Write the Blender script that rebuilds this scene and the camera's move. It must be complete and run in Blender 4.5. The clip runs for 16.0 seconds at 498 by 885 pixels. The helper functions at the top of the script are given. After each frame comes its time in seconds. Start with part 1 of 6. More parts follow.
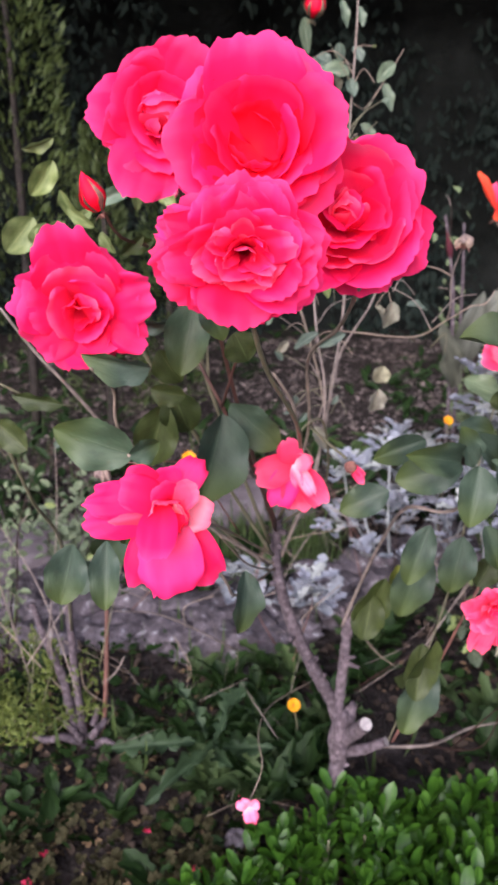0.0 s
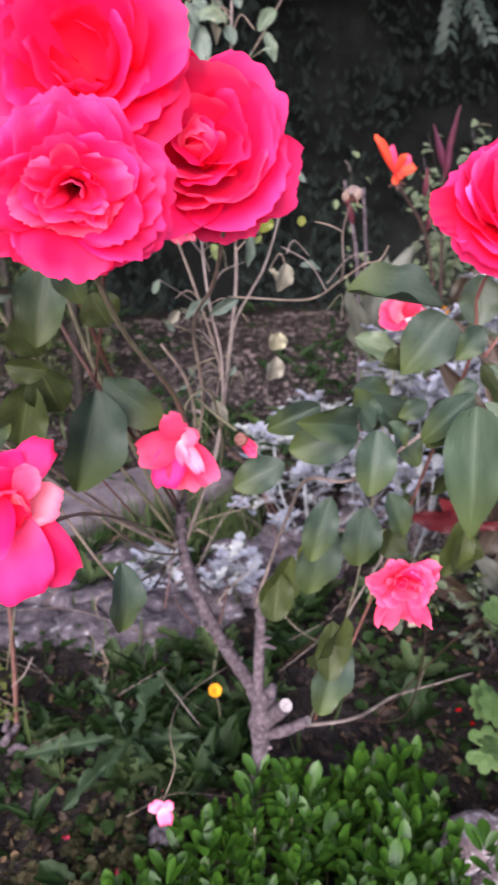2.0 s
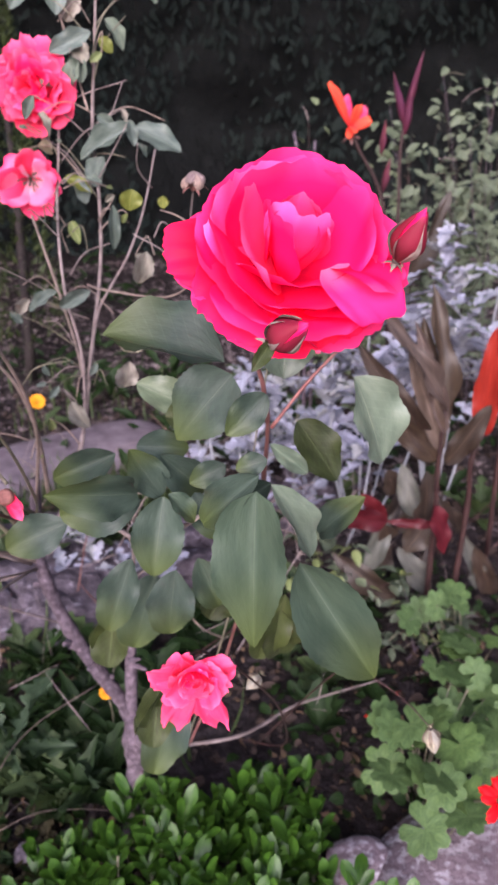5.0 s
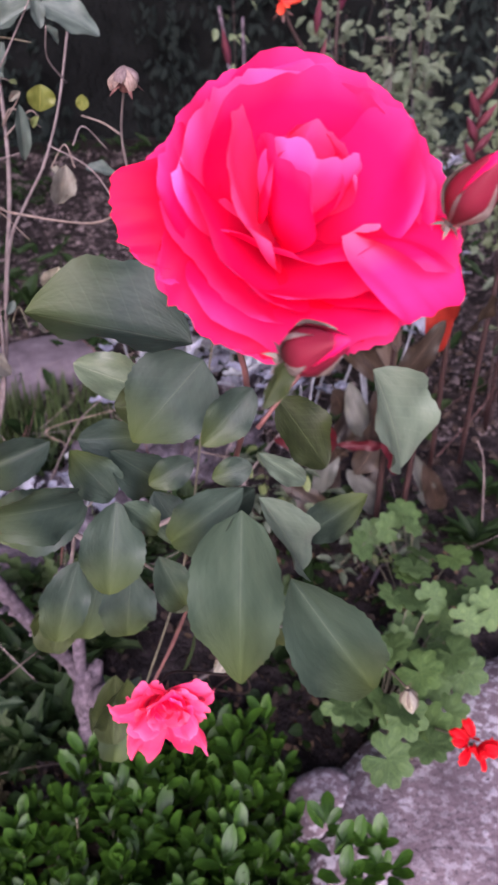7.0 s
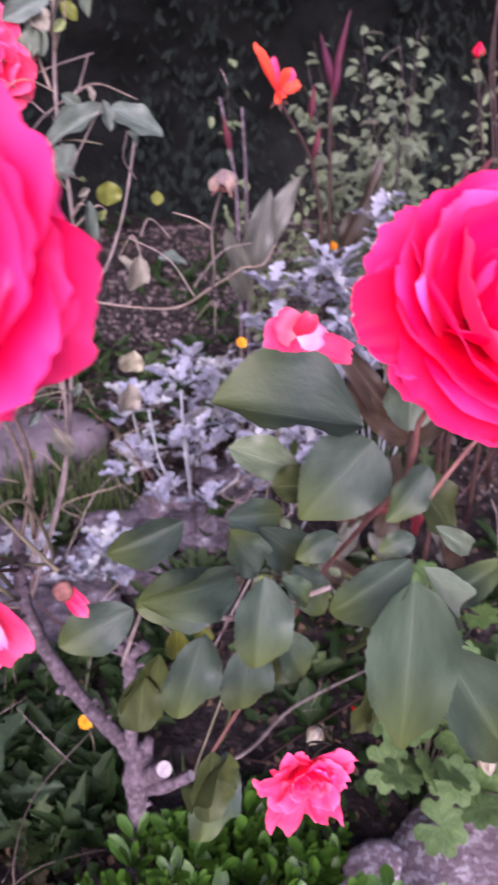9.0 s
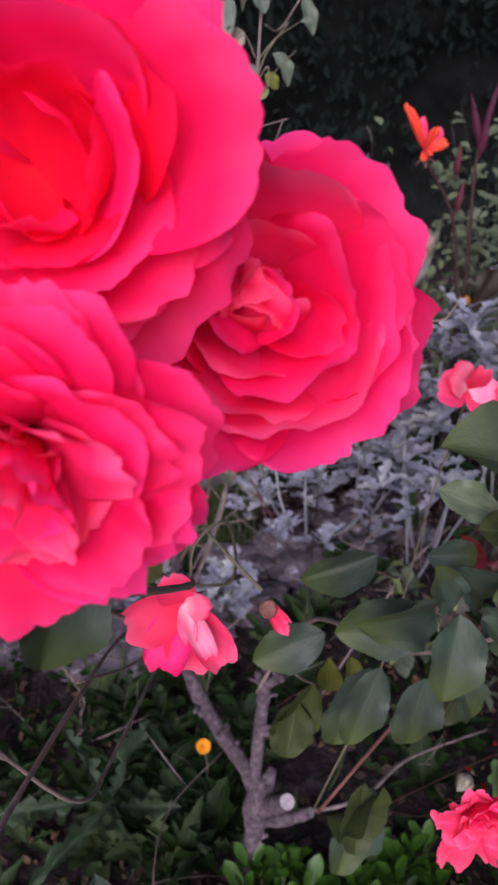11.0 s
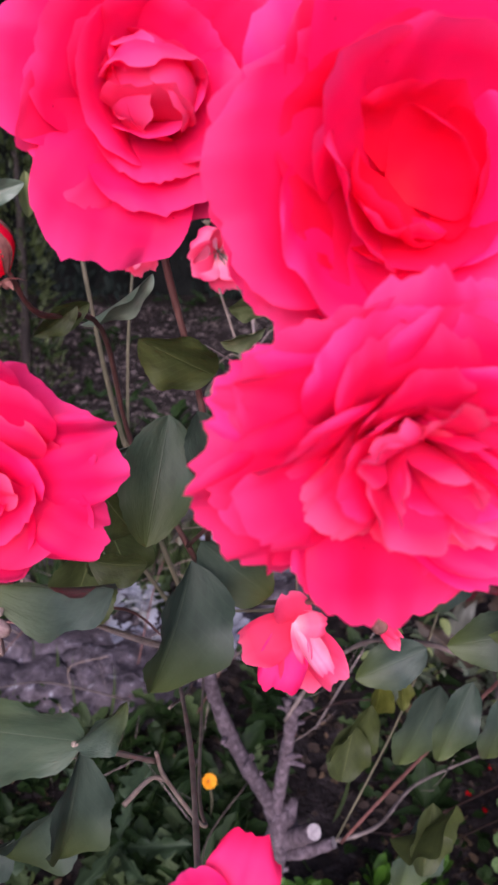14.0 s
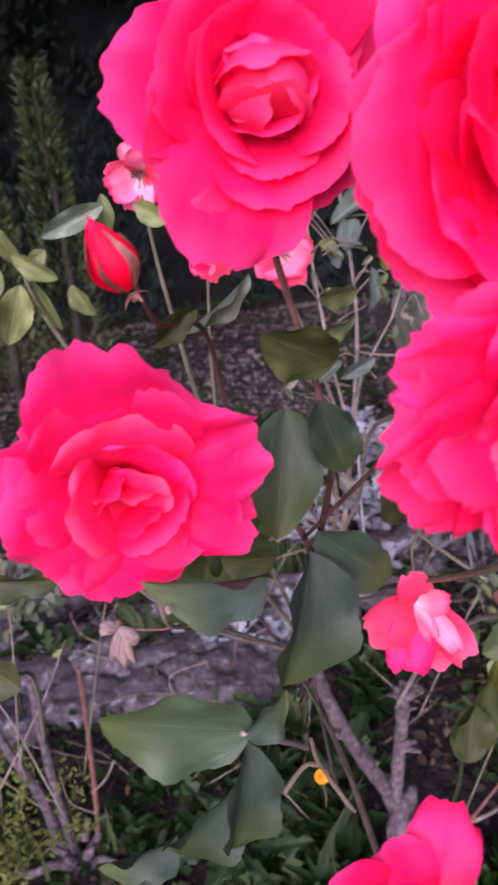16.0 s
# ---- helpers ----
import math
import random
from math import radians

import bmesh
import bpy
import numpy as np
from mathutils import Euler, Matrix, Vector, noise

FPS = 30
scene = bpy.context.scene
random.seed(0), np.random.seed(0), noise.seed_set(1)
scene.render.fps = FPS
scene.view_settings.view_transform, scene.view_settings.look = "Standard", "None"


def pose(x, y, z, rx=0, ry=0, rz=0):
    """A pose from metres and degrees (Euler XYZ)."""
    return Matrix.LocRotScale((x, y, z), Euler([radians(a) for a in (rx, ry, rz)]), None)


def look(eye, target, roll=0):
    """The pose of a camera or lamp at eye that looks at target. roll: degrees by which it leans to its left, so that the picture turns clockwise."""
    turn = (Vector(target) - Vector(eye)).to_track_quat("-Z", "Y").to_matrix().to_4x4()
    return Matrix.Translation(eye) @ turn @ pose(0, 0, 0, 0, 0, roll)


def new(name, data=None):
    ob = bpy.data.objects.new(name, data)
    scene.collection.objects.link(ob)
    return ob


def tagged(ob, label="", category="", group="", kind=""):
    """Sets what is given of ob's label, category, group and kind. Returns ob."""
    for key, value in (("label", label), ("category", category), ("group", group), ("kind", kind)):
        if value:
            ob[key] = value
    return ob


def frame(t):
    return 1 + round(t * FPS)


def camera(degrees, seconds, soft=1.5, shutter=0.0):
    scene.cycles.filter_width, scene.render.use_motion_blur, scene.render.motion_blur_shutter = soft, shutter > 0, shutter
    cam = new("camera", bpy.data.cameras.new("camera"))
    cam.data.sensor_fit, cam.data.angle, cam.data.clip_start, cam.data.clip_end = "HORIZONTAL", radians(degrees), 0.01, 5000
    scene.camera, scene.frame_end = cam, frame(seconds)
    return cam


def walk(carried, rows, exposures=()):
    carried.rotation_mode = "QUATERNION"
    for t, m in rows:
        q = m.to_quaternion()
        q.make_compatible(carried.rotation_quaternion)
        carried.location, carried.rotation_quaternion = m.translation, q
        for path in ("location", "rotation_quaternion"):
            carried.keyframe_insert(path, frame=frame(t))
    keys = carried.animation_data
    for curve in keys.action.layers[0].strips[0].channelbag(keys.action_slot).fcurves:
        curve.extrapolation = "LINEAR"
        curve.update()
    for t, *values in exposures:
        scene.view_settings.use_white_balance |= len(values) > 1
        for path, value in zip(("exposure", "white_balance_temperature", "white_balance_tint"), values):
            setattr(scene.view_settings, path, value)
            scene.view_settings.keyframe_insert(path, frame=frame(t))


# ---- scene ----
cam = camera(37.00, 16.0, 2.5, 0.5)
cam.data.dof.use_dof, cam.data.dof.focus_distance, cam.data.dof.aperture_fstop = True, 0.34, 30
PATH = [
    (0, (0.0, 0.0, 1.0), (0.0, 1.9126, 0.4153), -0.00),
    (0.5, (0.0192, -0.0019, 1.0023), (-0.0298, 1.9065, 0.4059), -0.53),
    (1, (0.031, 0.001, 1.0017), (-0.0427, 1.9103, 0.4107), 0.08),
    (1.5, (0.0362, 0.033, 0.9897), (0.0924, 1.9335, 0.3693), -0.57),
    (2, (0.0361, 0.0543, 0.9768), (0.2401, 1.9384, 0.3374), -1.57),
    (2.5, (0.0458, 0.0648, 0.9711), (0.3639, 1.9338, 0.3343), -2.97),
    (3, (0.0809, 0.0763, 0.9739), (0.4867, 1.923, 0.3221), -1.39),
    (3.5, (0.1296, 0.0999, 0.9933), (0.4889, 1.9539, 0.335), -0.30),
    (3.7, (0.1492, 0.1144, 0.9975), (0.4733, 1.9722, 0.3315), 0.33),
    (5.8, (0.2235, 0.1963, 1.0237), (0.4137, 2.0031, 0.1874), 0.13),
    (6, (0.2283, 0.2029, 1.0211), (0.4234, 2.008, 0.1823), -0.29),
    (6.5, (0.2239, 0.246, 1.0237), (0.4968, 1.9871, 0.0782), 0.69),
    (7, (0.197, 0.2891, 1.022), (0.5903, 1.9575, -0.0083), 1.27),
    (7.5, (0.1879, 0.3019, 1.0219), (0.6343, 1.9678, 0.0092), -1.57),
    (8, (0.1806, 0.3083, 1.0212), (0.7182, 1.9665, 0.0408), -2.95),
    (8.5, (0.1464, 0.306, 1.021), (0.6796, 1.9936, 0.0895), -1.65),
    (9, (0.1041, 0.2944, 1.038), (0.5823, 2.0272, 0.1613), 0.17),
    (9.5, (0.0769, 0.2885, 1.0437), (0.4466, 2.0687, 0.2104), 1.63),
    (10, (0.0703, 0.2789, 1.0486), (0.3208, 2.0906, 0.2393), 1.60),
    (10.2, (0.0627, 0.2774, 1.0483), (0.2872, 2.0975, 0.2505), 1.80),
    (12.3, (-0.02, 0.262, 1.052), (0.253, 2.109, 0.33), -0.2),
    (12.5, (-0.029, 0.26, 1.048), (0.27, 2.109, 0.345), 0.3),
    (13, (-0.045, 0.266, 1.049), (0.299, 2.112, 0.355), 1.7),
    (13.5, (-0.071, 0.273, 1.043), (0.306, 2.116, 0.357), 2.6),
    (14, (-0.074, 0.279, 1.04), (0.318, 2.119, 0.355), 2.6),
    (14.5, (-0.081, 0.281, 1.042), (0.309, 2.126, 0.368), 2.6),
    (15, (-0.096, 0.281, 1.034), (0.281, 2.121, 0.345), 0.2),
    (15.5, (-0.091, 0.275, 1.047), (0.201, 2.128, 0.355), -4.2),
    (16, (-0.104, 0.277, 1.038), (0.14, 2.145, 0.359), -5.5),
]
walk(cam, [(t, look(eye, target, roll)) for t, eye, target, roll in PATH], [(0, 1.62, 5850, 14), (2, 1.86, 5850, 17), (3, 1.98, 5800, 22), (3.5, 1.96, 5800, 25), (6, 1.6, 5800, 30), (7.5, 1.5, 5700, 36), (8.5, 1.53, 5700, 38), (9, 1.8, 5700, 41), (9.5, 1.55, 5700, 40), (10, 1.08, 5700, 31), (12.5, 0.68, 5700, 25), (14, 1.08, 5700, 30), (16, 1.32, 5700, 35)])

# ---------------------------------------------------------------- light
world = bpy.data.worlds.new("overcast_sky")
scene.world = world
world.use_nodes = True
wn = world.node_tree
sky = wn.nodes.new("ShaderNodeTexSky")
sky.sky_type = "NISHITA"
sky.sun_disc = False
sky.sun_elevation, sky.sun_rotation = radians(25), radians(198)
sky.air_density, sky.dust_density, sky.ozone_density = 1.0, 4.0, 1.0
wn.links.new(sky.outputs[0], wn.nodes["Background"].inputs[0])
wn.nodes["Background"].inputs[1].default_value = 0.09

sun = new("sun", bpy.data.lights.new("sun", "SUN"))
sun.data.energy, sun.data.angle, sun.data.color = 2.5, radians(60), (1.0, 0.96, 0.92)
sun.matrix_basis = look((-1.3, -4.0, 1.96), (0, 0, 0))

# ---------------------------------------------------------------- small helpers


def at_world(ob):
    if ob.parent is None:
        return ob.matrix_basis.copy()
    return at_world(ob.parent) @ ob.matrix_parent_inverse @ ob.matrix_basis


def hang(ob, parent, m=None):
    """Makes ob a part of parent, with m as its place in the world."""
    ob.parent = parent
    ob.matrix_parent_inverse = at_world(parent).inverted()
    ob.matrix_basis = m if m is not None else Matrix()
    return ob


def mesh_of(name, verts, faces, material, uvs=None, smooth=True):
    me = bpy.data.meshes.new(name)
    me.from_pydata([tuple(v) for v in verts], [], faces)
    me.materials.append(material)
    if uvs is not None:
        layer = me.uv_layers.new(name="UVMap")
        for loop in me.loops:
            layer.data[loop.index].uv = uvs[loop.vertex_index]
    if smooth:
        me.polygons.foreach_set("use_smooth", [True] * len(me.polygons))
    me.update()
    return me


def part(name, me, parent, m=None, label=""):
    ob = hang(new(name, me), parent, m)
    if label:
        tagged(ob, label=label)
    return ob


def thing(name, place, label, category, group="", kind=""):
    ob = new(name)
    ob.empty_display_size = 0.02
    ob.matrix_basis = Matrix.Translation(place)
    return tagged(ob, label=label, category=category, group=group, kind=kind)


def smooth_line(points, steps=6):
    """A Catmull-Rom line through the points."""
    p = [Vector(q) for q in points]
    p = [2 * p[0] - p[1]] + p + [2 * p[-1] - p[-2]]
    out = []
    for i in range(1, len(p) - 2):
        for k in range(steps):
            t = k / steps
            a, b, c, d = p[i - 1], p[i], p[i + 1], p[i + 2]
            out.append(0.5 * (2 * b + (c - a) * t + (2 * a - 5 * b + 4 * c - d) * t * t + (3 * b - a - 3 * c + d) * t ** 3))
    return out + [p[-2]]


def tube(name, points, r0, r1, material, sides=8, rough=0.12, steps=6, seed=0):
    """A tapered, slightly knobbly round stem along the points."""
    line = smooth_line(points, steps)
    rng = random.Random(seed + len(points))
    verts, faces = [], []
    side = Vector((1, 0.2, 0.1))
    for i, q in enumerate(line):
        ahead = (line[min(i + 1, len(line) - 1)] - line[max(i - 1, 0)]).normalized()
        a = side - ahead * side.dot(ahead)
        a = a.normalized() if a.length > 1e-4 else ahead.orthogonal().normalized()
        side, b = a, ahead.cross(a)
        f = i / (len(line) - 1)
        r = (r0 + (r1 - r0) * f) * (1 + rng.uniform(-rough, rough))
        if i % steps == 0 and 0 < i < len(line) - 1:
            r *= 1 + rough
        for k in range(sides):
            w = 2 * math.pi * k / sides
            verts.append(q + (a * math.cos(w) + b * math.sin(w)) * r * (1 + rng.uniform(-rough, rough) * 0.4))
    for i in range(len(line) - 1):
        for k in range(sides):
            n = (k + 1) % sides
            faces.append((i * sides + k, i * sides + n, (i + 1) * sides + n, (i + 1) * sides + k))
    faces.append(tuple(range(sides))[::-1])
    faces.append(tuple(range((len(line) - 1) * sides, len(line) * sides)))
    return mesh_of(name, verts, faces, material)


# ---------------------------------------------------------------- materials


def material(name, rough=0.6, spec=0.5):
    m = bpy.data.materials.new(name)
    m.use_nodes = True
    b = m.node_tree.nodes["Principled BSDF"]
    b.inputs["Roughness"].default_value = rough
    b.inputs["Specular IOR Level"].default_value = spec
    return m, m.node_tree, b


def noise_node(nt, scale, detail=4.0, coord="Object", rough=0.6):
    tc = nt.nodes.new("ShaderNodeTexCoord")
    n = nt.nodes.new("ShaderNodeTexNoise")
    n.inputs["Scale"].default_value, n.inputs["Detail"].default_value, n.inputs["Roughness"].default_value = scale, detail, rough
    nt.links.new(tc.outputs[coord], n.inputs["Vector"])
    return n


def ramp(nt, source, stops):
    r = nt.nodes.new("ShaderNodeValToRGB")
    while len(r.color_ramp.elements) < len(stops):
        r.color_ramp.elements.new(0.5)
    for e, (pos, col) in zip(r.color_ramp.elements, stops):
        e.position, e.color = pos, (*col, 1)
    nt.links.new(source, r.inputs[0])
    return r


def mix(nt, fac, a, b, blend="MIX"):
    n = nt.nodes.new("ShaderNodeMix")
    n.data_type, n.blend_type = "RGBA", blend
    for sock, val in ((n.inputs[0], fac), (n.inputs[6], a), (n.inputs[7], b)):
        if isinstance(val, (int, float)):
            sock.default_value = val
        elif isinstance(val, tuple):
            sock.default_value = (*val, 1)
        else:
            nt.links.new(val, sock)
    return n.outputs[2]


def bump(nt, b, source, strength, distance):
    n = nt.nodes.new("ShaderNodeBump")
    n.inputs["Strength"].default_value, n.inputs["Distance"].default_value = strength, distance
    nt.links.new(source, n.inputs["Height"])
    nt.links.new(n.outputs[0], b.inputs["Normal"])


def see_through(m, nt, b, colour, share):
    """Lets part of the light through a thin blade or petal."""
    t = nt.nodes.new("ShaderNodeBsdfTranslucent")
    if isinstance(colour, tuple):
        t.inputs[0].default_value = (*colour, 1)
    else:
        nt.links.new(colour, t.inputs[0])
    ms = nt.nodes.new("ShaderNodeMixShader")
    ms.inputs[0].default_value = share
    out = nt.nodes["Material Output"]
    nt.links.new(b.outputs[0], ms.inputs[1])
    nt.links.new(t.outputs[0], ms.inputs[2])
    nt.links.new(ms.outputs[0], out.inputs["Surface"])


def petal_material(name, light, deep, edge, share=0.35):
    m, nt, b = material(name, 0.5, 0.1)
    uv = nt.nodes.new("ShaderNodeUVMap")
    sep = nt.nodes.new("ShaderNodeSeparateXYZ")
    nt.links.new(uv.outputs[0], sep.inputs[0])
    along = ramp(nt, sep.outputs[1], [(0.0, deep), (0.5, light), (0.8, light), (1.0, edge)])
    info = nt.nodes.new("ShaderNodeObjectInfo")
    tone = ramp(nt, info.outputs["Random"], [(0.0, (0.95, 0.8, 0.7)), (1.0, (1.0, 1.0, 1.05))])
    grain = noise_node(nt, 60, 3)
    spots = ramp(nt, grain.outputs[0], [(0.3, (0.92, 0.86, 0.88)), (0.65, (1, 1, 1))])
    col = mix(nt, 1.0, along.outputs[0], tone.outputs[0], "MULTIPLY")
    col = mix(nt, 1.0, col, spots.outputs[0], "MULTIPLY")
    fleck = noise_node(nt, 15, 1, "UV", 0.4)
    brown = ramp(nt, fleck.outputs[0], [(0.77, (1, 1, 1)), (0.8, (0.5, 0.35, 0.35))])
    col = mix(nt, 1.0, col, brown.outputs[0], "MULTIPLY")
    nt.links.new(col, b.inputs["Base Color"])
    veins = nt.nodes.new("ShaderNodeTexWave")
    veins.inputs["Scale"].default_value, veins.inputs["Distortion"].default_value = 30, 2
    nt.links.new(uv.outputs[0], veins.inputs["Vector"])
    bump(nt, b, veins.outputs[0], 0.02, 0.0004)
    see_through(m, nt, b, col, share)
    return m


def leaf_material(name, dark, light, rough=0.38, spec=0.6, share=0.2, vein=(0.25, 0.3, 0.18), edge=None):
    m, nt, b = material(name, rough, spec)
    uv = nt.nodes.new("ShaderNodeUVMap")
    sep = nt.nodes.new("ShaderNodeSeparateXYZ")
    nt.links.new(uv.outputs[0], sep.inputs[0])
    big = noise_node(nt, 3.0, 3, "UV")
    base = ramp(nt, big.outputs[0], [(0.3, dark), (0.7, light)])
    info = nt.nodes.new("ShaderNodeObjectInfo")
    tone = ramp(nt, info.outputs["Random"], [(0.0, (0.72, 0.76, 0.7)), (0.6, (1, 1, 1)), (1.0, (1.12, 1.15, 0.9))])
    col = mix(nt, 1.0, base.outputs[0], tone.outputs[0], "MULTIPLY")
    # midrib and side veins
    mid = nt.nodes.new("ShaderNodeMath")
    mid.operation = "ABSOLUTE"
    nt.links.new(sep.outputs[0], mid.inputs[0])
    rib = ramp(nt, mid.outputs[0], [(0.0, (0.6, 0.6, 0.6)), (0.024, (0, 0, 0))])
    slant = nt.nodes.new("ShaderNodeMath")
    slant.operation = "MULTIPLY_ADD"
    nt.links.new(mid.outputs[0], slant.inputs[0])
    slant.inputs[1].default_value = -0.28
    nt.links.new(sep.outputs[1], slant.inputs[2])
    stripes = nt.nodes.new("ShaderNodeMath")
    stripes.operation = "PINGPONG"
    nt.links.new(slant.outputs[0], stripes.inputs[0])
    stripes.inputs[1].default_value = 0.055
    side = ramp(nt, stripes.outputs[0], [(0.0, (1, 1, 1)), (0.012, (0, 0, 0))])
    both = mix(nt, 0.07, rib.outputs[0], side.outputs[0], "ADD")
    col = mix(nt, both, col, vein)
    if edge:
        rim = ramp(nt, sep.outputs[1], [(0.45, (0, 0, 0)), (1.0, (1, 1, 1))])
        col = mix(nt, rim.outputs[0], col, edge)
    nt.links.new(col, b.inputs["Base Color"])
    height = mix(nt, 0.3, big.outputs[0], both)
    bump(nt, b, height, 0.38, 0.003)
    see_through(m, nt, b, col, share)
    return m


def plain_material(name, stops, scale, rough=0.8, bump_scale=None, strength=0.4, distance=0.004, spec=0.3, coord="Object"):
    m, nt, b = material(name, rough, spec)
    n = noise_node(nt, scale, 5, coord)
    r = ramp(nt, n.outputs[0], stops)
    info = nt.nodes.new("ShaderNodeObjectInfo")
    tone = ramp(nt, info.outputs["Random"], [(0.0, (0.8, 0.8, 0.8)), (1.0, (1.1, 1.1, 1.1))])
    nt.links.new(mix(nt, 1.0, r.outputs[0], tone.outputs[0], "MULTIPLY"), b.inputs["Base Color"])
    f = noise_node(nt, bump_scale or scale * 4, 6, coord)
    bump(nt, b, f.outputs[0], strength, distance)
    return m


def lichen_material(name, stops, crust, pit):
    """Worn stone in soft tones with patches of fine pale lichen and small dark pits."""
    m, nt, b = material(name, 0.93, 0.12)
    soft = noise_node(nt, 9, 5)
    col = ramp(nt, soft.outputs[0], stops).outputs[0]
    dots, area = noise_node(nt, 70, 3), noise_node(nt, 4.5, 3)
    spots = ramp(nt, dots.outputs[0], [(0.5, (0, 0, 0)), (0.57, (1, 1, 1))])
    where = ramp(nt, area.outputs[0], [(0.4, (0.2, 0.2, 0.2)), (0.54, (0.85, 0.85, 0.85))])
    col = mix(nt, mix(nt, 1.0, spots.outputs[0], where.outputs[0], "MULTIPLY"), col, crust)
    pits = noise_node(nt, 130, 2)
    holes = ramp(nt, pits.outputs[0], [(0.3, (0.8, 0.8, 0.8)), (0.36, (0, 0, 0))])
    col = mix(nt, holes.outputs[0], col, pit)
    nt.links.new(col, b.inputs["Base Color"])
    bump(nt, b, noise_node(nt, 120, 6).outputs[0], 0.7, 0.006)
    return m


hot = petal_material("petal_hot_pink", (0.93, 0.015, 0.155), (0.86, 0.006, 0.04), (0.95, 0.056, 0.27), 0.52)
heart = petal_material("petal_heart_pink", (0.94, 0.03, 0.18), (0.9, 0.009, 0.045), (0.95, 0.12, 0.31), 0.5)
pod = petal_material("pod_dark_red", (0.085, 0.022, 0.032), (0.06, 0.018, 0.024), (0.12, 0.035, 0.048), 0.1)
crimson = petal_material("petal_crimson", (0.9, 0.009, 0.06), (0.84, 0.006, 0.03), (0.93, 0.018, 0.12), 0.52)
lilac = petal_material("petal_lilac_pink", (0.94, 0.07, 0.33), (0.92, 0.014, 0.09), (0.95, 0.14, 0.43), 0.4)
ballet = petal_material("petal_soft_pink", (0.95, 0.045, 0.21), (0.92, 0.012, 0.07), (0.95, 0.09, 0.28), 0.5)
bud_red = petal_material("bud_red", (0.16, 0.012, 0.025), (0.07, 0.016, 0.016), (0.42, 0.02, 0.09), 0.15)
streaked = petal_material("petal_streaked", (0.93, 0.04, 0.24), (0.92, 0.16, 0.34), (0.94, 0.02, 0.15), 0.4)
red = petal_material("petal_red", (0.82, 0.01, 0.06), (0.7, 0.006, 0.03), (0.85, 0.03, 0.12), 0.4)
blush = petal_material("petal_blush", (0.9, 0.2, 0.36), (0.9, 0.56, 0.66), (0.86, 0.04, 0.15))
pale_pink = petal_material("petal_pale_pink", (0.88, 0.32, 0.5), (0.88, 0.56, 0.68), (0.86, 0.13, 0.28))
coral = petal_material("petal_coral", (0.9, 0.06, 0.17), (0.88, 0.035, 0.1), (0.92, 0.13, 0.27), 0.4)
orange = petal_material("petal_orange", (0.8, 0.085, 0.045), (0.7, 0.04, 0.05), (0.84, 0.13, 0.06))
scarlet = petal_material("petal_scarlet", (0.65, 0.008, 0.012), (0.5, 0.005, 0.01), (0.7, 0.02, 0.02))
magenta = petal_material("petal_magenta", (0.1, 0.03, 0.06), (0.08, 0.018, 0.035), (0.17, 0.07, 0.1))
rosy = petal_material("petal_magenta_rose", (0.62, 0.01, 0.14), (0.5, 0.01, 0.05), (0.65, 0.05, 0.2))
marigold = petal_material("petal_marigold", (0.8, 0.35, 0.01), (0.75, 0.25, 0.01), (0.8, 0.4, 0.02))

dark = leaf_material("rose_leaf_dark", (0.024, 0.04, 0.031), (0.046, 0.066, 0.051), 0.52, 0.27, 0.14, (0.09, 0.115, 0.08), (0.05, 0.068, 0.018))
olive = leaf_material("rose_leaf_olive", (0.026, 0.035, 0.012), (0.046, 0.058, 0.018), 0.52, 0.28, 0.25, (0.15, 0.17, 0.07))
pale = leaf_material("rose_leaf_pale", (0.08, 0.11, 0.078), (0.135, 0.17, 0.125), 0.42, 0.5, 0.2, (0.25, 0.29, 0.2))
lime = leaf_material("rose_leaf_lime", (0.1, 0.13, 0.045), (0.19, 0.215, 0.09), 0.5, 0.4, 0.3, (0.36, 0.37, 0.2))
grey = leaf_material("dusty_leaf_grey", (0.055, 0.075, 0.064), (0.12, 0.145, 0.122), 0.55, 0.4, 0.2, (0.19, 0.21, 0.18))
yellow = leaf_material("leaf_yellow", (0.11, 0.125, 0.016), (0.19, 0.2, 0.04), 0.5, 0.4, 0.3, (0.45, 0.45, 0.12))
dry = leaf_material("leaf_dry", (0.2, 0.175, 0.145), (0.34, 0.31, 0.265), 0.8, 0.2, 0.2, (0.35, 0.28, 0.2))
litter_leaf = leaf_material("leaf_litter", (0.02, 0.013, 0.011), (0.075, 0.05, 0.04), 0.85, 0.2, 0.05, (0.11, 0.075, 0.055))
crumb_leaf = leaf_material("crumbled_leaf", (0.07, 0.03, 0.022), (0.24, 0.16, 0.1), 0.85, 0.2, 0.1, (0.2, 0.13, 0.08))
fresh = leaf_material("ground_cover_leaf", (0.008, 0.036, 0.004), (0.046, 0.11, 0.009), 0.45, 0.42, 0.3, (0.045, 0.11, 0.016), (0.036, 0.09, 0.006))
dock_green = leaf_material("dock_leaf", (0.012, 0.024, 0.011), (0.034, 0.055, 0.028), 0.6, 0.2, 0.2, (0.035, 0.055, 0.03))
weed_green = leaf_material("weed_leaf", (0.005, 0.013, 0.003), (0.02, 0.042, 0.01), 0.6, 0.18, 0.2, (0.07, 0.1, 0.05))
geranium_green = leaf_material("geranium_leaf", (0.03, 0.064, 0.02), (0.105, 0.165, 0.056), 0.62, 0.3, 0.28, (0.12, 0.18, 0.07))
silver = leaf_material("silver_felt_leaf", (0.17, 0.17, 0.225), (0.31, 0.31, 0.385), 0.95, 0.1, 0.15, (0.36, 0.36, 0.43))
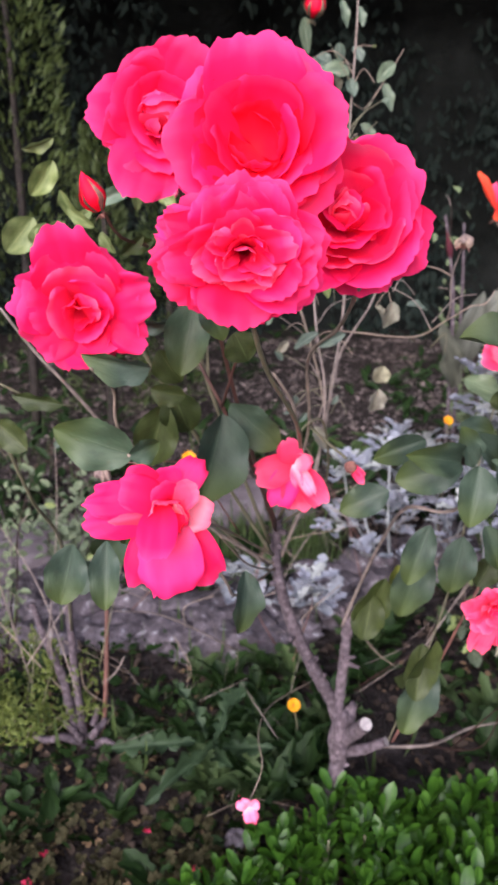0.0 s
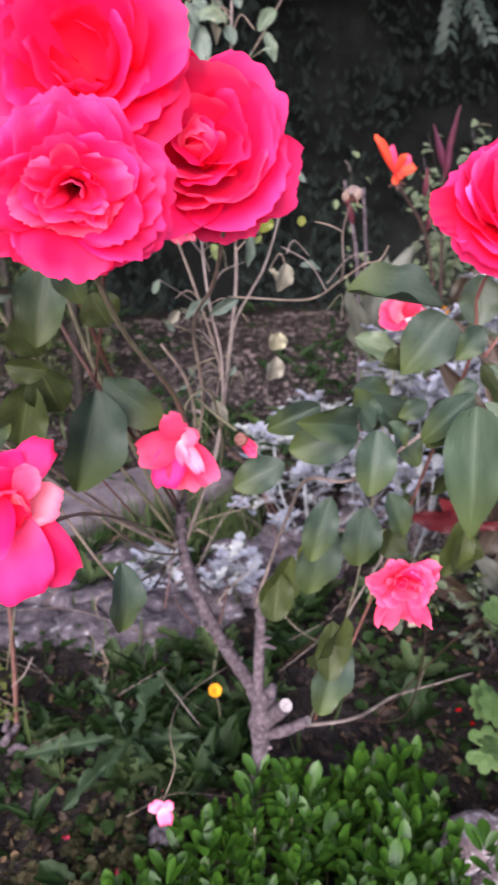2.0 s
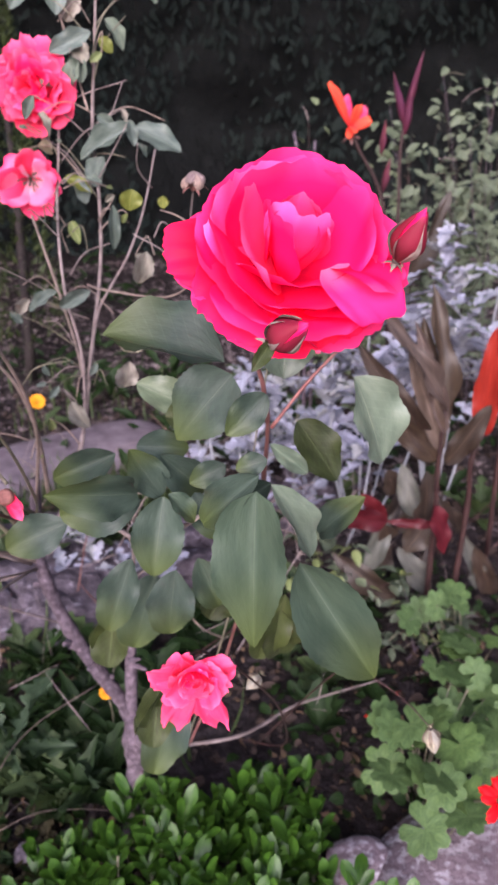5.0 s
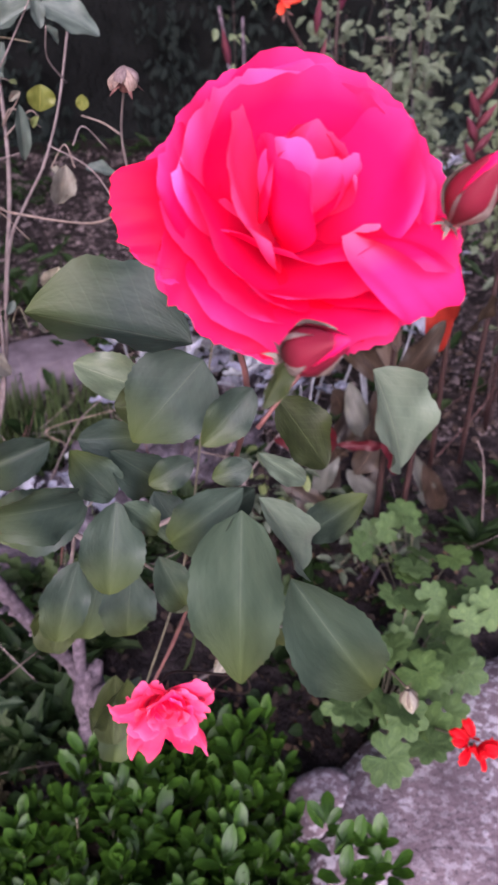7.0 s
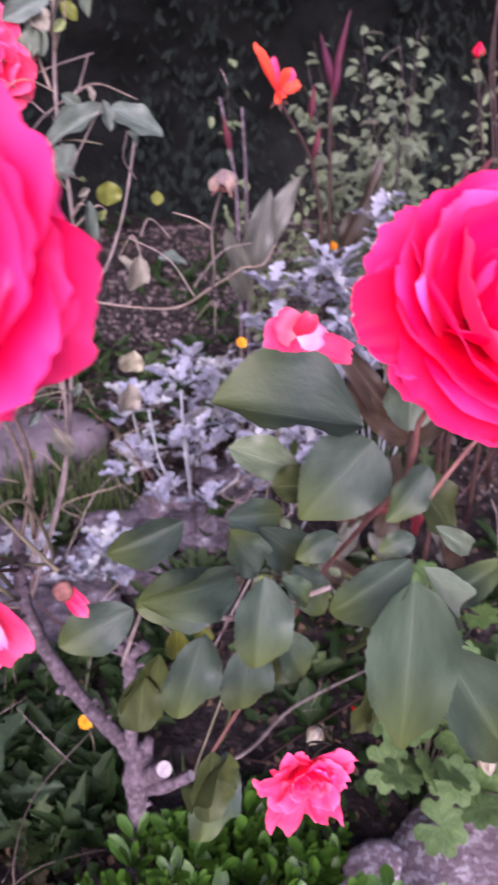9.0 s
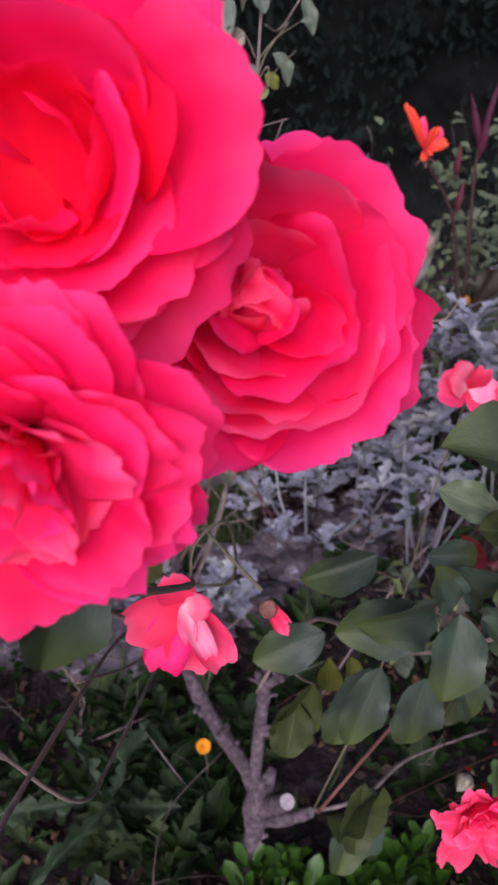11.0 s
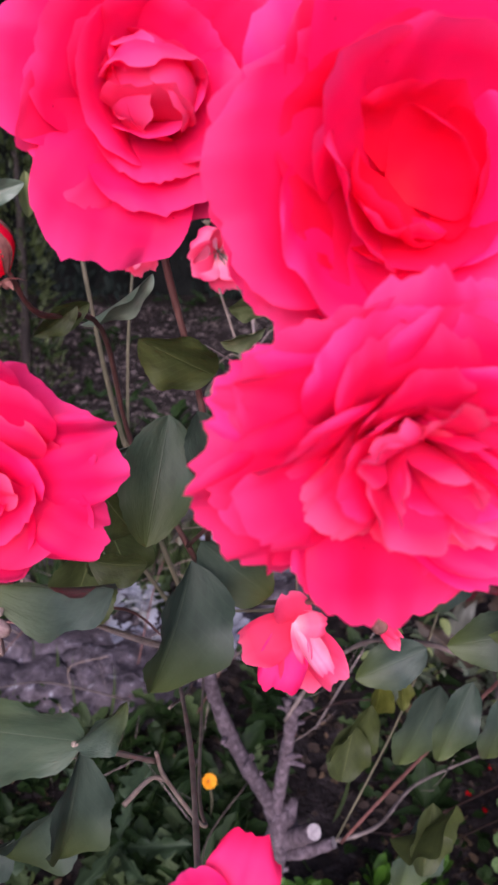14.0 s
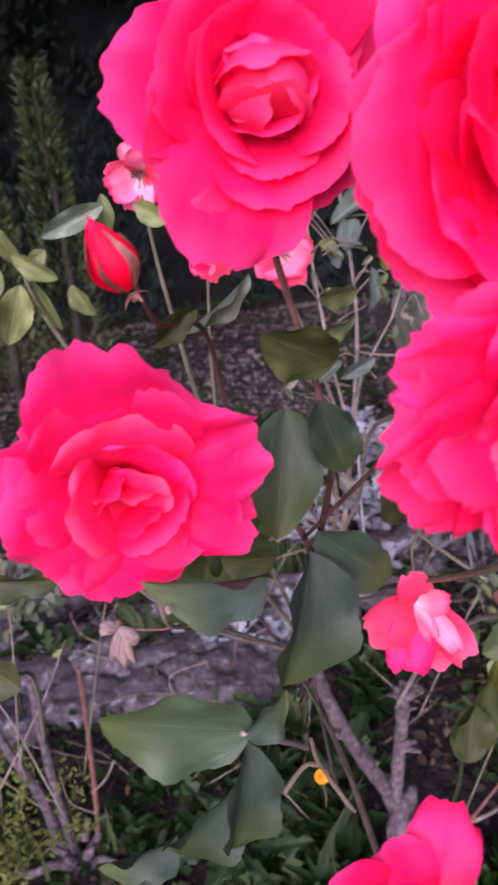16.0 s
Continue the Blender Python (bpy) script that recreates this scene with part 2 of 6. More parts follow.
bronze = leaf_material("bronze_leaf", (0.02, 0.012, 0.01), (0.052, 0.034, 0.023), 0.5, 0.4, 0.3, (0.2, 0.12, 0.08))
dusk_blade = leaf_material("dusky_canna_leaf", (0.045, 0.045, 0.04), (0.1, 0.1, 0.085), 0.5, 0.4, 0.25, (0.12, 0.12, 0.1))
tan_blade = leaf_material("tan_canna_leaf", (0.045, 0.03, 0.026), (0.12, 0.085, 0.073), 0.55, 0.35, 0.3, (0.35, 0.25, 0.2))
flame = leaf_material("flame_leaf", (0.26, 0.016, 0.01), (0.38, 0.034, 0.02), 0.4, 0.4, 0.35, (0.55, 0.04, 0.01))
wine = leaf_material("wine_red_leaf", (0.045, 0.003, 0.006), (0.085, 0.006, 0.011), 0.5, 0.3, 0.25, (0.1, 0.01, 0.014))
shrub_leaf = leaf_material("shrub_leaf", (0.045, 0.06, 0.038), (0.12, 0.14, 0.095), 0.5, 0.4, 0.2, (0.2, 0.22, 0.15))
dusty_green = leaf_material("dusty_shrub_leaf", (0.045, 0.06, 0.034), (0.14, 0.165, 0.105), 0.6, 0.3, 0.2, (0.15, 0.17, 0.12))
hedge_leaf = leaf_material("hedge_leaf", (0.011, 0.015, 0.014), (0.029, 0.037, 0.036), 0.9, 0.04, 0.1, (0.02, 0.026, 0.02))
conifer_green = leaf_material("conifer_spray", (0.018, 0.027, 0.008), (0.052, 0.068, 0.017), 0.6, 0.3, 0.15, (0.07, 0.09, 0.03))
moss_green = leaf_material("feathery_green", (0.035, 0.048, 0.008), (0.1, 0.12, 0.022), 0.6, 0.3, 0.25, (0.2, 0.24, 0.07))
withered = leaf_material("withered_petal", (0.16, 0.1, 0.11), (0.3, 0.22, 0.22), 0.8, 0.2, 0.2, (0.2, 0.12, 0.12))
grass_green = leaf_material("grass_blade", (0.028, 0.048, 0.014), (0.065, 0.092, 0.03), 0.55, 0.3, 0.25, (0.07, 0.1, 0.035))

bark = plain_material("rose_bark", [(0.28, (0.025, 0.017, 0.022)), (0.5, (0.075, 0.055, 0.068)), (0.68, (0.14, 0.108, 0.13)), (0.82, (0.3, 0.26, 0.29))], 110, 0.88, 420, 0.8, 0.003)
cane_tan = plain_material("cane_tan", [(0.3, (0.11, 0.078, 0.064)), (0.7, (0.24, 0.185, 0.155))], 60, 0.7, 150, 0.4, 0.001)
cane_green = plain_material("cane_green", [(0.3, (0.07, 0.068, 0.043)), (0.7, (0.15, 0.13, 0.088))], 50, 0.55, 150, 0.3, 0.001)
cane_red = plain_material("cane_red", [(0.3, (0.065, 0.026, 0.023)), (0.7, (0.12, 0.06, 0.052))], 50, 0.55, 150, 0.3, 0.001)
cane_dark = plain_material("cane_dark", [(0.3, (0.014, 0.006, 0.0055)), (0.7, (0.034, 0.015, 0.0135))], 50, 0.55, 150, 0.3, 0.001)
cane_rosy = plain_material("cane_rosy", [(0.3, (0.12, 0.045, 0.04)), (0.7, (0.22, 0.1, 0.09))], 60, 0.5, 150, 0.3, 0.001)
cane_grey = plain_material("cane_grey", [(0.3, (0.1, 0.075, 0.07)), (0.7, (0.24, 0.19, 0.18))], 60, 0.8, 160, 0.4, 0.001)
sepal_green = plain_material("sepal_green", [(0.3, (0.08, 0.05, 0.04)), (0.7, (0.13, 0.115, 0.07))], 80, 0.55, 200, 0.3, 0.001)
sepal_pale = plain_material("sepal_pale", [(0.3, (0.08, 0.052, 0.045)), (0.7, (0.19, 0.15, 0.13))], 120, 0.6, 200, 0.3, 0.001)
hip_brown = plain_material("withered_hip", [(0.3, (0.07, 0.022, 0.02)), (0.7, (0.2, 0.09, 0.075))], 160, 0.8, 300, 0.5, 0.001)
cut_wood = plain_material("cut_wood", [(0.3, (0.16, 0.135, 0.15)), (0.7, (0.28, 0.25, 0.26))], 140, 0.85, 200, 0.3, 0.001)
soil = plain_material("soil", [(0.25, (0.007, 0.005, 0.005)), (0.5, (0.026, 0.02, 0.02)), (0.66, (0.06, 0.047, 0.047)), (0.8, (0.13, 0.105, 0.105))], 26, 0.95, 90, 0.9, 0.02, 0.1)
# Paler than the ground: open light on the far bed, put into the colour.
far_lit_soil = plain_material("far_lit_soil", [(0.3, (0.07, 0.054, 0.054)), (0.6, (0.19, 0.15, 0.15)), (0.8, (0.34, 0.28, 0.28))], 20, 0.95, 80, 0.8, 0.01, 0.1)
stone = plain_material("lichen_stone", [(0.28, (0.03, 0.024, 0.03)), (0.48, (0.08, 0.065, 0.078)), (0.6, (0.13, 0.107, 0.128)), (0.7, (0.34, 0.33, 0.37))], 34, 0.9, 70, 0.8, 0.012, 0.2)
slab = lichen_material("pink_grey_stone", [(0.3, (0.1, 0.074, 0.084)), (0.5, (0.16, 0.12, 0.135)), (0.7, (0.22, 0.17, 0.185))], (0.46, 0.43, 0.47), (0.055, 0.042, 0.05))
kerb_stone = plain_material("kerb_stone", [(0.25, (0.06, 0.047, 0.056)), (0.5, (0.13, 0.105, 0.122)), (0.8, (0.21, 0.175, 0.2))], 14, 0.9, 70, 0.35, 0.004, 0.2)
# deep shade inside the hedge, put into the colour of its backing sheet
hedge_shade = plain_material("hedge_shade_heart", [(0.3, (0.005, 0.0055, 0.0055)), (0.7, (0.014, 0.015, 0.015))], 3, 0.95, 14, 0.8, 0.05, 0.05)
trunk_dark = plain_material("dark_trunk", [(0.3, (0.012, 0.01, 0.01)), (0.7, (0.035, 0.028, 0.026))], 14, 0.9, 50, 0.7, 0.01, 0.1)

# ---------------------------------------------------------------- leaf and petal meshes


def blade(name, mat, width, nl=10, nw=3, fold=0.25, droop=0.15, tooth=0.0, wave=0.0, twist=0.0, seed=0):
    """A leaf blade 1 long along +y; width(v) gives the half width at v."""
    rng = random.Random(seed)
    ph = rng.uniform(0, 6.28)
    verts, uvs, faces = [], [], []
    for i in range(nl + 1):
        v = i / nl
        w = max(width(v), 0.002)
        for j in range(-nw, nw + 1):
            s = j / nw
            edge = abs(s) ** 3
            x = s * w * (1 + (tooth if i % 2 else -tooth) * edge)
            z = fold * w * abs(s) ** 1.12 - droop * v * v + wave * edge * math.sin(v * 13 + ph + (2 if s > 0 else 0)) * w
            z += twist * s * w * v
            y = v + (tooth * 0.4 * edge if i % 2 else 0) * 0.1
            verts.append((x, y, z))
            uvs.append((s, v))
    n = 2 * nw + 1
    for i in range(nl):
        for j in range(n - 1):
            a = i * n + j
            faces.append((a, a + 1, a + n + 1, a + n))
    return mesh_of(name, verts, faces, mat, uvs)


def ovate(w, peak=0.42):
    def f(v):
        return w * max(math.sin(math.pi * v ** (math.log(0.5) / math.log(peak))), 0) ** 0.66
    return f


def pointed(w, peak=0.45):
    def f(v):
        return w * max(math.sin(math.pi * v ** (math.log(0.5) / math.log(peak))), 0) ** 0.72 * (1 - 0.3 * max(0, (v - 0.6) / 0.4) ** 1.5)
    return f


def oblong(w, peak=0.6):
    def f(v):
        return w * max(math.sin(math.pi * v ** (math.log(0.5) / math.log(peak))), 0) ** 0.5
    return f


def lobed(w, lobes=4):
    def f(v):
        return w * math.sin(math.pi * min(v * 0.95 + 0.05, 1)) ** 0.6 * (0.35 + 0.65 * abs(math.sin(math.pi * v * lobes)) ** 0.8) * (0.6 + 0.6 * v)
    return f


def lance(w):
    def f(v):
        return w * math.sin(math.pi * v ** 0.7) ** 0.9
    return f


def rose_leaf_set(mat):
    return [blade(mat.name, mat, ovate(0.5, p), 24, 4, f, d, 0.02, 0.12, t, k) for k, (p, f, d, t) in enumerate(((0.47, 0.38, 0.16, 0.0), (0.48, 0.24, 0.08, 0.2), (0.46, 0.52, 0.22, -0.15), (0.48, 0.3, -0.1, 0.1), (0.49, 0.42, 0.24, 0.25)))]


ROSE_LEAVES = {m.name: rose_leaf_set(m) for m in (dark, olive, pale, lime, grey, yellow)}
ROSE_LEAVES[dry.name] = [blade(dry.name, dry, ovate(0.5, 0.45), 12, 3, 0.9, 0.35, 0.05, 0.3, 0.6, k) for k in range(3)]


def place_blade(base, tip, normal, width):
    """The pose of a blade whose foot and tip lie at the given places."""
    y = Vector(tip) - Vector(base)
    n = Vector(normal)
    x = y.cross(n).normalized()
    z = x.cross(y.normalized())
    m = Matrix((x, y.normalized(), z)).transposed().to_4x4()
    return Matrix.Translation(base) @ m @ Matrix.Diagonal((width, y.length, y.length, 1))


leaf_rng = random.Random(5)
leaf_owner = [None]


def leaf(base, tip, width, mat, normal=(0.05, -0.85, 0.5)):
    if base[0] < 0.02 and base[1] < 0.9:
        normal = (0.05, -1.0, -0.3)
    n = Vector(normal) + Vector((leaf_rng.uniform(-0.3, 0.3), leaf_rng.uniform(-0.15, 0.15), leaf_rng.uniform(-0.3, 0.3)))
    return part("leaf", leaf_rng.choice(ROSE_LEAVES[mat.name]), leaf_owner[0], place_blade(base, tip, n, width))


def petal_mesh(name, mat, L, W, th0, th1, r0, z0, curl, ruffle, rc, seed, nu=12, nv=16, power=1.2, notch=0.0, frill_fine=0.0):
    """A petal that leaves the flower's axis (+z) at th0 degrees and ends at th1, wrapped round with the radius rc."""
    rng = random.Random(seed)
    ph, k1, k2 = rng.uniform(0, 6.28), rng.uniform(3, 6), rng.uniform(9, 14)
    path, r, z, n = [], r0, z0, 40
    for i in range(n + 5):
        th = radians(th0 + (th1 - th0) * min(i / n, 1) ** power)
        path.append((r, z, th))
        r += L / n * math.sin(th)
        z += L / n * math.cos(th)
    verts, uvs, faces = [], [], []
    for i in range(nu + 1):
        u = i / nu
        w = (0.24 + 0.76 * math.sin(math.pi / 2 * min(u / 0.72, 1))) * (1 - 0.12 * max(0, (u - 0.8) / 0.2) ** 2)
        for j in range(nv + 1):
            v = 2 * j / nv - 1
            eu = max(0, (u - 0.55) / 0.45) ** 2
            wav = math.sin(v * k1 + ph) * 0.7 + math.sin(v * k2 + u * 4 + ph * 2) * 0.18
            frill = noise.noise((v * 3.1 + seed * 2.3, seed * 0.37, 4.0)) * 0.06 + noise.noise((v * 9.5, seed * 0.9, 1.0)) * 0.04 + noise.noise((v * 21, seed * 0.7, 6.0)) * frill_fine
            q = u * (1 - 0.2 * abs(v) ** 3) + eu * (0.04 * wav + frill - notch * max(0, 1 - abs(v) * 3))
            t = max(0.0, min(q, 1.08)) * n
            b = min(int(t), n + 3)
            g = t - b
            r, z, th = (path[b][m] * (1 - g) + path[b + 1][m] * g for m in range(3))
            a = 1.3 * math.tanh(v * W * w / rc / 1.3)
            side, inward = rc * math.sin(a), rc * (1 - math.cos(a))
            e = max(eu, abs(v) ** 3 * min(1, u * 1.5))
            swell = (noise.noise((v * 1.3 + seed * 1.37, u * 1.6, seed * 0.71)) * 0.09 + noise.noise((v * 4.2 + seed, u * 2.2, seed * 0.5)) * 0.025) * L * min(1, u * 1.5)
            off = inward - curl * L * e + ruffle * L * e * wav + swell
            verts.append((r - math.cos(th) * off, side, z + math.sin(th) * off))
            uvs.append((v, u))
    n = nv + 1
    for i in range(nu):
        for j in range(nv):
            a = i * n + j
            faces.append((a, a + 1, a + n + 1, a + n))
    return mesh_of(name, verts, faces, mat, uvs)


def facing(place, axis, spin=0.0):
    """A pose at place whose +z is axis and whose +x points right, turned by spin degrees."""
    z = Vector(axis).normalized()
    x = Vector((0, 0, 1)).cross(z)
    x = x.normalized() if x.length > 0.05 else Vector((1, 0, 0))
    y = z.cross(x)
    return Matrix.Translation(place) @ Matrix((x, y, z)).transposed().to_4x4() @ pose(0, 0, 0, 0, 0, spin)


def calyx_mesh(r, mat):
    """The green cup under a bloom with five sepals."""
    verts, faces = [], []
    rings = ((-1.15, 0.1), (-1.1, 0.28), (-0.9, 0.4), (-0.65, 0.36), (-0.5, 0.42))
    for z, q in rings:
        for k in range(10):
            a = 2 * math.pi * k / 10
            verts.append((q * r * math.cos(a), q * r * math.sin(a), z * r))
    for i in range(len(rings) - 1):
        for k in range(10):
            n = (k + 1) % 10
            faces.append((i * 10 + k, i * 10 + n, i * 10 + 10 + n, i * 10 + 10 + k))
    faces.append(tuple(range(10))[::-1])
    for s in range(5):
        a = 2 * math.pi * s / 5
        d, side = Vector((math.cos(a), math.sin(a), 0)), Vector((-math.sin(a), math.cos(a), 0))
        b = len(verts)
        for u, w, up in ((0.4, 0.22, -0.55), (0.9, 0.16, -0.75), (1.3, 0.02, -1.1)):
            for q in (-1, 1):
                verts.append(tuple((d * u + side * w * q) * r + Vector((0, 0, up * r))))
        faces += [(b, b + 1, b + 3, b + 2), (b + 2, b + 3, b + 5, b + 4)]
    return mesh_of("calyx", verts, faces, mat)


FULL = ((8, 1.0, 0.5, 54, 100, 0.95), (8, 0.98, 0.48, 44, 84, 0.8), (7, 0.93, 0.43, 34, 66, 0.65), (6, 0.86, 0.34, 24, 46, 0.5), (5, 0.74, 0.3, 12, 24, 0.38))


def rose(bush, place, axis, radius, seed, rings=FULL, spin=0, ruffle=0.06, curl=0.06, mat=None, guards=(), deep=0.55, hearts=7, heart_size=0.5, style="crumpled", jitter=1.0, heart_mat=None, guard_mat=None, label="", stretch=(1, 1), fine=0.008, inner=0.4):
    """A double rose: whorls of broad frilled petals round a heart of small ones, crumpled, closed to a ball, sunk in a bowl or fanned out."""
    mat = mat or hot
    rng = random.Random(seed)
    m = facing(place, axis, spin)
    flat = facing(place, axis)
    wide = flat @ Matrix.Diagonal((*stretch, 1, 1)) @ flat.inverted()
    bloom = part("bloom", calyx_mesh(radius * 0.28, sepal_green), bush, m @ Matrix.Translation((0, 0, -deep * radius * 0.72)), label)

    def add(me, place_of):
        me.transform(place_of.inverted() @ wide @ place_of)
        part("petal", me, bloom, place_of)

    lit = heart_mat or heart
    for w, (count, L, W, th0, th1, rc) in enumerate(rings):
        uneven = 0.06 + 0.03 * w
        for i in range(count):
            me = petal_mesh("petal", lit if w >= len(rings) - 2 and rng.random() < inner else mat, radius * L * rng.uniform(1 - 1.5 * uneven, 1 + uneven), radius * W * rng.uniform(0.85, 1.15), th0 + rng.uniform(-7, 7) * jitter, th1 + rng.uniform(-15, 12) * jitter,
                radius * (0.1 - 0.016 * w), -deep * radius, curl * rng.uniform(0.2, 1.6), ruffle * rng.uniform(0.6, 1.5), radius * rc, seed * 100 + w * 12 + i, 12, 22, frill_fine=fine)
            add(me, m @ pose(0, 0, 0, rng.uniform(-7, 7) * jitter, rng.uniform(-7, 7) * jitter, 360 * (i + 0.5 * (w % 2)) / count + 17 * w + rng.uniform(-20, 20) * jitter))
    for k in range(hearts):
        L = radius * heart_size * rng.uniform(0.8, 1.2)
        wideness, t0, t1, bend, tilt = rng.uniform(0.3, 0.48), rng.uniform(0, 30), rng.uniform(-40, 45), 0.3, 20
        if style == "ball":
            wideness, t0, t1, bend, tilt = rng.uniform(0.5, 0.62), rng.uniform(28, 42), rng.uniform(-62, -40), 0.42, 14
        elif style == "broad":
            wideness, t0, t1, bend, tilt = rng.uniform(0.4, 0.52), rng.uniform(8, 28), rng.uniform(-20, 22), 0.5, 14
        elif style == "fan":
            wideness, t0, t1, bend, tilt = rng.uniform(0.24, 0.36), rng.uniform(4, 28), rng.uniform(20, 55), 0.16, 10
        elif style == "bowl":
            wideness, t0, t1, bend, tilt = rng.uniform(0.55, 0.72), rng.uniform(52, 74), rng.uniform(-30, 5), 0.6, 10
        me = petal_mesh("petal", lit if rng.random() < 0.6 else mat, L, L * wideness, t0, t1, radius * rng.uniform(0.02, 0.14), -deep * radius + radius * 0.14, rng.uniform(-0.15, 0.15), 0.06, radius * bend, seed * 300 + k)
        add(me, m @ pose(0, 0, 0, rng.uniform(-tilt, tilt), rng.uniform(-tilt, tilt), k * 137.5 + rng.uniform(-30, 30)))
    for k, (phi, gl, gw, t0, t1) in enumerate(guards):
        me = petal_mesh("petal", guard_mat or mat, radius * gl, radius * gw, t0, t1, radius * 0.12, -deep * radius, curl * 1.2, ruffle, radius * 1.1, seed * 77 + k, 12, 22, frill_fine=fine)
        add(me, m @ pose(0, 0, 0, 0, 0, phi - spin))
    return bloom

# ---------------------------------------------------------------- ground, stones, hedge


def spread_axis(a, b, step, far, grow=1.35):
    mid = list(np.arange(a, b, step))
    lo, hi, s, x = [], [], step, a
    while x > -far:
        s *= grow
        x -= s
        lo.append(x)
    s, x = step, mid[-1]
    while x < far:
        s *= grow
        x += s
        hi.append(x)
    return lo[::-1] + mid + hi


def ground_height(x, y):
    h = 0.035 * noise.noise((x * 1.7, y * 1.7, 3.1)) + 0.018 * noise.noise((x * 7, y * 7, 1.7)) + 0.009 * noise.noise((x * 23, y * 23, 5.0))
    if x * x + y * y > 60:
        h *= 0.3
    return h - 0.02


gx, gy = spread_axis(-1.4, 1.9, 0.025, 300), spread_axis(0.3, 4.0, 0.025, 300)
ground = new("ground", mesh_of("ground", [(x, y, ground_height(x, y)) for y in gy for x in gx],
    [(j * len(gx) + i, j * len(gx) + i + 1, (j + 1) * len(gx) + i + 1, (j + 1) * len(gx) + i) for j in range(len(gy) - 1) for i in range(len(gx) - 1)], soil))
tagged(ground, "dark crumbly garden soil with clods and small stones", "soil", kind="structure")


def rock(name, place, size, mat, seed, turn=0.0, lump=0.25, flat=0.0, label="", category="stone", group=""):
    """An uneven rounded stone."""
    bm = bmesh.new()
    bmesh.ops.create_icosphere(bm, subdivisions=4, radius=1)
    off = Vector((seed * 7.3, seed * 3.1, seed * 1.7))
    for v in bm.verts:
        n = v.co.normalized()
        k = 1 + lump * noise.noise(n * 1.3 + off) + lump * 0.45 * noise.noise(n * 3.7 + off) + lump * 0.15 * noise.noise(n * 11 + off)
        c = n * k
        p = 1 - flat * 0.5
        c = Vector([math.copysign(abs(q) ** p, q) for q in c])
        v.co = Vector((c.x * size[0], c.y * size[1], c.z * size[2]))
    me = bpy.data.meshes.new(name)
    bm.to_mesh(me)
    bm.free()
    me.materials.append(mat)
    me.polygons.foreach_set("use_smooth", [True] * len(me.polygons))
    ob = new(name, me)
    ob.matrix_basis = pose(*place, 0, 0, turn)
    return tagged(ob, label, category, group)


# smooth kerb that runs off behind the bushes
for k, (x, y, l) in enumerate(((-1.18, 1.83, 0.3), (-0.62, 2.11, 0.31), (-0.08, 2.44, 0.34))):
    rock("kerb_stone", (x, y, -0.01), (l, 0.15, 0.075), kerb_stone, 3 + k, 30, 0.1, 0.85, "long smooth pink-grey kerb stone set in soil", "kerb stone", "kerb")
# row of rough border stones
stone_rng = random.Random(44)
for k in range(36):
    f = k / 35
    x = -0.95 + 1.75 * f
    row = k % 3
    y = 1.62 + 0.15 * row + (0.0 if x < 0 else 0.72 * x - 0.05 * row) + stone_rng.uniform(-0.04, 0.04)
    s = stone_rng.uniform(0.08, 0.13) * (1.15 if x < 0.05 else 0.8)
    rock("border_stone", (x, y, -0.012), (s, s * stone_rng.uniform(0.6, 0.85), s * stone_rng.uniform(0.35, 0.55)), stone, 11 + k, stone_rng.uniform(-40, 40), 0.5, 0.25, "rough purple-grey border stone with white lichen", "stone", "border stones")
# big slabs beside the geranium
rock("slab_stone", (0.755, 0.865, -0.05), (0.34, 0.2, 0.1), slab, 31, 26, 0.12, 0.8, "large worn pink-grey stone slab edging the bed", "stone", "edging slabs")
rock("slab_stone", (1.42, 1.2, -0.05), (0.36, 0.22, 0.1), slab, 32, 35, 0.16, 0.7, "large worn pink-grey stone slab edging the bed", "stone", "edging slabs")
rock("slab_stone", (0.72, 0.44, -0.06), (0.3, 0.18, 0.1), slab, 35, 20, 0.16, 0.7, "large worn pink-grey stone slab edging the bed", "stone", "edging slabs")
rock("cobble", (0.468, 0.915, -0.005), (0.056, 0.046, 0.046), slab, 33, 20, 0.2, 0.4, "pale rounded cobble at the edge of the bed", "stone")
rock("pebble", (-0.02, 0.985, 0.012), (0.02, 0.016, 0.018), stone, 34, 0, 0.3, 0.1, "small grey pebble beside the ground cover", "stone")


def scatter_mesh(name, base, mat, poses):
    """Many copies of one small blade joined into one mesh."""
    bv = np.array([v.co[:] for v in base.vertices])
    bu = np.array([(0.0, 0.0)] * len(bv))
    for l in base.loops:
        bu[l.vertex_index] = base.uv_layers[0].data[l.index].uv[:]
    bf = [tuple(p.vertices) for p in base.polygons]
    verts, faces, uvs = [], [], []
    for k, m in enumerate(poses):
        mm = np.array(m)
        verts.append(bv @ mm[:3, :3].T + mm[:3, 3])
        faces += [tuple(i + k * len(bv) for i in f) for f in bf]
        uvs.append(bu)
    return mesh_of(name, np.concatenate(verts).tolist(), faces, mat, np.concatenate(uvs).tolist())


rng = random.Random(21)


def strewn(n, xr, yr, zr, tilt, size, reject=None):
    out = []
    while len(out) < n:
        x, y = rng.uniform(*xr), rng.uniform(*yr)
        if reject and reject(x, y):
            continue
        s = rng.uniform(*size)
        out.append(pose(x, y, ground_height(x, y) + rng.uniform(*zr), rng.uniform(-tilt, tilt), rng.uniform(-tilt, tilt), rng.uniform(0, 360)) @ Matrix.Scale(s, 4))
    return out


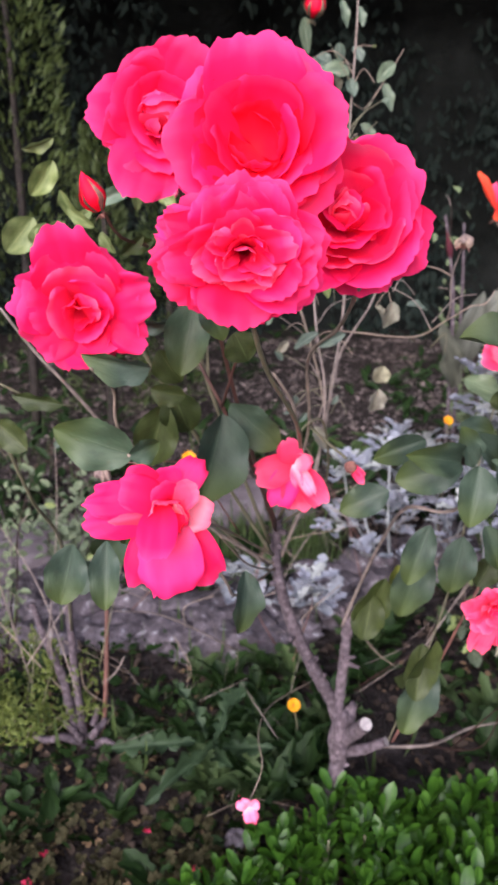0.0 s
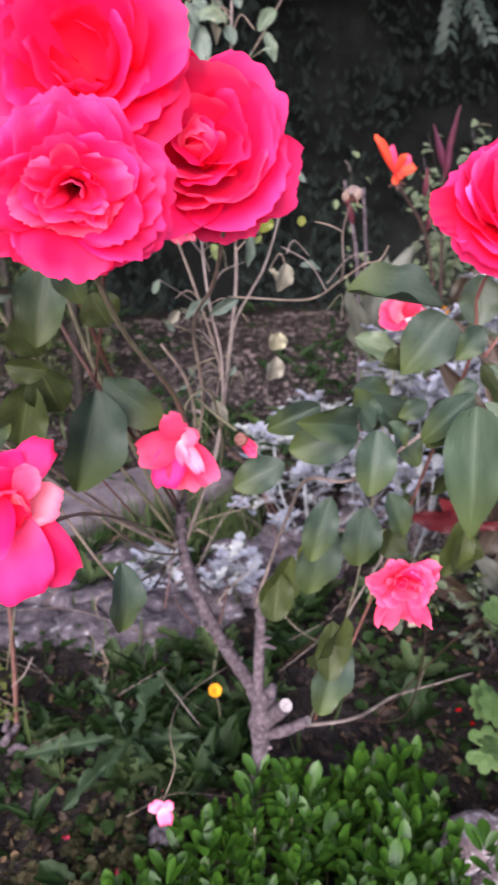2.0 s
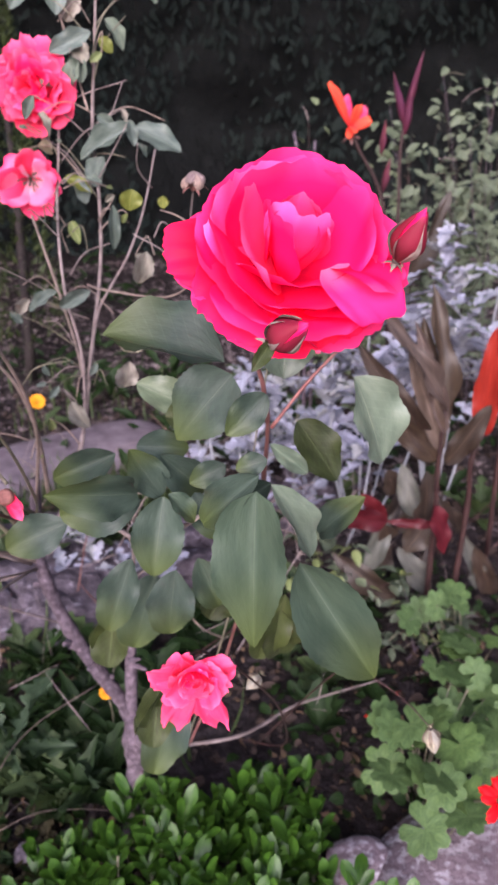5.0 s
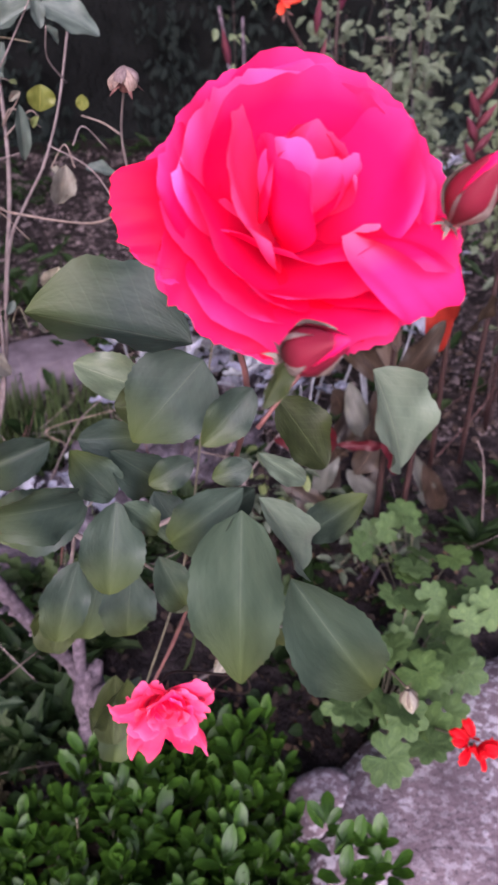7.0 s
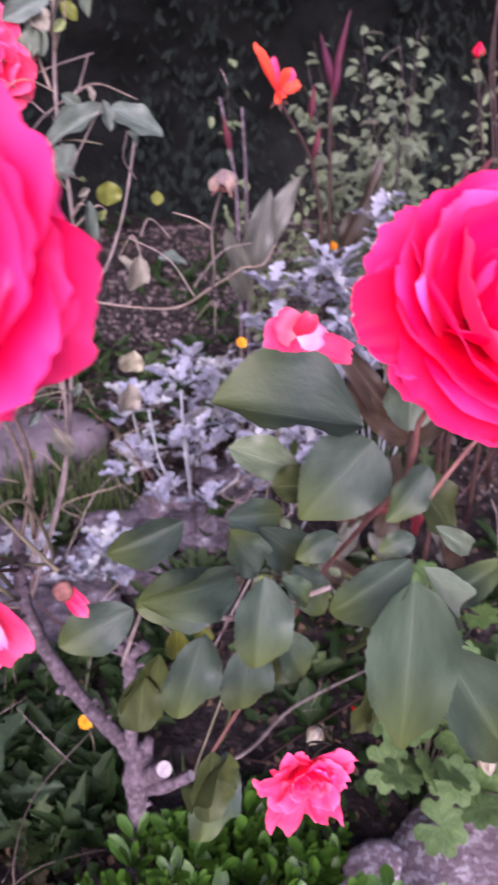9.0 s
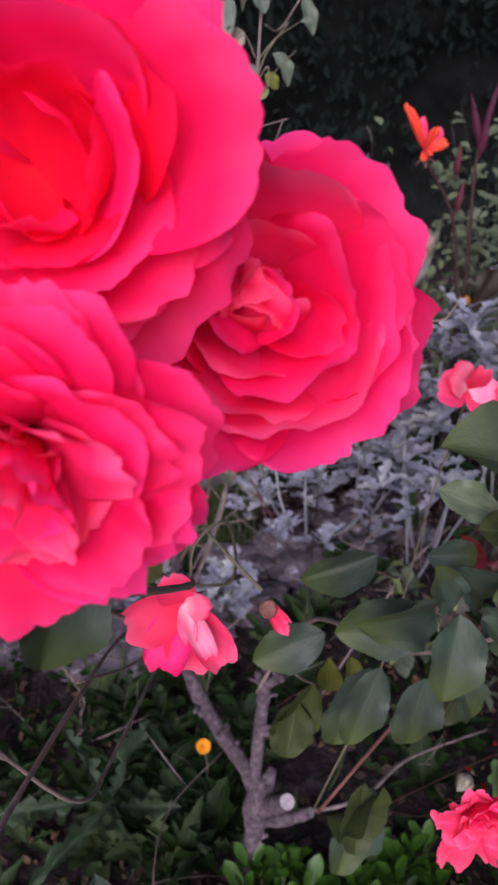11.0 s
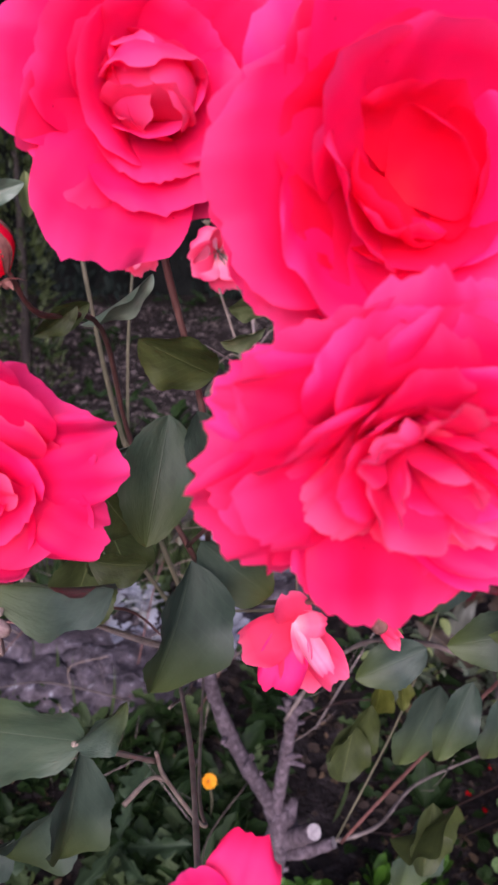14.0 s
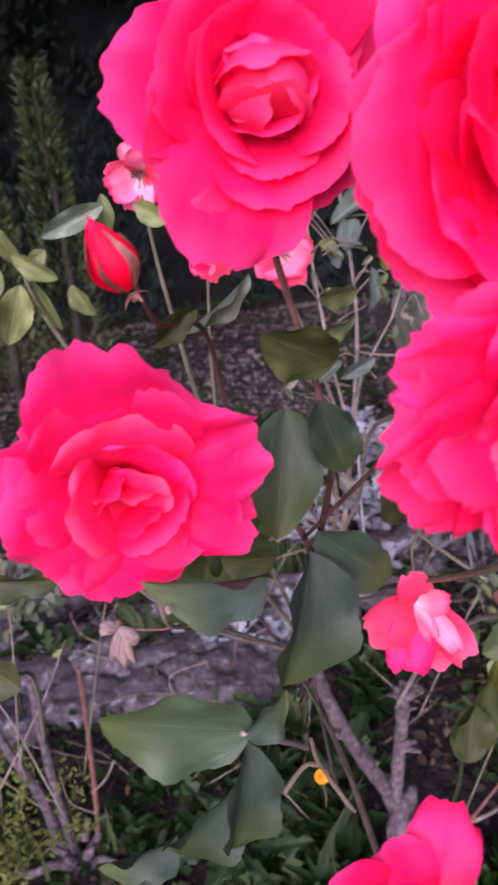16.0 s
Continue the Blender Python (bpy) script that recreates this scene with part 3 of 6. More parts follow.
litter_blade = blade("litter_blade", litter_leaf, ovate(0.3), 4, 1, 0.5, 0.4, 0, 0.4, 0.4, 3)
litter = new("leaf_litter", scatter_mesh("leaf_litter", litter_blade, litter_leaf, strewn(6000, (-1.0, 1.5), (0.6, 3.2), (0.0, 0.02), 50, (0.01, 0.032))))
tagged(litter, "curled brown fallen leaves lying on dark soil", "leaf litter", kind="stuff")

bits = []
for k in range(2600):
    x, y = rng.uniform(-0.62, 0.1), rng.uniform(0.72, 1.6)
    if k % 3 == 0:
        x, y = rng.uniform(0.3, 1.0), rng.uniform(0.85, 1.7)
    if noise.noise((x * 5, y * 5, 2.0)) < rng.uniform(-0.4, 0.2):
        continue
    bits.append(pose(x, y, ground_height(x, y) + rng.uniform(0.004, 0.04), rng.uniform(-45, 45), rng.uniform(-45, 45), rng.uniform(0, 360)) @ Matrix.Scale(rng.uniform(0.01, 0.03), 4))
seed_blade = blade("seedling_blade", weed_green, ovate(0.4), 5, 1, 0.3, 0.3, 0, 0.2, 0.2, 6)
tagged(new("seedlings", scatter_mesh("seedlings", seed_blade, weed_green, bits)), "tiny green seedlings and weeds on the soil", "weed", kind="stuff")
crumbs = strewn(1100, (-0.6, 0.1), (0.72, 1.5), (0.0, 0.02), 60, (0.006, 0.02)) + strewn(500, (0.3, 0.9), (0.85, 1.5), (0.0, 0.02), 60, (0.006, 0.02))
tagged(new("dry_leaf_crumbs", scatter_mesh("dry_leaf_crumbs", litter_blade, crumb_leaf, crumbs)), "crumbled tan and reddish dry leaves on soil", "leaf litter", kind="stuff")

brown_leaf = leaf_material("browned_weed_leaf", (0.012, 0.014, 0.006), (0.045, 0.034, 0.02), 0.75, 0.15, 0.2, (0.06, 0.045, 0.03))
brown_blade = blade("browned_blade", brown_leaf, lobed(0.42, 3), 12, 1, 0.4, 0.35, 0.1, 0.3, 0.3, 8)
browned = []
for k in range(900):
    x, y = rng.uniform(-0.5, 0.02), rng.uniform(0.74, 1.06)
    if noise.noise((x * 6, y * 6, 5.0)) < rng.uniform(-0.5, 0.1):
        continue
    browned.append(pose(x, y, ground_height(x, y) + rng.uniform(0.004, 0.05), rng.uniform(-20, 60), rng.uniform(-40, 40), rng.uniform(0, 360)) @ Matrix.Scale(rng.uniform(0.01, 0.028), 4))
tagged(new("browned_weeds", scatter_mesh("browned_weeds", brown_blade, brown_leaf, browned)), "small browned and olive weeds drying on the soil", "weed", kind="stuff")

# clods from y 1.9 on, their pale tone standing for brighter light there
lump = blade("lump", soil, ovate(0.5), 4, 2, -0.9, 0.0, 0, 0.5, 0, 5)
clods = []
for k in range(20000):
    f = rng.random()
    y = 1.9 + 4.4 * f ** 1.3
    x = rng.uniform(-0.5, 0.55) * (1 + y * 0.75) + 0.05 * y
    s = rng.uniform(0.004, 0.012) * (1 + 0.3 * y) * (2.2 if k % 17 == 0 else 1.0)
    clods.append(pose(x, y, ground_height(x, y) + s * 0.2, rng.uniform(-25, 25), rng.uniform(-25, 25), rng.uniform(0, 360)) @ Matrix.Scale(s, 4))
tagged(new("soil_clods", scatter_mesh("soil_clods", lump, far_lit_soil, clods)), "loose soil clods, coloured paler for the open light", "soil", kind="stuff")

# hedge behind: a near-black sheet painted as inner shade, with a coat of leaves
hv, hf = [], []
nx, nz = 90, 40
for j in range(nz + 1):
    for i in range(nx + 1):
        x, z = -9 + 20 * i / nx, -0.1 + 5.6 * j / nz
        # above z 2.4 an unseen overhang is added to block skylight from the bed
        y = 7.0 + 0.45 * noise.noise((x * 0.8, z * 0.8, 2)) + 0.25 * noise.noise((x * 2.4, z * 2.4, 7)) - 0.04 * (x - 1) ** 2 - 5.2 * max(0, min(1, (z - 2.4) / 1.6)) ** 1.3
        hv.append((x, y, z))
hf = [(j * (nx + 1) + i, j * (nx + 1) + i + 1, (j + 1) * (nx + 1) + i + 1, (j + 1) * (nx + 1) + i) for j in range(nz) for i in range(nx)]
hedge = thing("hedge", (1, 7, 0), "tall dense dark green hedge with an added unseen shading top", "hedge")
part("heart", mesh_of("heart", hv, hf, hedge_shade), hedge)
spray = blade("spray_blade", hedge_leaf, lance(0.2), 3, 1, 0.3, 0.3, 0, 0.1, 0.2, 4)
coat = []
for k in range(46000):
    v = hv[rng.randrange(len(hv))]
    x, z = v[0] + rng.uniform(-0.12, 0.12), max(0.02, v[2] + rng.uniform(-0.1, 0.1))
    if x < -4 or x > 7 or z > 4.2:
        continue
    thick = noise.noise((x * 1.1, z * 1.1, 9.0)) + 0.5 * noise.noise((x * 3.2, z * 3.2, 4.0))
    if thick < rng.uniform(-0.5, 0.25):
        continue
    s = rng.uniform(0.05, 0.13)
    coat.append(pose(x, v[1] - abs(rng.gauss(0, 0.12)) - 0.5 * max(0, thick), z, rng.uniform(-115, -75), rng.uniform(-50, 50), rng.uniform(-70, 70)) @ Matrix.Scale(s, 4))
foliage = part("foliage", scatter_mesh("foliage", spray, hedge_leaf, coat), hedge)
tagged(foliage, kind="stuff")

# overhanging branches with feather-like leaves
leaflet = blade("leaflet", hedge_leaf, ovate(0.22, 0.5), 6, 1, 0.3, 0.2, 0, 0.1, 0.2, 9)


def feather_branch(place, length, n, seed, wide=0.16):
    r = random.Random(seed)
    tree = thing("overhanging_branch", place, "dark overhanging branch with feather-like hanging leaves", "branch", "overhanging branches")
    p = Vector(place)
    part("twig", tube("twig", [p + Vector((-0.7, 0.3, 0.35)), p + Vector((-0.3, 0.1, 0.2)), p, p + Vector((0.15, -0.05, -0.2))], 0.02, 0.006, trunk_dark), tree)
    ms = []
    for k in range(n):
        base = p + Vector((r.uniform(-wide, wide), r.uniform(-0.15, 0.15), r.uniform(-0.05, 0.2)))
        long = length * r.uniform(0.6, 1.2)
        d = Vector((r.uniform(-0.5, 0.5), r.uniform(-0.3, 0.1), -1)).normalized()
        side = d.cross(Vector((r.uniform(-0.5, 0.5), 1, 0))).normalized()
        for i in range(6):
            q = base + d * long * (0.15 + 0.85 * i / 6)
            for sgn in (-1, 1):
                tip = q + (d * r.uniform(0.6, 1.1) + side * sgn * r.uniform(0.7, 1.0)) * long * 0.2
                ms.append(place_blade(q, tip, (r.uniform(-0.6, 0.6), -1, 0.3), (tip - q).length * 1.1))
    tagged(part("foliage", scatter_mesh("foliage", leaflet, feather_leaf, ms), tree), kind="stuff")


feather_leaf = leaf_material("feather_leaf", (0.016, 0.025, 0.022), (0.036, 0.052, 0.046), 0.6, 0.3, 0.2, (0.06, 0.08, 0.06))
feather_branch((1.8, 4.6, 1.98), 0.34, 3, 1, 0.07)
feather_branch((2.08, 4.6, 2.02), 0.28, 3, 2, 0.09)
feather_branch((3.1, 5.2, 2.3), 0.36, 8, 4)


def conifer(place, height, width, seed, n=1500, mat=None, label="", size=(0.05, 0.11)):
    """An upright conifer: a trunk and many small flat sprays."""
    r = random.Random(seed)
    p = Vector(place)
    tree = thing("conifer", place, label or "upright conifer with brownish green scaly sprays", "conifer", "conifers")
    part("trunk", tube("trunk", [p, p + Vector((0.02, 0, height * 0.5)), p + Vector((0, 0.03, height * 0.95))], 0.025, 0.006, trunk_dark), tree)
    ms = []
    for k in range(n):
        f = r.random() ** 0.8
        a = r.uniform(0, 6.28)
        rad = width * (1 - 0.75 * f) * (0.45 + 0.55 * r.random() ** 0.4) * (1 + 0.35 * noise.noise((math.cos(a) * 2, math.sin(a) * 2, f * 7 + seed)))
        q = p + Vector((math.cos(a) * rad, math.sin(a) * rad, height * (0.12 + 0.88 * f)))
        tip = q + Vector((math.cos(a) * 0.6, math.sin(a) * 0.6, r.uniform(0.2, 1.2))) * r.uniform(*size)
        ms.append(place_blade(q, tip, (r.uniform(-1, 1), r.uniform(-1, 1), 0.5), (tip - q).length * 0.8))
    crown = part("crown", scatter_mesh("crown", spray, mat or conifer_green, ms), tree)
    tagged(crown, kind="stuff")
    return tree


conifer((-1.02, 3.45, -0.02), 2.5, 0.42, 4, 4500, size=(0.025, 0.055))
conifer((-0.37, 3.35, -0.02), 1.5, 0.17, 8, 2200, size=(0.02, 0.045))
conifer((-0.63, 3.3, -0.02), 1.35, 0.2, 9, 2200, size=(0.02, 0.045))
conifer((-1.9, 3.2, -0.02), 2.8, 0.55, 5, 2000)
conifer((-2.6, 4.3, -0.02), 3.2, 0.8, 6, 1800)

# ---------------------------------------------------------------- the large rose bush
BASE = (0.148, 1.02, -0.02)
bush = thing("rose_bush", BASE, "thorny rose bush with hot pink double roses and dark leaves", "rose bush")
leaf_owner[0] = bush


def cane(points, r0, r1, mat, name="cane", sides=8, seed=0, label=""):
    slim = 1.0 if mat is bark else 0.68
    return part(name, tube(name, points, r0 * slim, r1 * slim, mat, sides, 0.1, 9 if mat is bark else 6, seed), leaf_owner[0], None, label)


trunk = cane([(0.13, 1.0, -0.05), (0.138, 1.008, 0.1), (0.15, 1.016, 0.17), (0.14, 1.02, 0.235), (0.105, 1.017, 0.31), (0.07, 1.014, 0.39), (0.046, 1.012, 0.47), (0.04, 1.012, 0.53), (0.045, 1.006, 0.592), (0.048, 1.002, 0.622)], 0.0135, 0.0056, bark, "trunk", 12, 1, "gnarled purple-grey woody trunk")
cane([(0.142, 1.02, 0.22), (0.146, 1.012, 0.3), (0.149, 1.0, 0.39), (0.152, 0.998, 0.425)], 0.0092, 0.0075, bark, "pruned_limb", 10, 2)
cane([(0.15, 1.0, 0.415), (0.17, 0.99, 0.435)], 0.008, 0.007, bark, "stub", 8, 3)
cane([(0.147, 1.0, 0.415), (0.14, 0.99, 0.44)], 0.006, 0.005, bark, "stub", 8, 4)
low = cane([(0.148, 1.02, 0.16), (0.18, 1.0, 0.178), (0.215, 0.985, 0.205)], 0.0105, 0.0075, bark, "stub", 10, 5)
up = cane([(0.153, 1.012, 0.19), (0.168, 0.985, 0.225), (0.178, 0.962, 0.255)], 0.0125, 0.0106, bark, "stub", 10, 6)
for p, d in (((0.1783, 0.9612, 0.256), (0.25, -0.6, 0.75)), ((0.2158, 0.9847, 0.2056), (1, -0.4, 0.7))):
    m = facing(p, d)
    part("cut_face", mesh_of("cut_face", [((0.0074 if d[0] == 1 else 0.0102) * math.cos(k * 0.524), (0.0074 if d[0] == 1 else 0.0102) * math.sin(k * 0.524), 0.0012) for k in range(12)], [tuple(range(12))], cut_wood), low if d[0] == 1 else up, m, "pale cut wood")
cane([(0.185, 1.0, 0.185), (0.303, 1.05, 0.146), (0.402, 1.15, 0.101), (0.474, 1.2, 0.075), (0.6, 1.25, 0.06)], 0.005, 0.0022, cane_grey, seed=7)
cane([(0.037, 1.01, 0.515), (-0.008, 0.85, 0.615), (-0.03, 0.6, 0.741), (-0.046, 0.45, 0.8)], 0.0026, 0.0018, cane_tan, seed=8)
cane([(0.039, 1.01, 0.491), (-0.001, 0.85, 0.58), (-0.032, 0.7, 0.689)], 0.0024, 0.0017, cane_tan, seed=9)
cane([(0.141, 1.0, 0.402), (0.159, 0.95, 0.504), (0.168, 0.85, 0.618), (0.164, 0.72, 0.709), (0.193, 0.66, 0.73), (0.235, 0.6, 0.79)], 0.0039, 0.0022, cane_grey, seed=10)
cane([(0.001, 0.45, 0.94), (0.013, 0.5, 0.897), (0.044, 0.62, 0.818), (0.051, 0.8, 0.704), (0.043, 1.0, 0.578)], 0.0022, 0.0037, cane_green, seed=11)
cane([(0.262, 0.548, 0.93), (0.256, 0.562, 0.903), (0.262, 0.575, 0.881), (0.269, 0.6, 0.847), (0.276, 0.66, 0.781), (0.285, 0.76, 0.66), (0.262, 0.9, 0.4), (0.225, 0.98, 0.21)], 0.0016, 0.003, cane_rosy, seed=12)
cane([(0.315, 0.507, 0.96), (0.321, 0.54, 0.942), (0.308, 0.562, 0.912), (0.286, 0.566, 0.885), (0.266, 0.566, 0.858)], 0.0012, 0.0016, cane_rosy, seed=13)
cane([(-0.104, 0.553, 1.004), (-0.096, 0.58, 0.984), (-0.072, 0.65, 0.964), (-0.056, 0.69, 0.888), (-0.025, 0.672, 0.83), (0.005, 0.75, 0.742), (0.039, 1.0, 0.56)], 0.0014, 0.0031, cane_red, seed=14)
cane([(-0.108, 0.5, 0.9), (-0.112, 0.6, 0.862), (-0.111, 0.62, 0.818), (-0.085, 0.75, 0.729), (-0.017, 0.95, 0.565), (0.039, 1.01, 0.501)], 0.0015, 0.0025, cane_tan, seed=15)
cane([(-0.057, 0.565, 1.045), (-0.046, 0.575, 1.0), (-0.032, 0.585, 0.95), (-0.023, 0.6, 0.904), (-0.001, 0.75, 0.773), (0.04, 1.0, 0.569)], 0.0019, 0.0031, cane_red, seed=16)
cane([(0.072, 0.48, 0.96), (0.072, 0.6, 0.913), (0.064, 0.8, 0.848), (0.074, 0.9, 0.735), (0.048, 1.0, 0.595)], 0.0019, 0.0031, cane_tan, seed=17)
cane([(0.012, 0.47, 1.02), (0.0, 0.52, 0.96), (-0.005, 0.58, 0.91), (-0.025, 0.67, 0.83)], 0.0019, 0.0019, cane_red, seed=18)
cane([(0.048, 0.67, 0.765), (0.05, 0.69, 0.8), (0.075, 0.72, 0.8), (0.085, 0.8, 0.7), (0.047, 0.98, 0.58)], 0.0012, 0.0025, cane_green, seed=19)
cane([(0.092, 0.668, 0.78), (0.075, 0.69, 0.79), (0.06, 0.71, 0.8)], 0.002, 0.002, cane_green, seed=20)
cane([(0.217, 0.58, 0.69), (0.228, 0.6, 0.675), (0.267, 0.66, 0.598), (0.321, 0.8, 0.425), (0.353, 0.95, 0.223), (0.3, 1.04, 0.15)], 0.0011, 0.0018, cane_dark, seed=21)
cane([(0.464, 0.73, 0.454), (0.446, 0.76, 0.464), (0.414, 0.8, 0.469), (0.396, 0.85, 0.434), (0.33, 1.03, 0.15)], 0.0011, 0.0018, cane_dark, seed=22)
cane([(-0.053, 0.55, 0.79), (-0.047, 0.56, 0.763), (-0.021, 0.6, 0.687), (-0.01, 0.7, 0.62), (0.038, 1.0, 0.5)], 0.0015, 0.0020, cane_tan, seed=23)
cane([(-0.068, 0.55, 0.761), (-0.055, 0.56, 0.765), (-0.047, 0.56, 0.763)], 0.0020, 0.0015, cane_tan, seed=24)
cane([(-0.053, 0.555, 0.78), (-0.07, 0.53, 0.81), (-0.087, 0.51, 0.835)], 0.002, 0.0016, cane_tan, seed=25)
cane([(-0.001, 0.72, 0.33), (0.016, 0.75, 0.357), (0.012, 0.8, 0.366), (0.031, 0.9, 0.335), (0.1, 1.01, 0.3)], 0.0010, 0.0013, cane_tan, seed=26)
cane([(0.318, 0.906, 0.822), (0.305, 0.93, 0.7), (0.28, 0.96, 0.45), (0.22, 0.99, 0.2)], 0.0014, 0.002, cane_green, seed=27)
cane([(-0.17, 0.75, 1.0), (-0.16, 0.76, 0.96), (-0.11, 0.8, 0.85), (-0.04, 0.92, 0.68), (0.035, 1.0, 0.52)], 0.0018, 0.004, cane_green, seed=28)
cane([(-0.09, 0.86, 1.03), (-0.08, 0.86, 0.95), (-0.05, 0.9, 0.8), (0.03, 1.0, 0.54)], 0.0018, 0.004, cane_green, seed=29)
cane([(-0.045, 0.88, 0.97), (-0.05, 0.88, 0.9), (-0.05, 0.9, 0.8)], 0.0018, 0.002, cane_green, seed=30)
cane([(-0.232, 0.7, 0.917), (-0.21, 0.72, 0.874), (-0.181, 0.75, 0.825), (-0.09, 0.86, 0.66), (0.03, 1.01, 0.5)], 0.0018, 0.004, cane_grey, seed=31)
cane([(-0.239, 0.7, 0.845), (-0.214, 0.72, 0.825), (-0.181, 0.75, 0.81)], 0.0018, 0.0018, cane_green, seed=32)

# the large roses
FRILLED = ((8, 0.98, 0.54, 60, 100, 0.95), (8, 0.96, 0.5, 50, 84, 0.8), (7, 0.92, 0.44, 40, 66, 0.65), (6, 0.86, 0.38, 28, 48, 0.5), (5, 0.72, 0.3, 16, 28, 0.36))
BOWL = ((6, 1.06, 0.66, 56, 92, 1.1), (6, 1.0, 0.64, 54, 76, 1.0), (5, 0.96, 0.6, 54, 40, 0.8), (5, 0.86, 0.52, 54, 14, 0.66))
CUP = ((7, 1.0, 0.58, 64, 94, 1.0), (6, 1.02, 0.66, 62, 56, 0.98), (6, 1.0, 0.64, 58, 22, 0.86), (5, 0.84, 0.52, 46, 4, 0.62))
WIDE = ((5, 0.96, 0.72, 54, 92, 1.2), (4, 0.88, 0.66, 46, 70, 1.0), (3, 0.72, 0.5, 36, 40, 0.7))
BROAD = ((5, 0.92, 0.62, 54, 92, 1.1), (5, 0.9, 0.62, 46, 74, 0.95), (5, 0.84, 0.52, 34, 44, 0.7), (4, 0.7, 0.42, 22, 4, 0.5))
GREAT = ((6, 0.98, 0.66, 66, 102, 1.1), (5, 1.08, 0.85, 68, 44, 1.2), (4, 1.08, 0.86, 62, 20, 1.1), (4, 1.0, 0.72, 50, 4, 0.9))
rose(bush, (-0.0025, 0.418, 0.979), (0.0, -1, -0.08), 0.0475, 1, FRILLED, 20, 0.05, 0.04, guards=((80, 0.96, 0.42, 46, 76), (170, 1.0, 0.5, 50, 88)), hearts=9, heart_size=0.66, style="fan", stretch=(1.05, 0.84), fine=0.04)
rose(bush, (0.003, 0.456, 1.042), (-0.08, -1, 0.16), 0.0495, 2, BOWL, 60, 0.035, 0.04, guards=((14, 1.16, 0.6, 40, 80), (90, 1.2, 0.66, 40, 76), (190, 1.12, 0.64, 40, 78)), hearts=5, heart_size=0.5, style="bowl", heart_mat=crimson, jitter=0.8, inner=0.3)
rose(bush, (0.061, 0.482, 1.003), (-0.04, -1, 0.24), 0.0525, 3, CUP, 10, 0.06, 0.04, hearts=9, heart_size=0.64, jitter=1.25, inner=0.4, fine=0.02)
rose(bush, (-0.056, 0.522, 1.063), (0.1, -1, -0.04), 0.046, 4, BROAD, 100, 0.04, 0.06, guards=((60, 1.1, 0.55, 40, 80), (175, 1.05, 0.5, 45, 85), (250, 1.25, 0.6, 45, 86)), hearts=6, heart_size=0.74, style="ball", heart_mat=ballet, jitter=0.8, inner=0.0)
rose(bush, (-0.117, 0.513, 0.9355), (0.08, -1, -0.12), 0.042, 5, WIDE, 30, 0.06, 0.05, guards=((97, 1.5, 0.62, 48, 80), (14, 1.25, 0.5, 50, 88), (-26, 1.2, 0.42, 50, 90), (165, 1.12, 0.5, 50, 90), (215, 1.02, 0.55, 50, 95), (265, 1.0, 0.55, 52, 92)), hearts=4, heart_size=0.56, style="broad", jitter=1.1, inner=0.2)
full_rose = rose(bush, (0.2695, 0.518, 0.977), (0.04, -0.7, 0.7), 0.0508, 6, GREAT, 0, 0.05, 0.03, deep=0.75, guards=((180, 1.12, 0.4, 60, 90), (225, 1.04, 0.6, 56, 92), (262, 0.98, 0.62, 58, 96), (300, 0.94, 0.55, 55, 94)), hearts=5, heart_size=0.84, style="broad", heart_mat=lilac, guard_mat=crimson, jitter=0.7, inner=0.2, fine=0.03)


def loose_flower(owner, place, axis, size, petals, mats, seed, label="", spread=(60, 110), heart=True, name="bloom"):
    """A half-shed flower: a few open petals round a tuft."""
    r = random.Random(seed)
    m = facing(place, axis)
    bloom = part(name, calyx_mesh(size * 0.2, sepal_green), owner, m, label)
    for i in range(petals):
        mat = mats[i % len(mats)]
        me = petal_mesh("petal", mat, size * r.uniform(0.8, 1.05), size * r.uniform(0.4, 0.52), r.uniform(20, 45), r.uniform(*spread), size * 0.05, -size * 0.1, r.uniform(-0.05, 0.15), 0.06, size * 0.8, seed * 50 + i, notch=0.05)
        part("petal", me, bloom, m @ pose(0, 0, 0, 0, 0, 360 * i / petals + r.uniform(-25, 25)))
    if heart:
        vs, fs = [], []
        for i in range(26):
            a, q = r.uniform(0, 6.28), r.uniform(0.02, 0.14) * size
            b = len(vs)
            tip = Vector((math.cos(a) * q * 2.2, math.sin(a) * q * 2.2, size * r.uniform(0.18, 0.32)))
            foot = Vector((math.cos(a) * q, math.sin(a) * q, 0))
            w = Vector((-math.sin(a), math.cos(a), 0)) * size * 0.015
            vs += [foot - w, foot + w, tip + w * 1.6, tip - w * 1.6]
            fs.append((b, b + 1, b + 2, b + 3))
        part("stamen_tuft", mesh_of("stamen_tuft", vs, fs, cane_tan), bloom, m)
    return bloom


def petal_at(bloom, base, tip, normal, width, mat, seed, curl=0.1):
    """One petal of a ragged flower from its foot to its tip."""
    y = (Vector(tip) - Vector(base))
    x = y.cross(Vector(normal)).normalized()
    z = x.cross(y.normalized())
    me = petal_mesh("petal", mat, y.length, width * 0.5, 70, 105, 0, 0, curl, 0.055, width * 0.9, seed, notch=0.04)
    m = Matrix.Translation(base) @ Matrix((y.normalized(), -x, z)).transposed().to_4x4()
    return part("petal", me, bloom, m)


petal_at(full_rose, (0.284, 0.518, 0.957), (0.305, 0.49, 0.936), (0.35, -0.8, 0.45), 0.044, streaked, 91, 0.05)
petal_at(full_rose, (0.287, 0.52, 0.957), (0.312, 0.496, 0.949), (0.5, -0.6, 0.6), 0.032, hot, 92, 0.08)

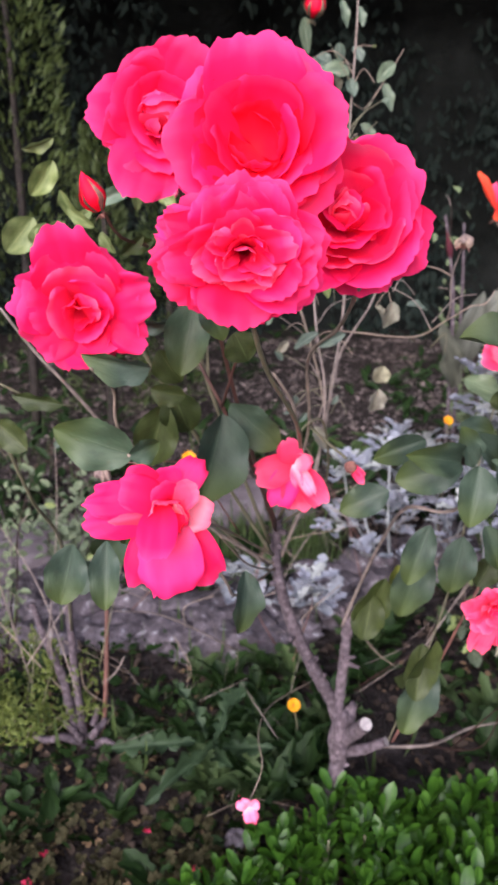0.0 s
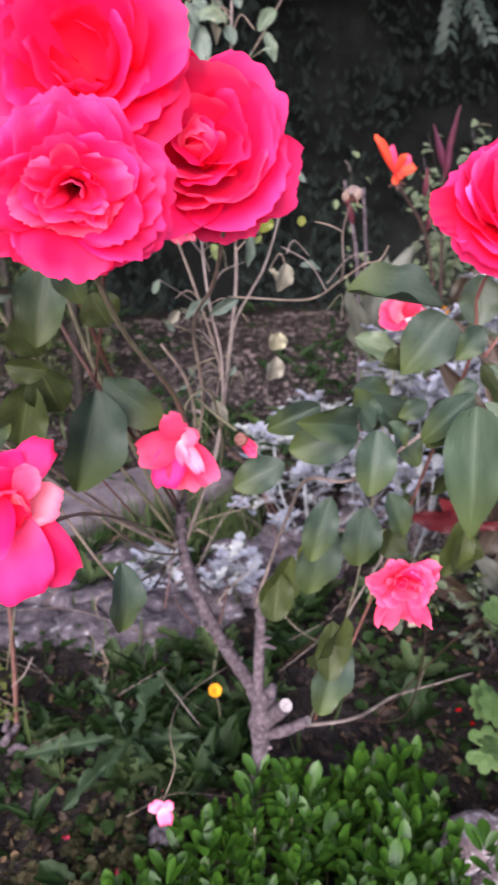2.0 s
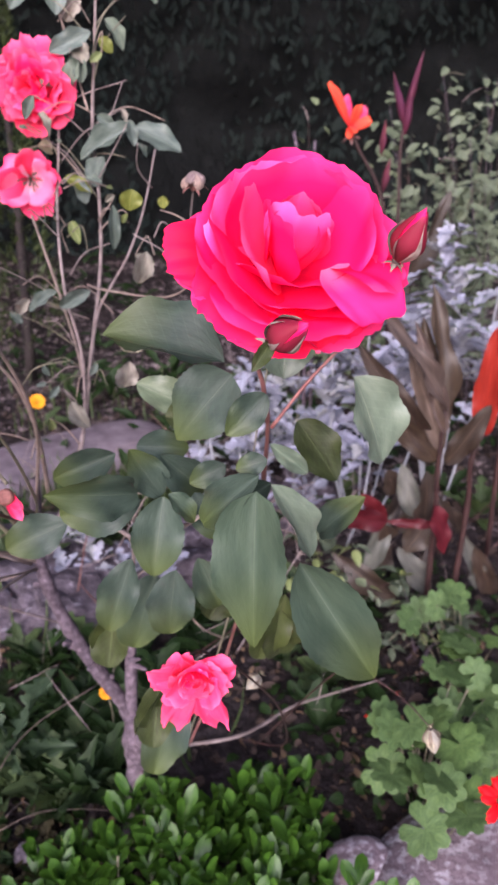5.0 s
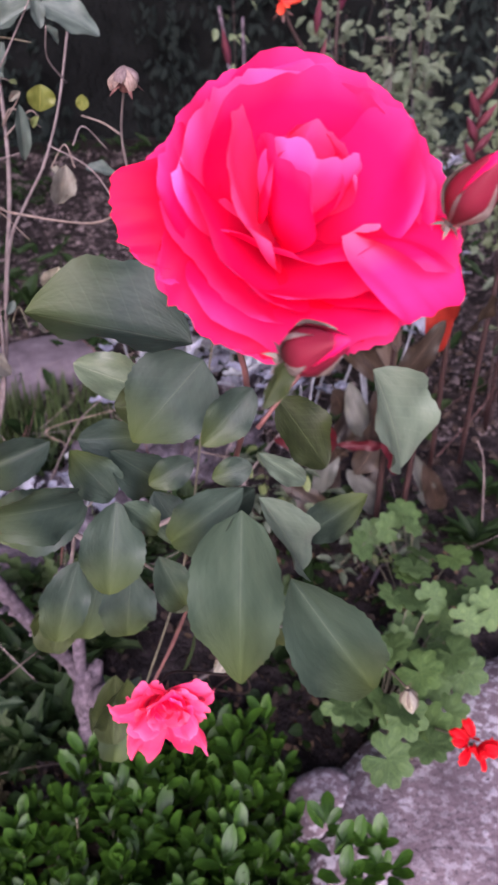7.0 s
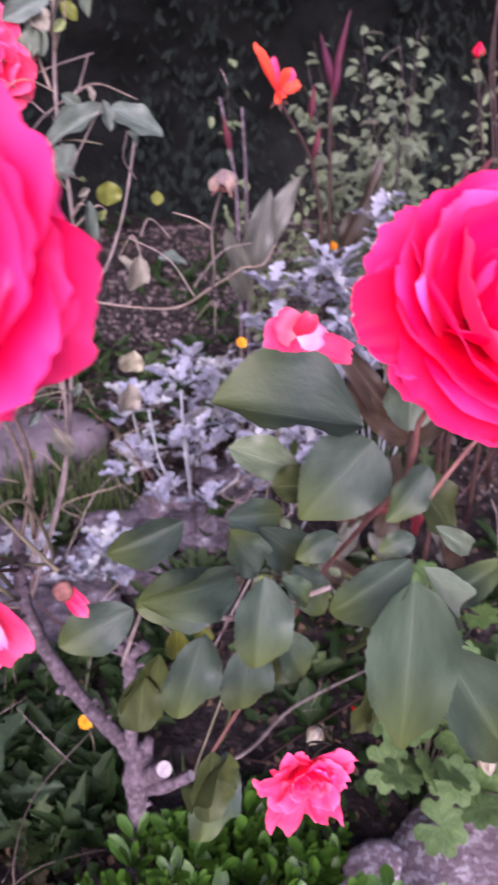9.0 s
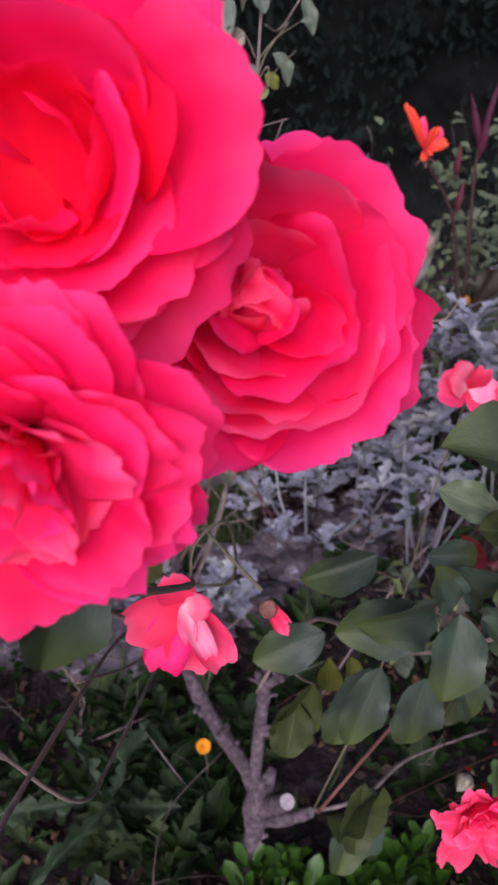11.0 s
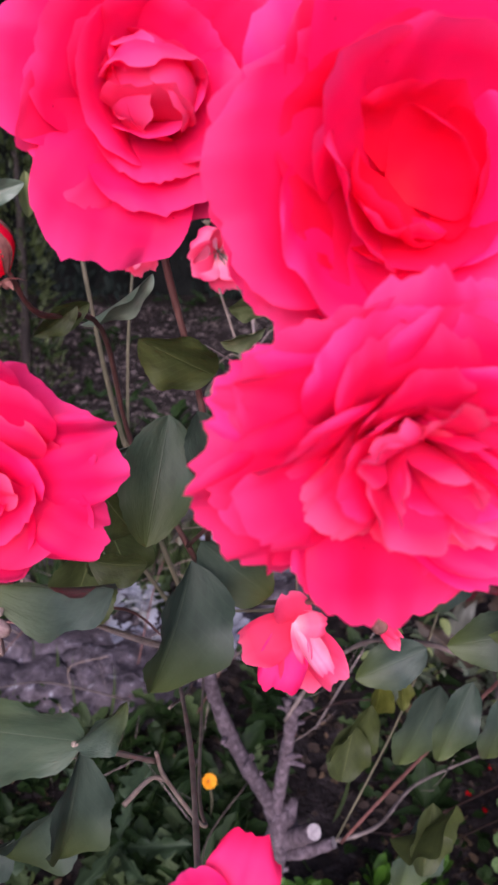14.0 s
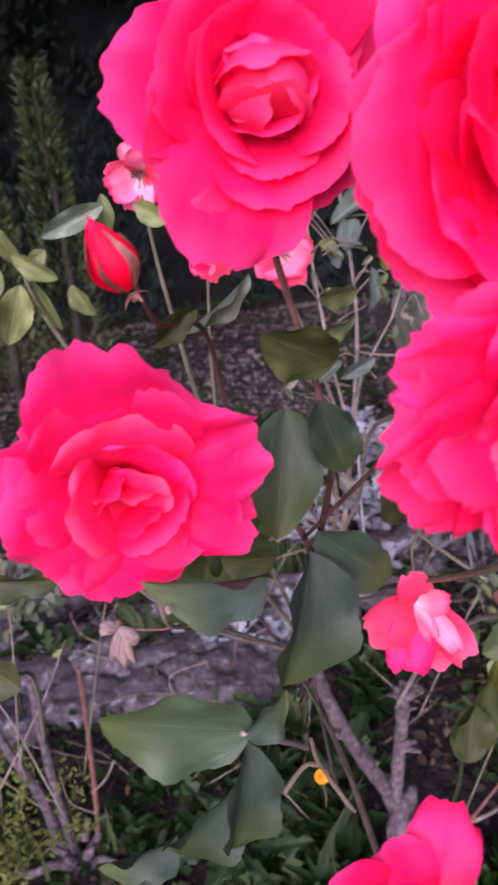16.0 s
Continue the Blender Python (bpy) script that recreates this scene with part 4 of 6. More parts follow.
# half-shed bloom low on the left cane
m6 = facing((-0.051, 0.43, 0.829), (0.1, -1, 0.1))
b6 = part("bloom", calyx_mesh(0.011, sepal_green), bush, m6, "half-shed bloom with hanging petals")
petal_at(b6, (-0.049, 0.42, 0.831), (-0.099, 0.405, 0.827), (0, -0.8, 0.6), 0.036, hot, 1)
petal_at(b6, (-0.051, 0.425, 0.834), (-0.078, 0.42, 0.845), (0, -0.7, 0.7), 0.034, hot, 2)
petal_at(b6, (-0.046, 0.425, 0.834), (-0.056, 0.436, 0.851), (0, -0.8, 0.6), 0.024, hot, 3)
petal_at(b6, (-0.046, 0.425, 0.831), (-0.031, 0.444, 0.855), (-0.25, -0.9, 0.2), 0.025, streaked, 4)
petal_at(b6, (-0.046, 0.42, 0.829), (-0.021, 0.41, 0.827), (0, -0.8, 0.6), 0.026, pale_pink, 5)
petal_at(b6, (-0.051, 0.415, 0.831), (-0.064, 0.4, 0.783), (0, -1, 0.15), 0.034, hot, 6)
petal_at(b6, (-0.048, 0.41, 0.831), (-0.045, 0.397, 0.781), (0, -1, 0.15), 0.044, streaked, 7)
petal_at(b6, (-0.044, 0.415, 0.829), (-0.022, 0.405, 0.784), (0, -1, 0.15), 0.034, hot, 8)
petal_at(b6, (-0.050, 0.405, 0.839), (-0.054, 0.385, 0.811), (0, -1, 0.3), 0.026, hot, 9, -0.1)

crumple_rng = random.Random(66)
for k in range(9):
    a = crumple_rng.uniform(0, 6.28)
    q = Vector((-0.047, 0.408, 0.833))
    t = q + Vector((math.cos(a) * 0.013, -0.012, math.sin(a) * 0.012))
    petal_at(b6, q, t, (math.cos(a), -0.5, math.sin(a)), 0.017, heart if k % 3 else pale_pink, 160 + k, 0.25)
for k, (dx, dz, w) in enumerate(((-0.05, 0.006, 0.026), (-0.03, 0.014, 0.026), (-0.006, 0.016, 0.02), (0.018, 0.014, 0.02), (-0.045, -0.004, 0.022))):
    petal_at(b6, (-0.047, 0.414, 0.835), (-0.047 + dx, 0.404, 0.835 + dz), (0.1, -0.8, 0.5), w, hot if k < 3 else coral, 180 + k, 0.12)

# open pale-hearted bloom and the withered hip beside it
m7 = facing((0.043, 0.668, 0.776), (-0.2, -1, -0.1))
b7 = part("bloom", calyx_mesh(0.009, hip_brown), bush, m7, "fading bloom with pale pink inner petals")
for k, (dx, dy, dz, w, mt) in enumerate(((-0.0095, 0.0, 0.028, 0.026, coral), (-0.037, -0.002, -0.014, 0.034, coral), (-0.0165, -0.008, -0.038, 0.033, streaked), (0.005, -0.004, -0.043, 0.034, coral), (0.027, -0.01, -0.036, 0.027, coral), (0.017, -0.018, -0.026, 0.016, pale_pink), (0.003, -0.012, -0.02, 0.013, blush), (0.018, -0.008, 0.008, 0.019, blush))):
    petal_at(b7, (0.043, 0.665, 0.776), (0.043 + dx, 0.66 + dy, 0.776 + dz), (dx * 14 - 0.1, -1, 0.3 + dz * 10), w, mt, 120 + k, -0.08)
hip_bm = bmesh.new()
bmesh.ops.create_uvsphere(hip_bm, u_segments=14, v_segments=10, radius=0.006)
for v in hip_bm.verts:
    v.co *= 1 + 0.12 * noise.noise(v.co * 180)
    if v.co.z > 0.0042:
        v.co.z -= (v.co.z - 0.0042) * 1.6
hip_me = bpy.data.meshes.new("hip")
hip_bm.to_mesh(hip_me)
hip_bm.free()
hip_me.materials.append(hip_brown)
hip_me.polygons.foreach_set("use_smooth", [True] * len(hip_me.polygons))
hip = part("hip", hip_me, bush, facing((0.094, 0.652, 0.777), (0.1, -0.8, 0.45)), "withered brown rose hip")
for k, (dx, dz, w) in enumerate(((0.01, -0.016, 0.011), (0.013, -0.008, 0.008))):
    petal_at(hip, (0.095, 0.66, 0.777), (0.095 + dx, 0.648, 0.777 + dz), (dx * 20, -0.8, dz * 10), w, coral, 21 + k, -0.15)

# ragged hanging bloom
rose(bush, (0.219, 0.578, 0.664), (-0.08, -1, -0.05), 0.026, 8, ((7, 1.0, 0.5, 50, 96, 0.9), (6, 0.95, 0.45, 36, 70, 0.7), (5, 0.8, 0.4, 20, 40, 0.5)), 0, 0.14, 0.03, mat=coral, guards=((-62, 1.75, 0.32, 55, 92), (-90, 1.35, 0.4, 55, 95), (-118, 1.6, 0.4, 55, 92), (160, 1.3, 0.5, 50, 85), (35, 1.3, 0.5, 50, 85)), hearts=5, jitter=1.6, label="ragged coral bloom hanging down")

# small ragged bloom behind the big leaf
mg = facing((0.316, 0.906, 0.83), (0.1, -1, 0.2))
bg = part("bloom", calyx_mesh(0.009, hip_brown), bush, mg, "small ragged pink bloom")
for k, (dx, dz, w) in enumerate(((-0.026, 0.004, 0.026), (-0.018, 0.014, 0.024), (0.006, 0.016, 0.016), (0.016, 0.002, 0.02), (0.036, -0.012, 0.018), (0.012, -0.014, 0.02))):
    petal_at(bg, (0.316, 0.903, 0.83), (0.316 + dx * 1.45, 0.89, 0.83 + dz * 1.7), (0.1, -1, 0.4), w * 1.5, (coral, blush, coral, pale_pink, coral, coral)[k], 140 + k, 0.05)

# fading blooms behind
loose_flower(bush, (-0.088, 0.88, 1.045), (-0.2, -0.9, -0.3), 0.03, 7, (coral, blush, pale_pink), 10, "fading pink bloom with withered stamens", (60, 100))
loose_flower(bush, (-0.045, 0.88, 0.985), (0.1, -0.9, -0.3), 0.026, 7, (coral, hot, blush), 11, "small ragged pink bloom")


def bud_wrap(name, mat, L, R, half, top, grow, point, seed):
    """A petal or sepal that lies round a pointed bud, its one edge proud of the next."""
    verts, faces, uvs, nu, nv = [], [], [], 12, 10
    for i in range(nu + 1):
        u = i / nu * top
        belly = (0.35 + 0.65 * math.sin(math.pi / 2 * min(u / 0.36, 1))) * (1 - 0.93 * max(0, (u - 0.36) / 0.64) ** 1.5)
        for j in range(nv + 1):
            v = 2 * j / nv - 1
            h = half * (1 - (i / nu) ** 2 * point)
            q = R * belly * (1 + grow + 0.1 * v + 0.06 * noise.noise((v * 2, u * 3, seed)))
            verts.append((q * math.cos(v * h), q * math.sin(v * h), L * u * (1 - 0.06 * v * v) + 0.012 * L * math.sin(v * 5 + seed)))
            uvs.append((v, u))
    n = nv + 1
    for i in range(nu):
        for j in range(nv):
            k = i * n + j
            faces.append((k, k + 1, k + n + 1, k + n))
    return mesh_of(name, verts, faces, mat, uvs)


def bud(owner, foot, tip, width, mat, seed=0, green=None):
    """A closed bud: wrapped petals in a pointed shape, held by sepals."""
    y = Vector(tip) - Vector(foot)
    m = facing(foot, y)
    L = y.length
    b = part("bud", calyx_mesh(width * 0.3, green or sepal_green), owner, m)
    inner = hot if mat is bud_red else mat
    for k, (half, top, grow, who) in enumerate(((3.0, 1.0, -0.16, inner), (1.5, 1.0, -0.06, inner), (1.35, 0.94, 0.0, mat), (1.3, 0.86, 0.06, mat), (1.2, 0.9, 0.1, mat))):
        part("petal", bud_wrap("petal", who, L, width * 0.5, half, top, grow, 0.3, seed + k), b, m @ pose(0, 0, 0, 0, 0, k * 130 + seed * 40))
    for k in range(5):
        part("sepal", bud_wrap("sepal", green or sepal_green, L, width * 0.5, 0.27, 0.8 - 0.16 * (k % 3), 0.17, 0.9, seed + 9 + k), b, m @ pose(0, 0, 0, 0, 0, k * 72 + seed * 20))
    return b


bud(bush, (-0.106, 0.553, 1.003), (-0.117, 0.549, 1.029), 0.0165, crimson, 1, hip_brown)
bud(bush, (0.3123, 0.506, 0.963), (0.3195, 0.494, 0.986), 0.0142, bud_red, 2, sepal_pale)
bud(bush, (0.251, 0.474, 0.935), (0.2635, 0.458, 0.946), 0.0138, bud_red, 3, sepal_pale)
bud(bush, (0.464, 0.732, 0.452), (0.469, 0.725, 0.425), 0.016, dry, 4)
bud(bush, (0.285, 0.722, 0.545), (0.272, 0.716, 0.535), 0.014, dry, 5)
petal_at(bush, (0.0, 0.72, 0.325), (-0.012, 0.71, 0.345), (0, -1, 0.3), 0.02, pale_pink, 41)
petal_at(bush, (-0.002, 0.72, 0.332), (0.006, 0.712, 0.308), (0, -1, 0.3), 0.02, blush, 43)
petal_at(bush, (0.0, 0.72, 0.325), (0.01, 0.71, 0.345), (0, -1, 0.3), 0.016, pale_pink, 42)

# withered brown leaf on a thin twig
cane([(-0.144, 0.696, 0.772), (-0.11, 0.7, 0.764), (-0.06, 0.74, 0.745), (-0.012, 0.9, 0.6)], 0.0009, 0.0016, cane_rosy, seed=33)
wilted = part("withered_bloom", calyx_mesh(0.006, hip_brown), bush, facing((-0.144, 0.695, 0.772), (0, -0.3, -0.9)), "shrivelled brown leaf tuft")
for k, (dx, dz) in enumerate(((0.004, -0.032), (-0.006, -0.026), (0.012, -0.012), (-0.012, 0.004))):
    petal_at(wilted, (-0.144, 0.695, 0.774), (-0.144 + dx, 0.69, 0.774 + dz), (dx * 30, -1, 0.2), 0.012, withered, 230 + k, 0.3)

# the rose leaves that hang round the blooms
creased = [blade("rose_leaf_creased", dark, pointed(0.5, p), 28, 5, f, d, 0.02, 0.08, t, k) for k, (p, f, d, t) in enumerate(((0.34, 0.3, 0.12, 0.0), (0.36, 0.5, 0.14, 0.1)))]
part("leaf", creased[0], bush, place_blade((0.256, 0.550, 0.826), (0.251, 0.532, 0.724), (-0.3, -0.75, 0.5), 0.044))
part("leaf", creased[1], bush, place_blade((0.287, 0.570, 0.764), (0.342, 0.553, 0.672), (-0.3, -0.7, 0.6), 0.046))
leaf((0.266, 0.560, 0.825), (0.301, 0.560, 0.769), 0.024, pale)
leaf((0.305, 0.600, 0.767), (0.325, 0.580, 0.802), 0.022, dark)
part("leaf", ROSE_LEAVES[pale.name][0], bush, place_blade((0.304, 0.535, 0.898), (0.329, 0.533, 0.848), (0.35, -0.8, 0.45), 0.036))
leaf((0.294, 0.634, 0.835), (0.322, 0.620, 0.796), 0.034, olive)
part("leaf", creased[0], bush, place_blade((0.245, 0.583, 0.885), (0.210, 0.586, 0.843), (-0.1, -0.85, 0.5), 0.042))
part("leaf", blade("rose_leaf_folded", dark, ovate(0.5, 0.5), 24, 5, 0.5, 0.0, 0.02, 0.1, 0.0, 7), bush, place_blade((0.241, 0.587, 0.891), (0.171, 0.604, 0.904), (0.05, -0.36, 0.93), 0.056))
leaf((0.262, 0.560, 0.881), (0.239, 0.550, 0.861), 0.020, dark)
leaf((0.202, 0.630, 0.785), (0.180, 0.620, 0.826), 0.024, dark)
leaf((0.186, 0.620, 0.792), (0.141, 0.580, 0.811), 0.030, dark)
leaf((0.203, 0.620, 0.789), (0.194, 0.600, 0.738), 0.035, dark)
leaf((0.177, 0.670, 0.711), (0.155, 0.660, 0.650), 0.031, dark)
leaf((0.210, 0.670, 0.699), (0.202, 0.670, 0.635), 0.038, dark)
leaf((0.245, 0.620, 0.810), (0.221, 0.620, 0.798), 0.018, dark)
leaf((0.224, 0.630, 0.786), (0.241, 0.620, 0.754), 0.023, dark)
leaf((0.227, 0.660, 0.715), (0.244, 0.650, 0.672), 0.027, dark)
leaf((0.269, 0.580, 0.816), (0.230, 0.580, 0.786), 0.023, dark)
leaf((0.265, 0.570, 0.836), (0.246, 0.570, 0.831), 0.014, dark)
leaf((0.263, 0.550, 0.855), (0.287, 0.550, 0.835), 0.011, pale)
leaf((0.201, 0.700, 0.565), (0.172, 0.720, 0.485), 0.036, olive, (0.0, -0.95, -0.25))
leaf((0.250, 0.470, 0.935), (0.242, 0.460, 0.927), 0.007, olive)
leaf((0.288, 0.620, 0.706), (0.268, 0.620, 0.645), 0.029, olive)
leaf((0.188, 0.640, 0.862), (0.225, 0.640, 0.843), 0.024, pale)
leaf((0.283, 0.620, 0.911), (0.281, 0.620, 0.871), 0.036, pale)
leaf((0.206, 0.620, 0.846), (0.228, 0.620, 0.844), 0.021, olive)
leaf((0.186, 0.640, 0.818), (0.222, 0.640, 0.814), 0.025, dark)
leaf((0.202, 0.630, 0.815), (0.236, 0.640, 0.777), 0.028, dark)
leaf((0.169, 0.680, 0.795), (0.120, 0.680, 0.774), 0.027, dark)
leaf((0.259, 0.560, 0.831), (0.221, 0.570, 0.793), 0.024, dark)
leaf((0.263, 0.600, 0.771), (0.249, 0.600, 0.731), 0.030, olive)
leaf((0.163, 0.800, 0.587), (0.132, 0.800, 0.511), 0.041, olive)
leaf((0.193, 0.740, 0.652), (0.168, 0.740, 0.567), 0.046, dark)
leaf((0.211, 0.750, 0.509), (0.183, 0.750, 0.413), 0.045, dark, (0.0, -0.95, -0.25))
leaf((0.284, 0.620, 0.693), (0.287, 0.620, 0.643), 0.030, olive)
leaf((0.206, 0.600, 0.801), (0.225, 0.600, 0.780), 0.015, dark)
leaf((0.253, 0.700, 0.661), (0.238, 0.700, 0.630), 0.030, olive)
leaf((-0.043, 0.600, 0.935), (-0.055, 0.580, 0.878), 0.036, dark)
leaf((-0.024, 0.660, 0.826), (-0.040, 0.640, 0.739), 0.051, dark)
leaf((-0.017, 0.670, 0.833), (0.028, 0.670, 0.788), 0.039, dark)
leaf((-0.029, 0.560, 0.964), (-0.059, 0.550, 0.979), 0.028, olive)
leaf((-0.033, 0.580, 0.943), (-0.020, 0.580, 0.905), 0.023, dark)
leaf((-0.076, 0.620, 0.892), (-0.059, 0.620, 0.862), 0.026, olive)
leaf((-0.081, 0.600, 0.863), (-0.053, 0.600, 0.854), 0.020, olive)
leaf((-0.070, 0.520, 0.897), (-0.113, 0.500, 0.904), 0.022, dark)
part("leaf", ROSE_LEAVES[dark.name][1], bush, place_blade((-0.083, 0.512, 0.834), (-0.138, 0.502, 0.856), (0.0, -0.9, 0.05), 0.04))
leaf((-0.087, 0.510, 0.834), (-0.064, 0.520, 0.840), 0.019, dark)
leaf((-0.085, 0.520, 0.822), (-0.093, 0.520, 0.755), 0.027, dark)
leaf((-0.091, 0.550, 0.771), (-0.125, 0.550, 0.728), 0.037, dark)
leaf((-0.122, 0.580, 0.717), (-0.167, 0.580, 0.695), 0.029, dark)
leaf((-0.104, 0.500, 0.772), (-0.105, 0.490, 0.722), 0.023, dark)
leaf((-0.134, 0.520, 0.760), (-0.146, 0.520, 0.711), 0.033, dark)
leaf((-0.003, 0.510, 0.743), (-0.003, 0.500, 0.690), 0.027, dark)
leaf((-0.213, 0.600, 0.836), (-0.186, 0.600, 0.811), 0.026, olive)
leaf((0.192, 0.720, 0.548), (0.185, 0.710, 0.484), 0.036, olive, (0.0, -0.95, -0.25))
leaf((0.148, 0.800, 0.567), (0.141, 0.800, 0.506), 0.041, olive)
leaf((0.183, 0.830, 0.590), (0.184, 0.830, 0.542), 0.024, yellow)
leaf((0.204, 0.830, 0.590), (0.208, 0.830, 0.553), 0.020, yellow)
leaf((0.133, 0.660, 0.750), (0.086, 0.660, 0.730), 0.032, dark)
leaf((0.188, 0.620, 0.787), (0.131, 0.630, 0.772), 0.038, dark)
leaf((-0.082, 0.580, 0.912), (-0.115, 0.580, 0.919), 0.018, dark)
leaf((-0.091, 0.600, 0.916), (-0.059, 0.600, 0.916), 0.013, pale)
leaf((-0.213, 0.650, 0.846), (-0.168, 0.650, 0.835), 0.015, olive)
leaf((-0.071, 0.680, 0.842), (-0.057, 0.680, 0.800), 0.040, olive)
leaf((-0.011, 0.550, 0.917), (-0.000, 0.550, 0.895), 0.029, olive)
leaf((-0.079, 0.680, 0.830), (-0.098, 0.680, 0.765), 0.042, olive)
leaf((-0.097, 0.620, 0.971), (-0.077, 0.620, 0.981), 0.012, olive)
leaf((-0.046, 0.660, 0.990), (-0.079, 0.660, 0.958), 0.013, pale)
leaf((-0.188, 0.780, 1.024), (-0.175, 0.780, 0.996), 0.011, lime)
leaf((-0.172, 0.750, 0.987), (-0.186, 0.750, 0.951), 0.022, lime)
leaf((-0.169, 0.760, 0.992), (-0.153, 0.760, 0.954), 0.009, lime)
leaf((-0.167, 0.770, 0.996), (-0.156, 0.770, 1.004), 0.011, lime)
leaf((-0.117, 0.800, 1.027), (-0.160, 0.800, 1.011), 0.016, pale)
leaf((-0.096, 0.820, 1.026), (-0.076, 0.820, 1.011), 0.016, lime)
leaf((-0.046, 0.850, 0.994), (-0.032, 0.850, 0.976), 0.013, lime)
leaf((-0.191, 0.800, 0.994), (-0.208, 0.800, 0.973), 0.019, lime)
leaf((-0.194, 0.740, 0.993), (-0.200, 0.740, 0.961), 0.026, lime)
leaf((-0.205, 0.740, 0.998), (-0.235, 0.740, 0.964), 0.032, lime)
leaf((-0.180, 0.730, 1.048), (-0.203, 0.730, 1.016), 0.023, lime)
leaf((-0.176, 0.720, 1.066), (-0.206, 0.720, 1.054), 0.013, lime)
leaf((-0.172, 0.740, 1.006), (-0.149, 0.740, 0.988), 0.013, lime)
leaf((-0.141, 0.740, 0.985), (-0.131, 0.740, 0.964), 0.013, lime)
leaf((-0.082, 0.600, 0.984), (-0.100, 0.600, 0.969), 0.011, olive)
leaf((0.000, 0.700, 0.966), (0.024, 0.700, 0.967), 0.017, lime)
leaf((-0.004, 0.700, 0.946), (0.024, 0.700, 0.951), 0.013, lime)
leaf((-0.118, 0.820, 1.034), (-0.117, 0.820, 1.004), 0.012, lime)

# swollen burl under the fork, knots and snags on the old wood
burl_bm = bmesh.new()
bmesh.ops.create_icosphere(burl_bm, subdivisions=4, radius=1)
for v in burl_bm.verts:
    n = v.co.normalized()
    k = 1 + 0.3 * noise.noise(n * 1.6 + Vector((4, 2, 7))) + 0.16 * noise.noise(n * 5 + Vector((1, 8, 3)))
    v.co = Vector((n.x * k * (0.019 + 0.008 * n.z), n.y * k * 0.018, n.z * k * 0.06))
burl_me = bpy.data.meshes.new("burl")
burl_bm.to_mesh(burl_me)
burl_bm.free()
burl_me.materials.append(bark)
burl_me.polygons.foreach_set("use_smooth", [True] * len(burl_me.polygons))
part("burl", burl_me, trunk, pose(0.148, 1.014, 0.19, 0, 8, 20))
knot_rng = random.Random(15)
for (x, y, z), n in (((0.14, 1.01, 0.12), 3), ((0.14, 1.02, 0.23), 2), ((0.105, 1.017, 0.31), 2), ((0.07, 1.014, 0.39), 2), ((0.046, 1.012, 0.47), 2), ((0.043, 1.008, 0.56), 4), ((0.147, 1.0, 0.37), 2), ((0.15, 1.0, 0.41), 4)):
    for k in range(n):
        a = knot_rng.uniform(0, 6.28)
        d = Vector((math.cos(a), math.sin(a) * 0.8 - 0.3, knot_rng.uniform(-0.2, 0.7)))
        q = Vector((x, y, z + knot_rng.uniform(-0.035, 0.035)))
        cane([q, q + d * 0.009, q + d * knot_rng.uniform(0.013, 0.024)], 0.0055, knot_rng.uniform(0.001, 0.0035), bark, "snag", 6, k)

# tall sparse canes with dusty leaves on the same root
old = bush
cane([(0.15, 1.16, 1.3), (0.15, 1.16, 1.243), (0.142, 1.14, 1.11), (0.134, 1.12, 1.011), (0.138, 1.1, 0.929), (0.135, 1.08, 0.854), (0.12, 1.06, 0.762), (0.107, 1.05, 0.677), (0.085, 1.04, 0.6), (0.048, 1.016, 0.51)], 0.0019, 0.0042, cane_grey, seed=40)
cane([(0.1, 1.15, 1.091), (0.094, 1.12, 0.991), (0.091, 1.08, 0.918), (0.096, 1.05, 0.838), (0.11, 1.05, 0.751), (0.1, 1.045, 0.64), (0.06, 1.02, 0.54)], 0.0015, 0.0035, cane_grey, seed=41)
cane([(0.205, 1.08, 0.99), (0.19, 1.07, 0.928), (0.171, 1.06, 0.879), (0.15, 1.06, 0.844), (0.13, 1.06, 0.806), (0.115, 1.05, 0.73)], 0.0016, 0.0026, cane_grey, seed=42)
cane([(0.237, 0.85, 0.969), (0.235, 0.88, 0.932), (0.241, 0.9, 0.893), (0.243, 0.92, 0.876)], 0.0014, 0.0016, cane_grey, seed=43)
cane([(0.208, 0.9, 0.943), (0.223, 0.89, 0.939), (0.235, 0.88, 0.932)], 0.0011, 0.0013, cane_tan, seed=50)
cane([(0.122, 1.05, 0.845), (0.144, 1.0, 0.849), (0.211, 0.95, 0.851), (0.243, 0.92, 0.876), (0.266, 0.9, 0.896)], 0.0018, 0.0015, cane_tan, seed=44)
cane([(0.059, 1.1, 0.917), (0.079, 1.08, 0.855), (0.101, 1.06, 0.778), (0.109, 1.05, 0.736)], 0.002, 0.003, cane_tan, seed=45)
cane([(0.03, 0.9, 0.814), (0.056, 0.92, 0.768), (0.066, 0.95, 0.701), (0.06, 1.02, 0.585)], 0.0022, 0.004, cane_tan, seed=46)
cane([(0.266, 0.9, 0.896), (0.28, 0.89, 0.9), (0.29, 0.89, 0.915)], 0.0012, 0.001, cane_tan, seed=47)
cane([(0.13, 1.12, 1.03), (0.11, 1.15, 1.1), (0.09, 1.15, 1.19)], 0.002, 0.0016, cane_tan, seed=48)
cane([(0.15, 1.15, 1.15), (0.17, 1.18, 1.15), (0.2, 1.2, 1.19), (0.225, 1.2, 1.23)], 0.0014, 0.0012, cane_tan, seed=49)
shoot_rng = random.Random(61)
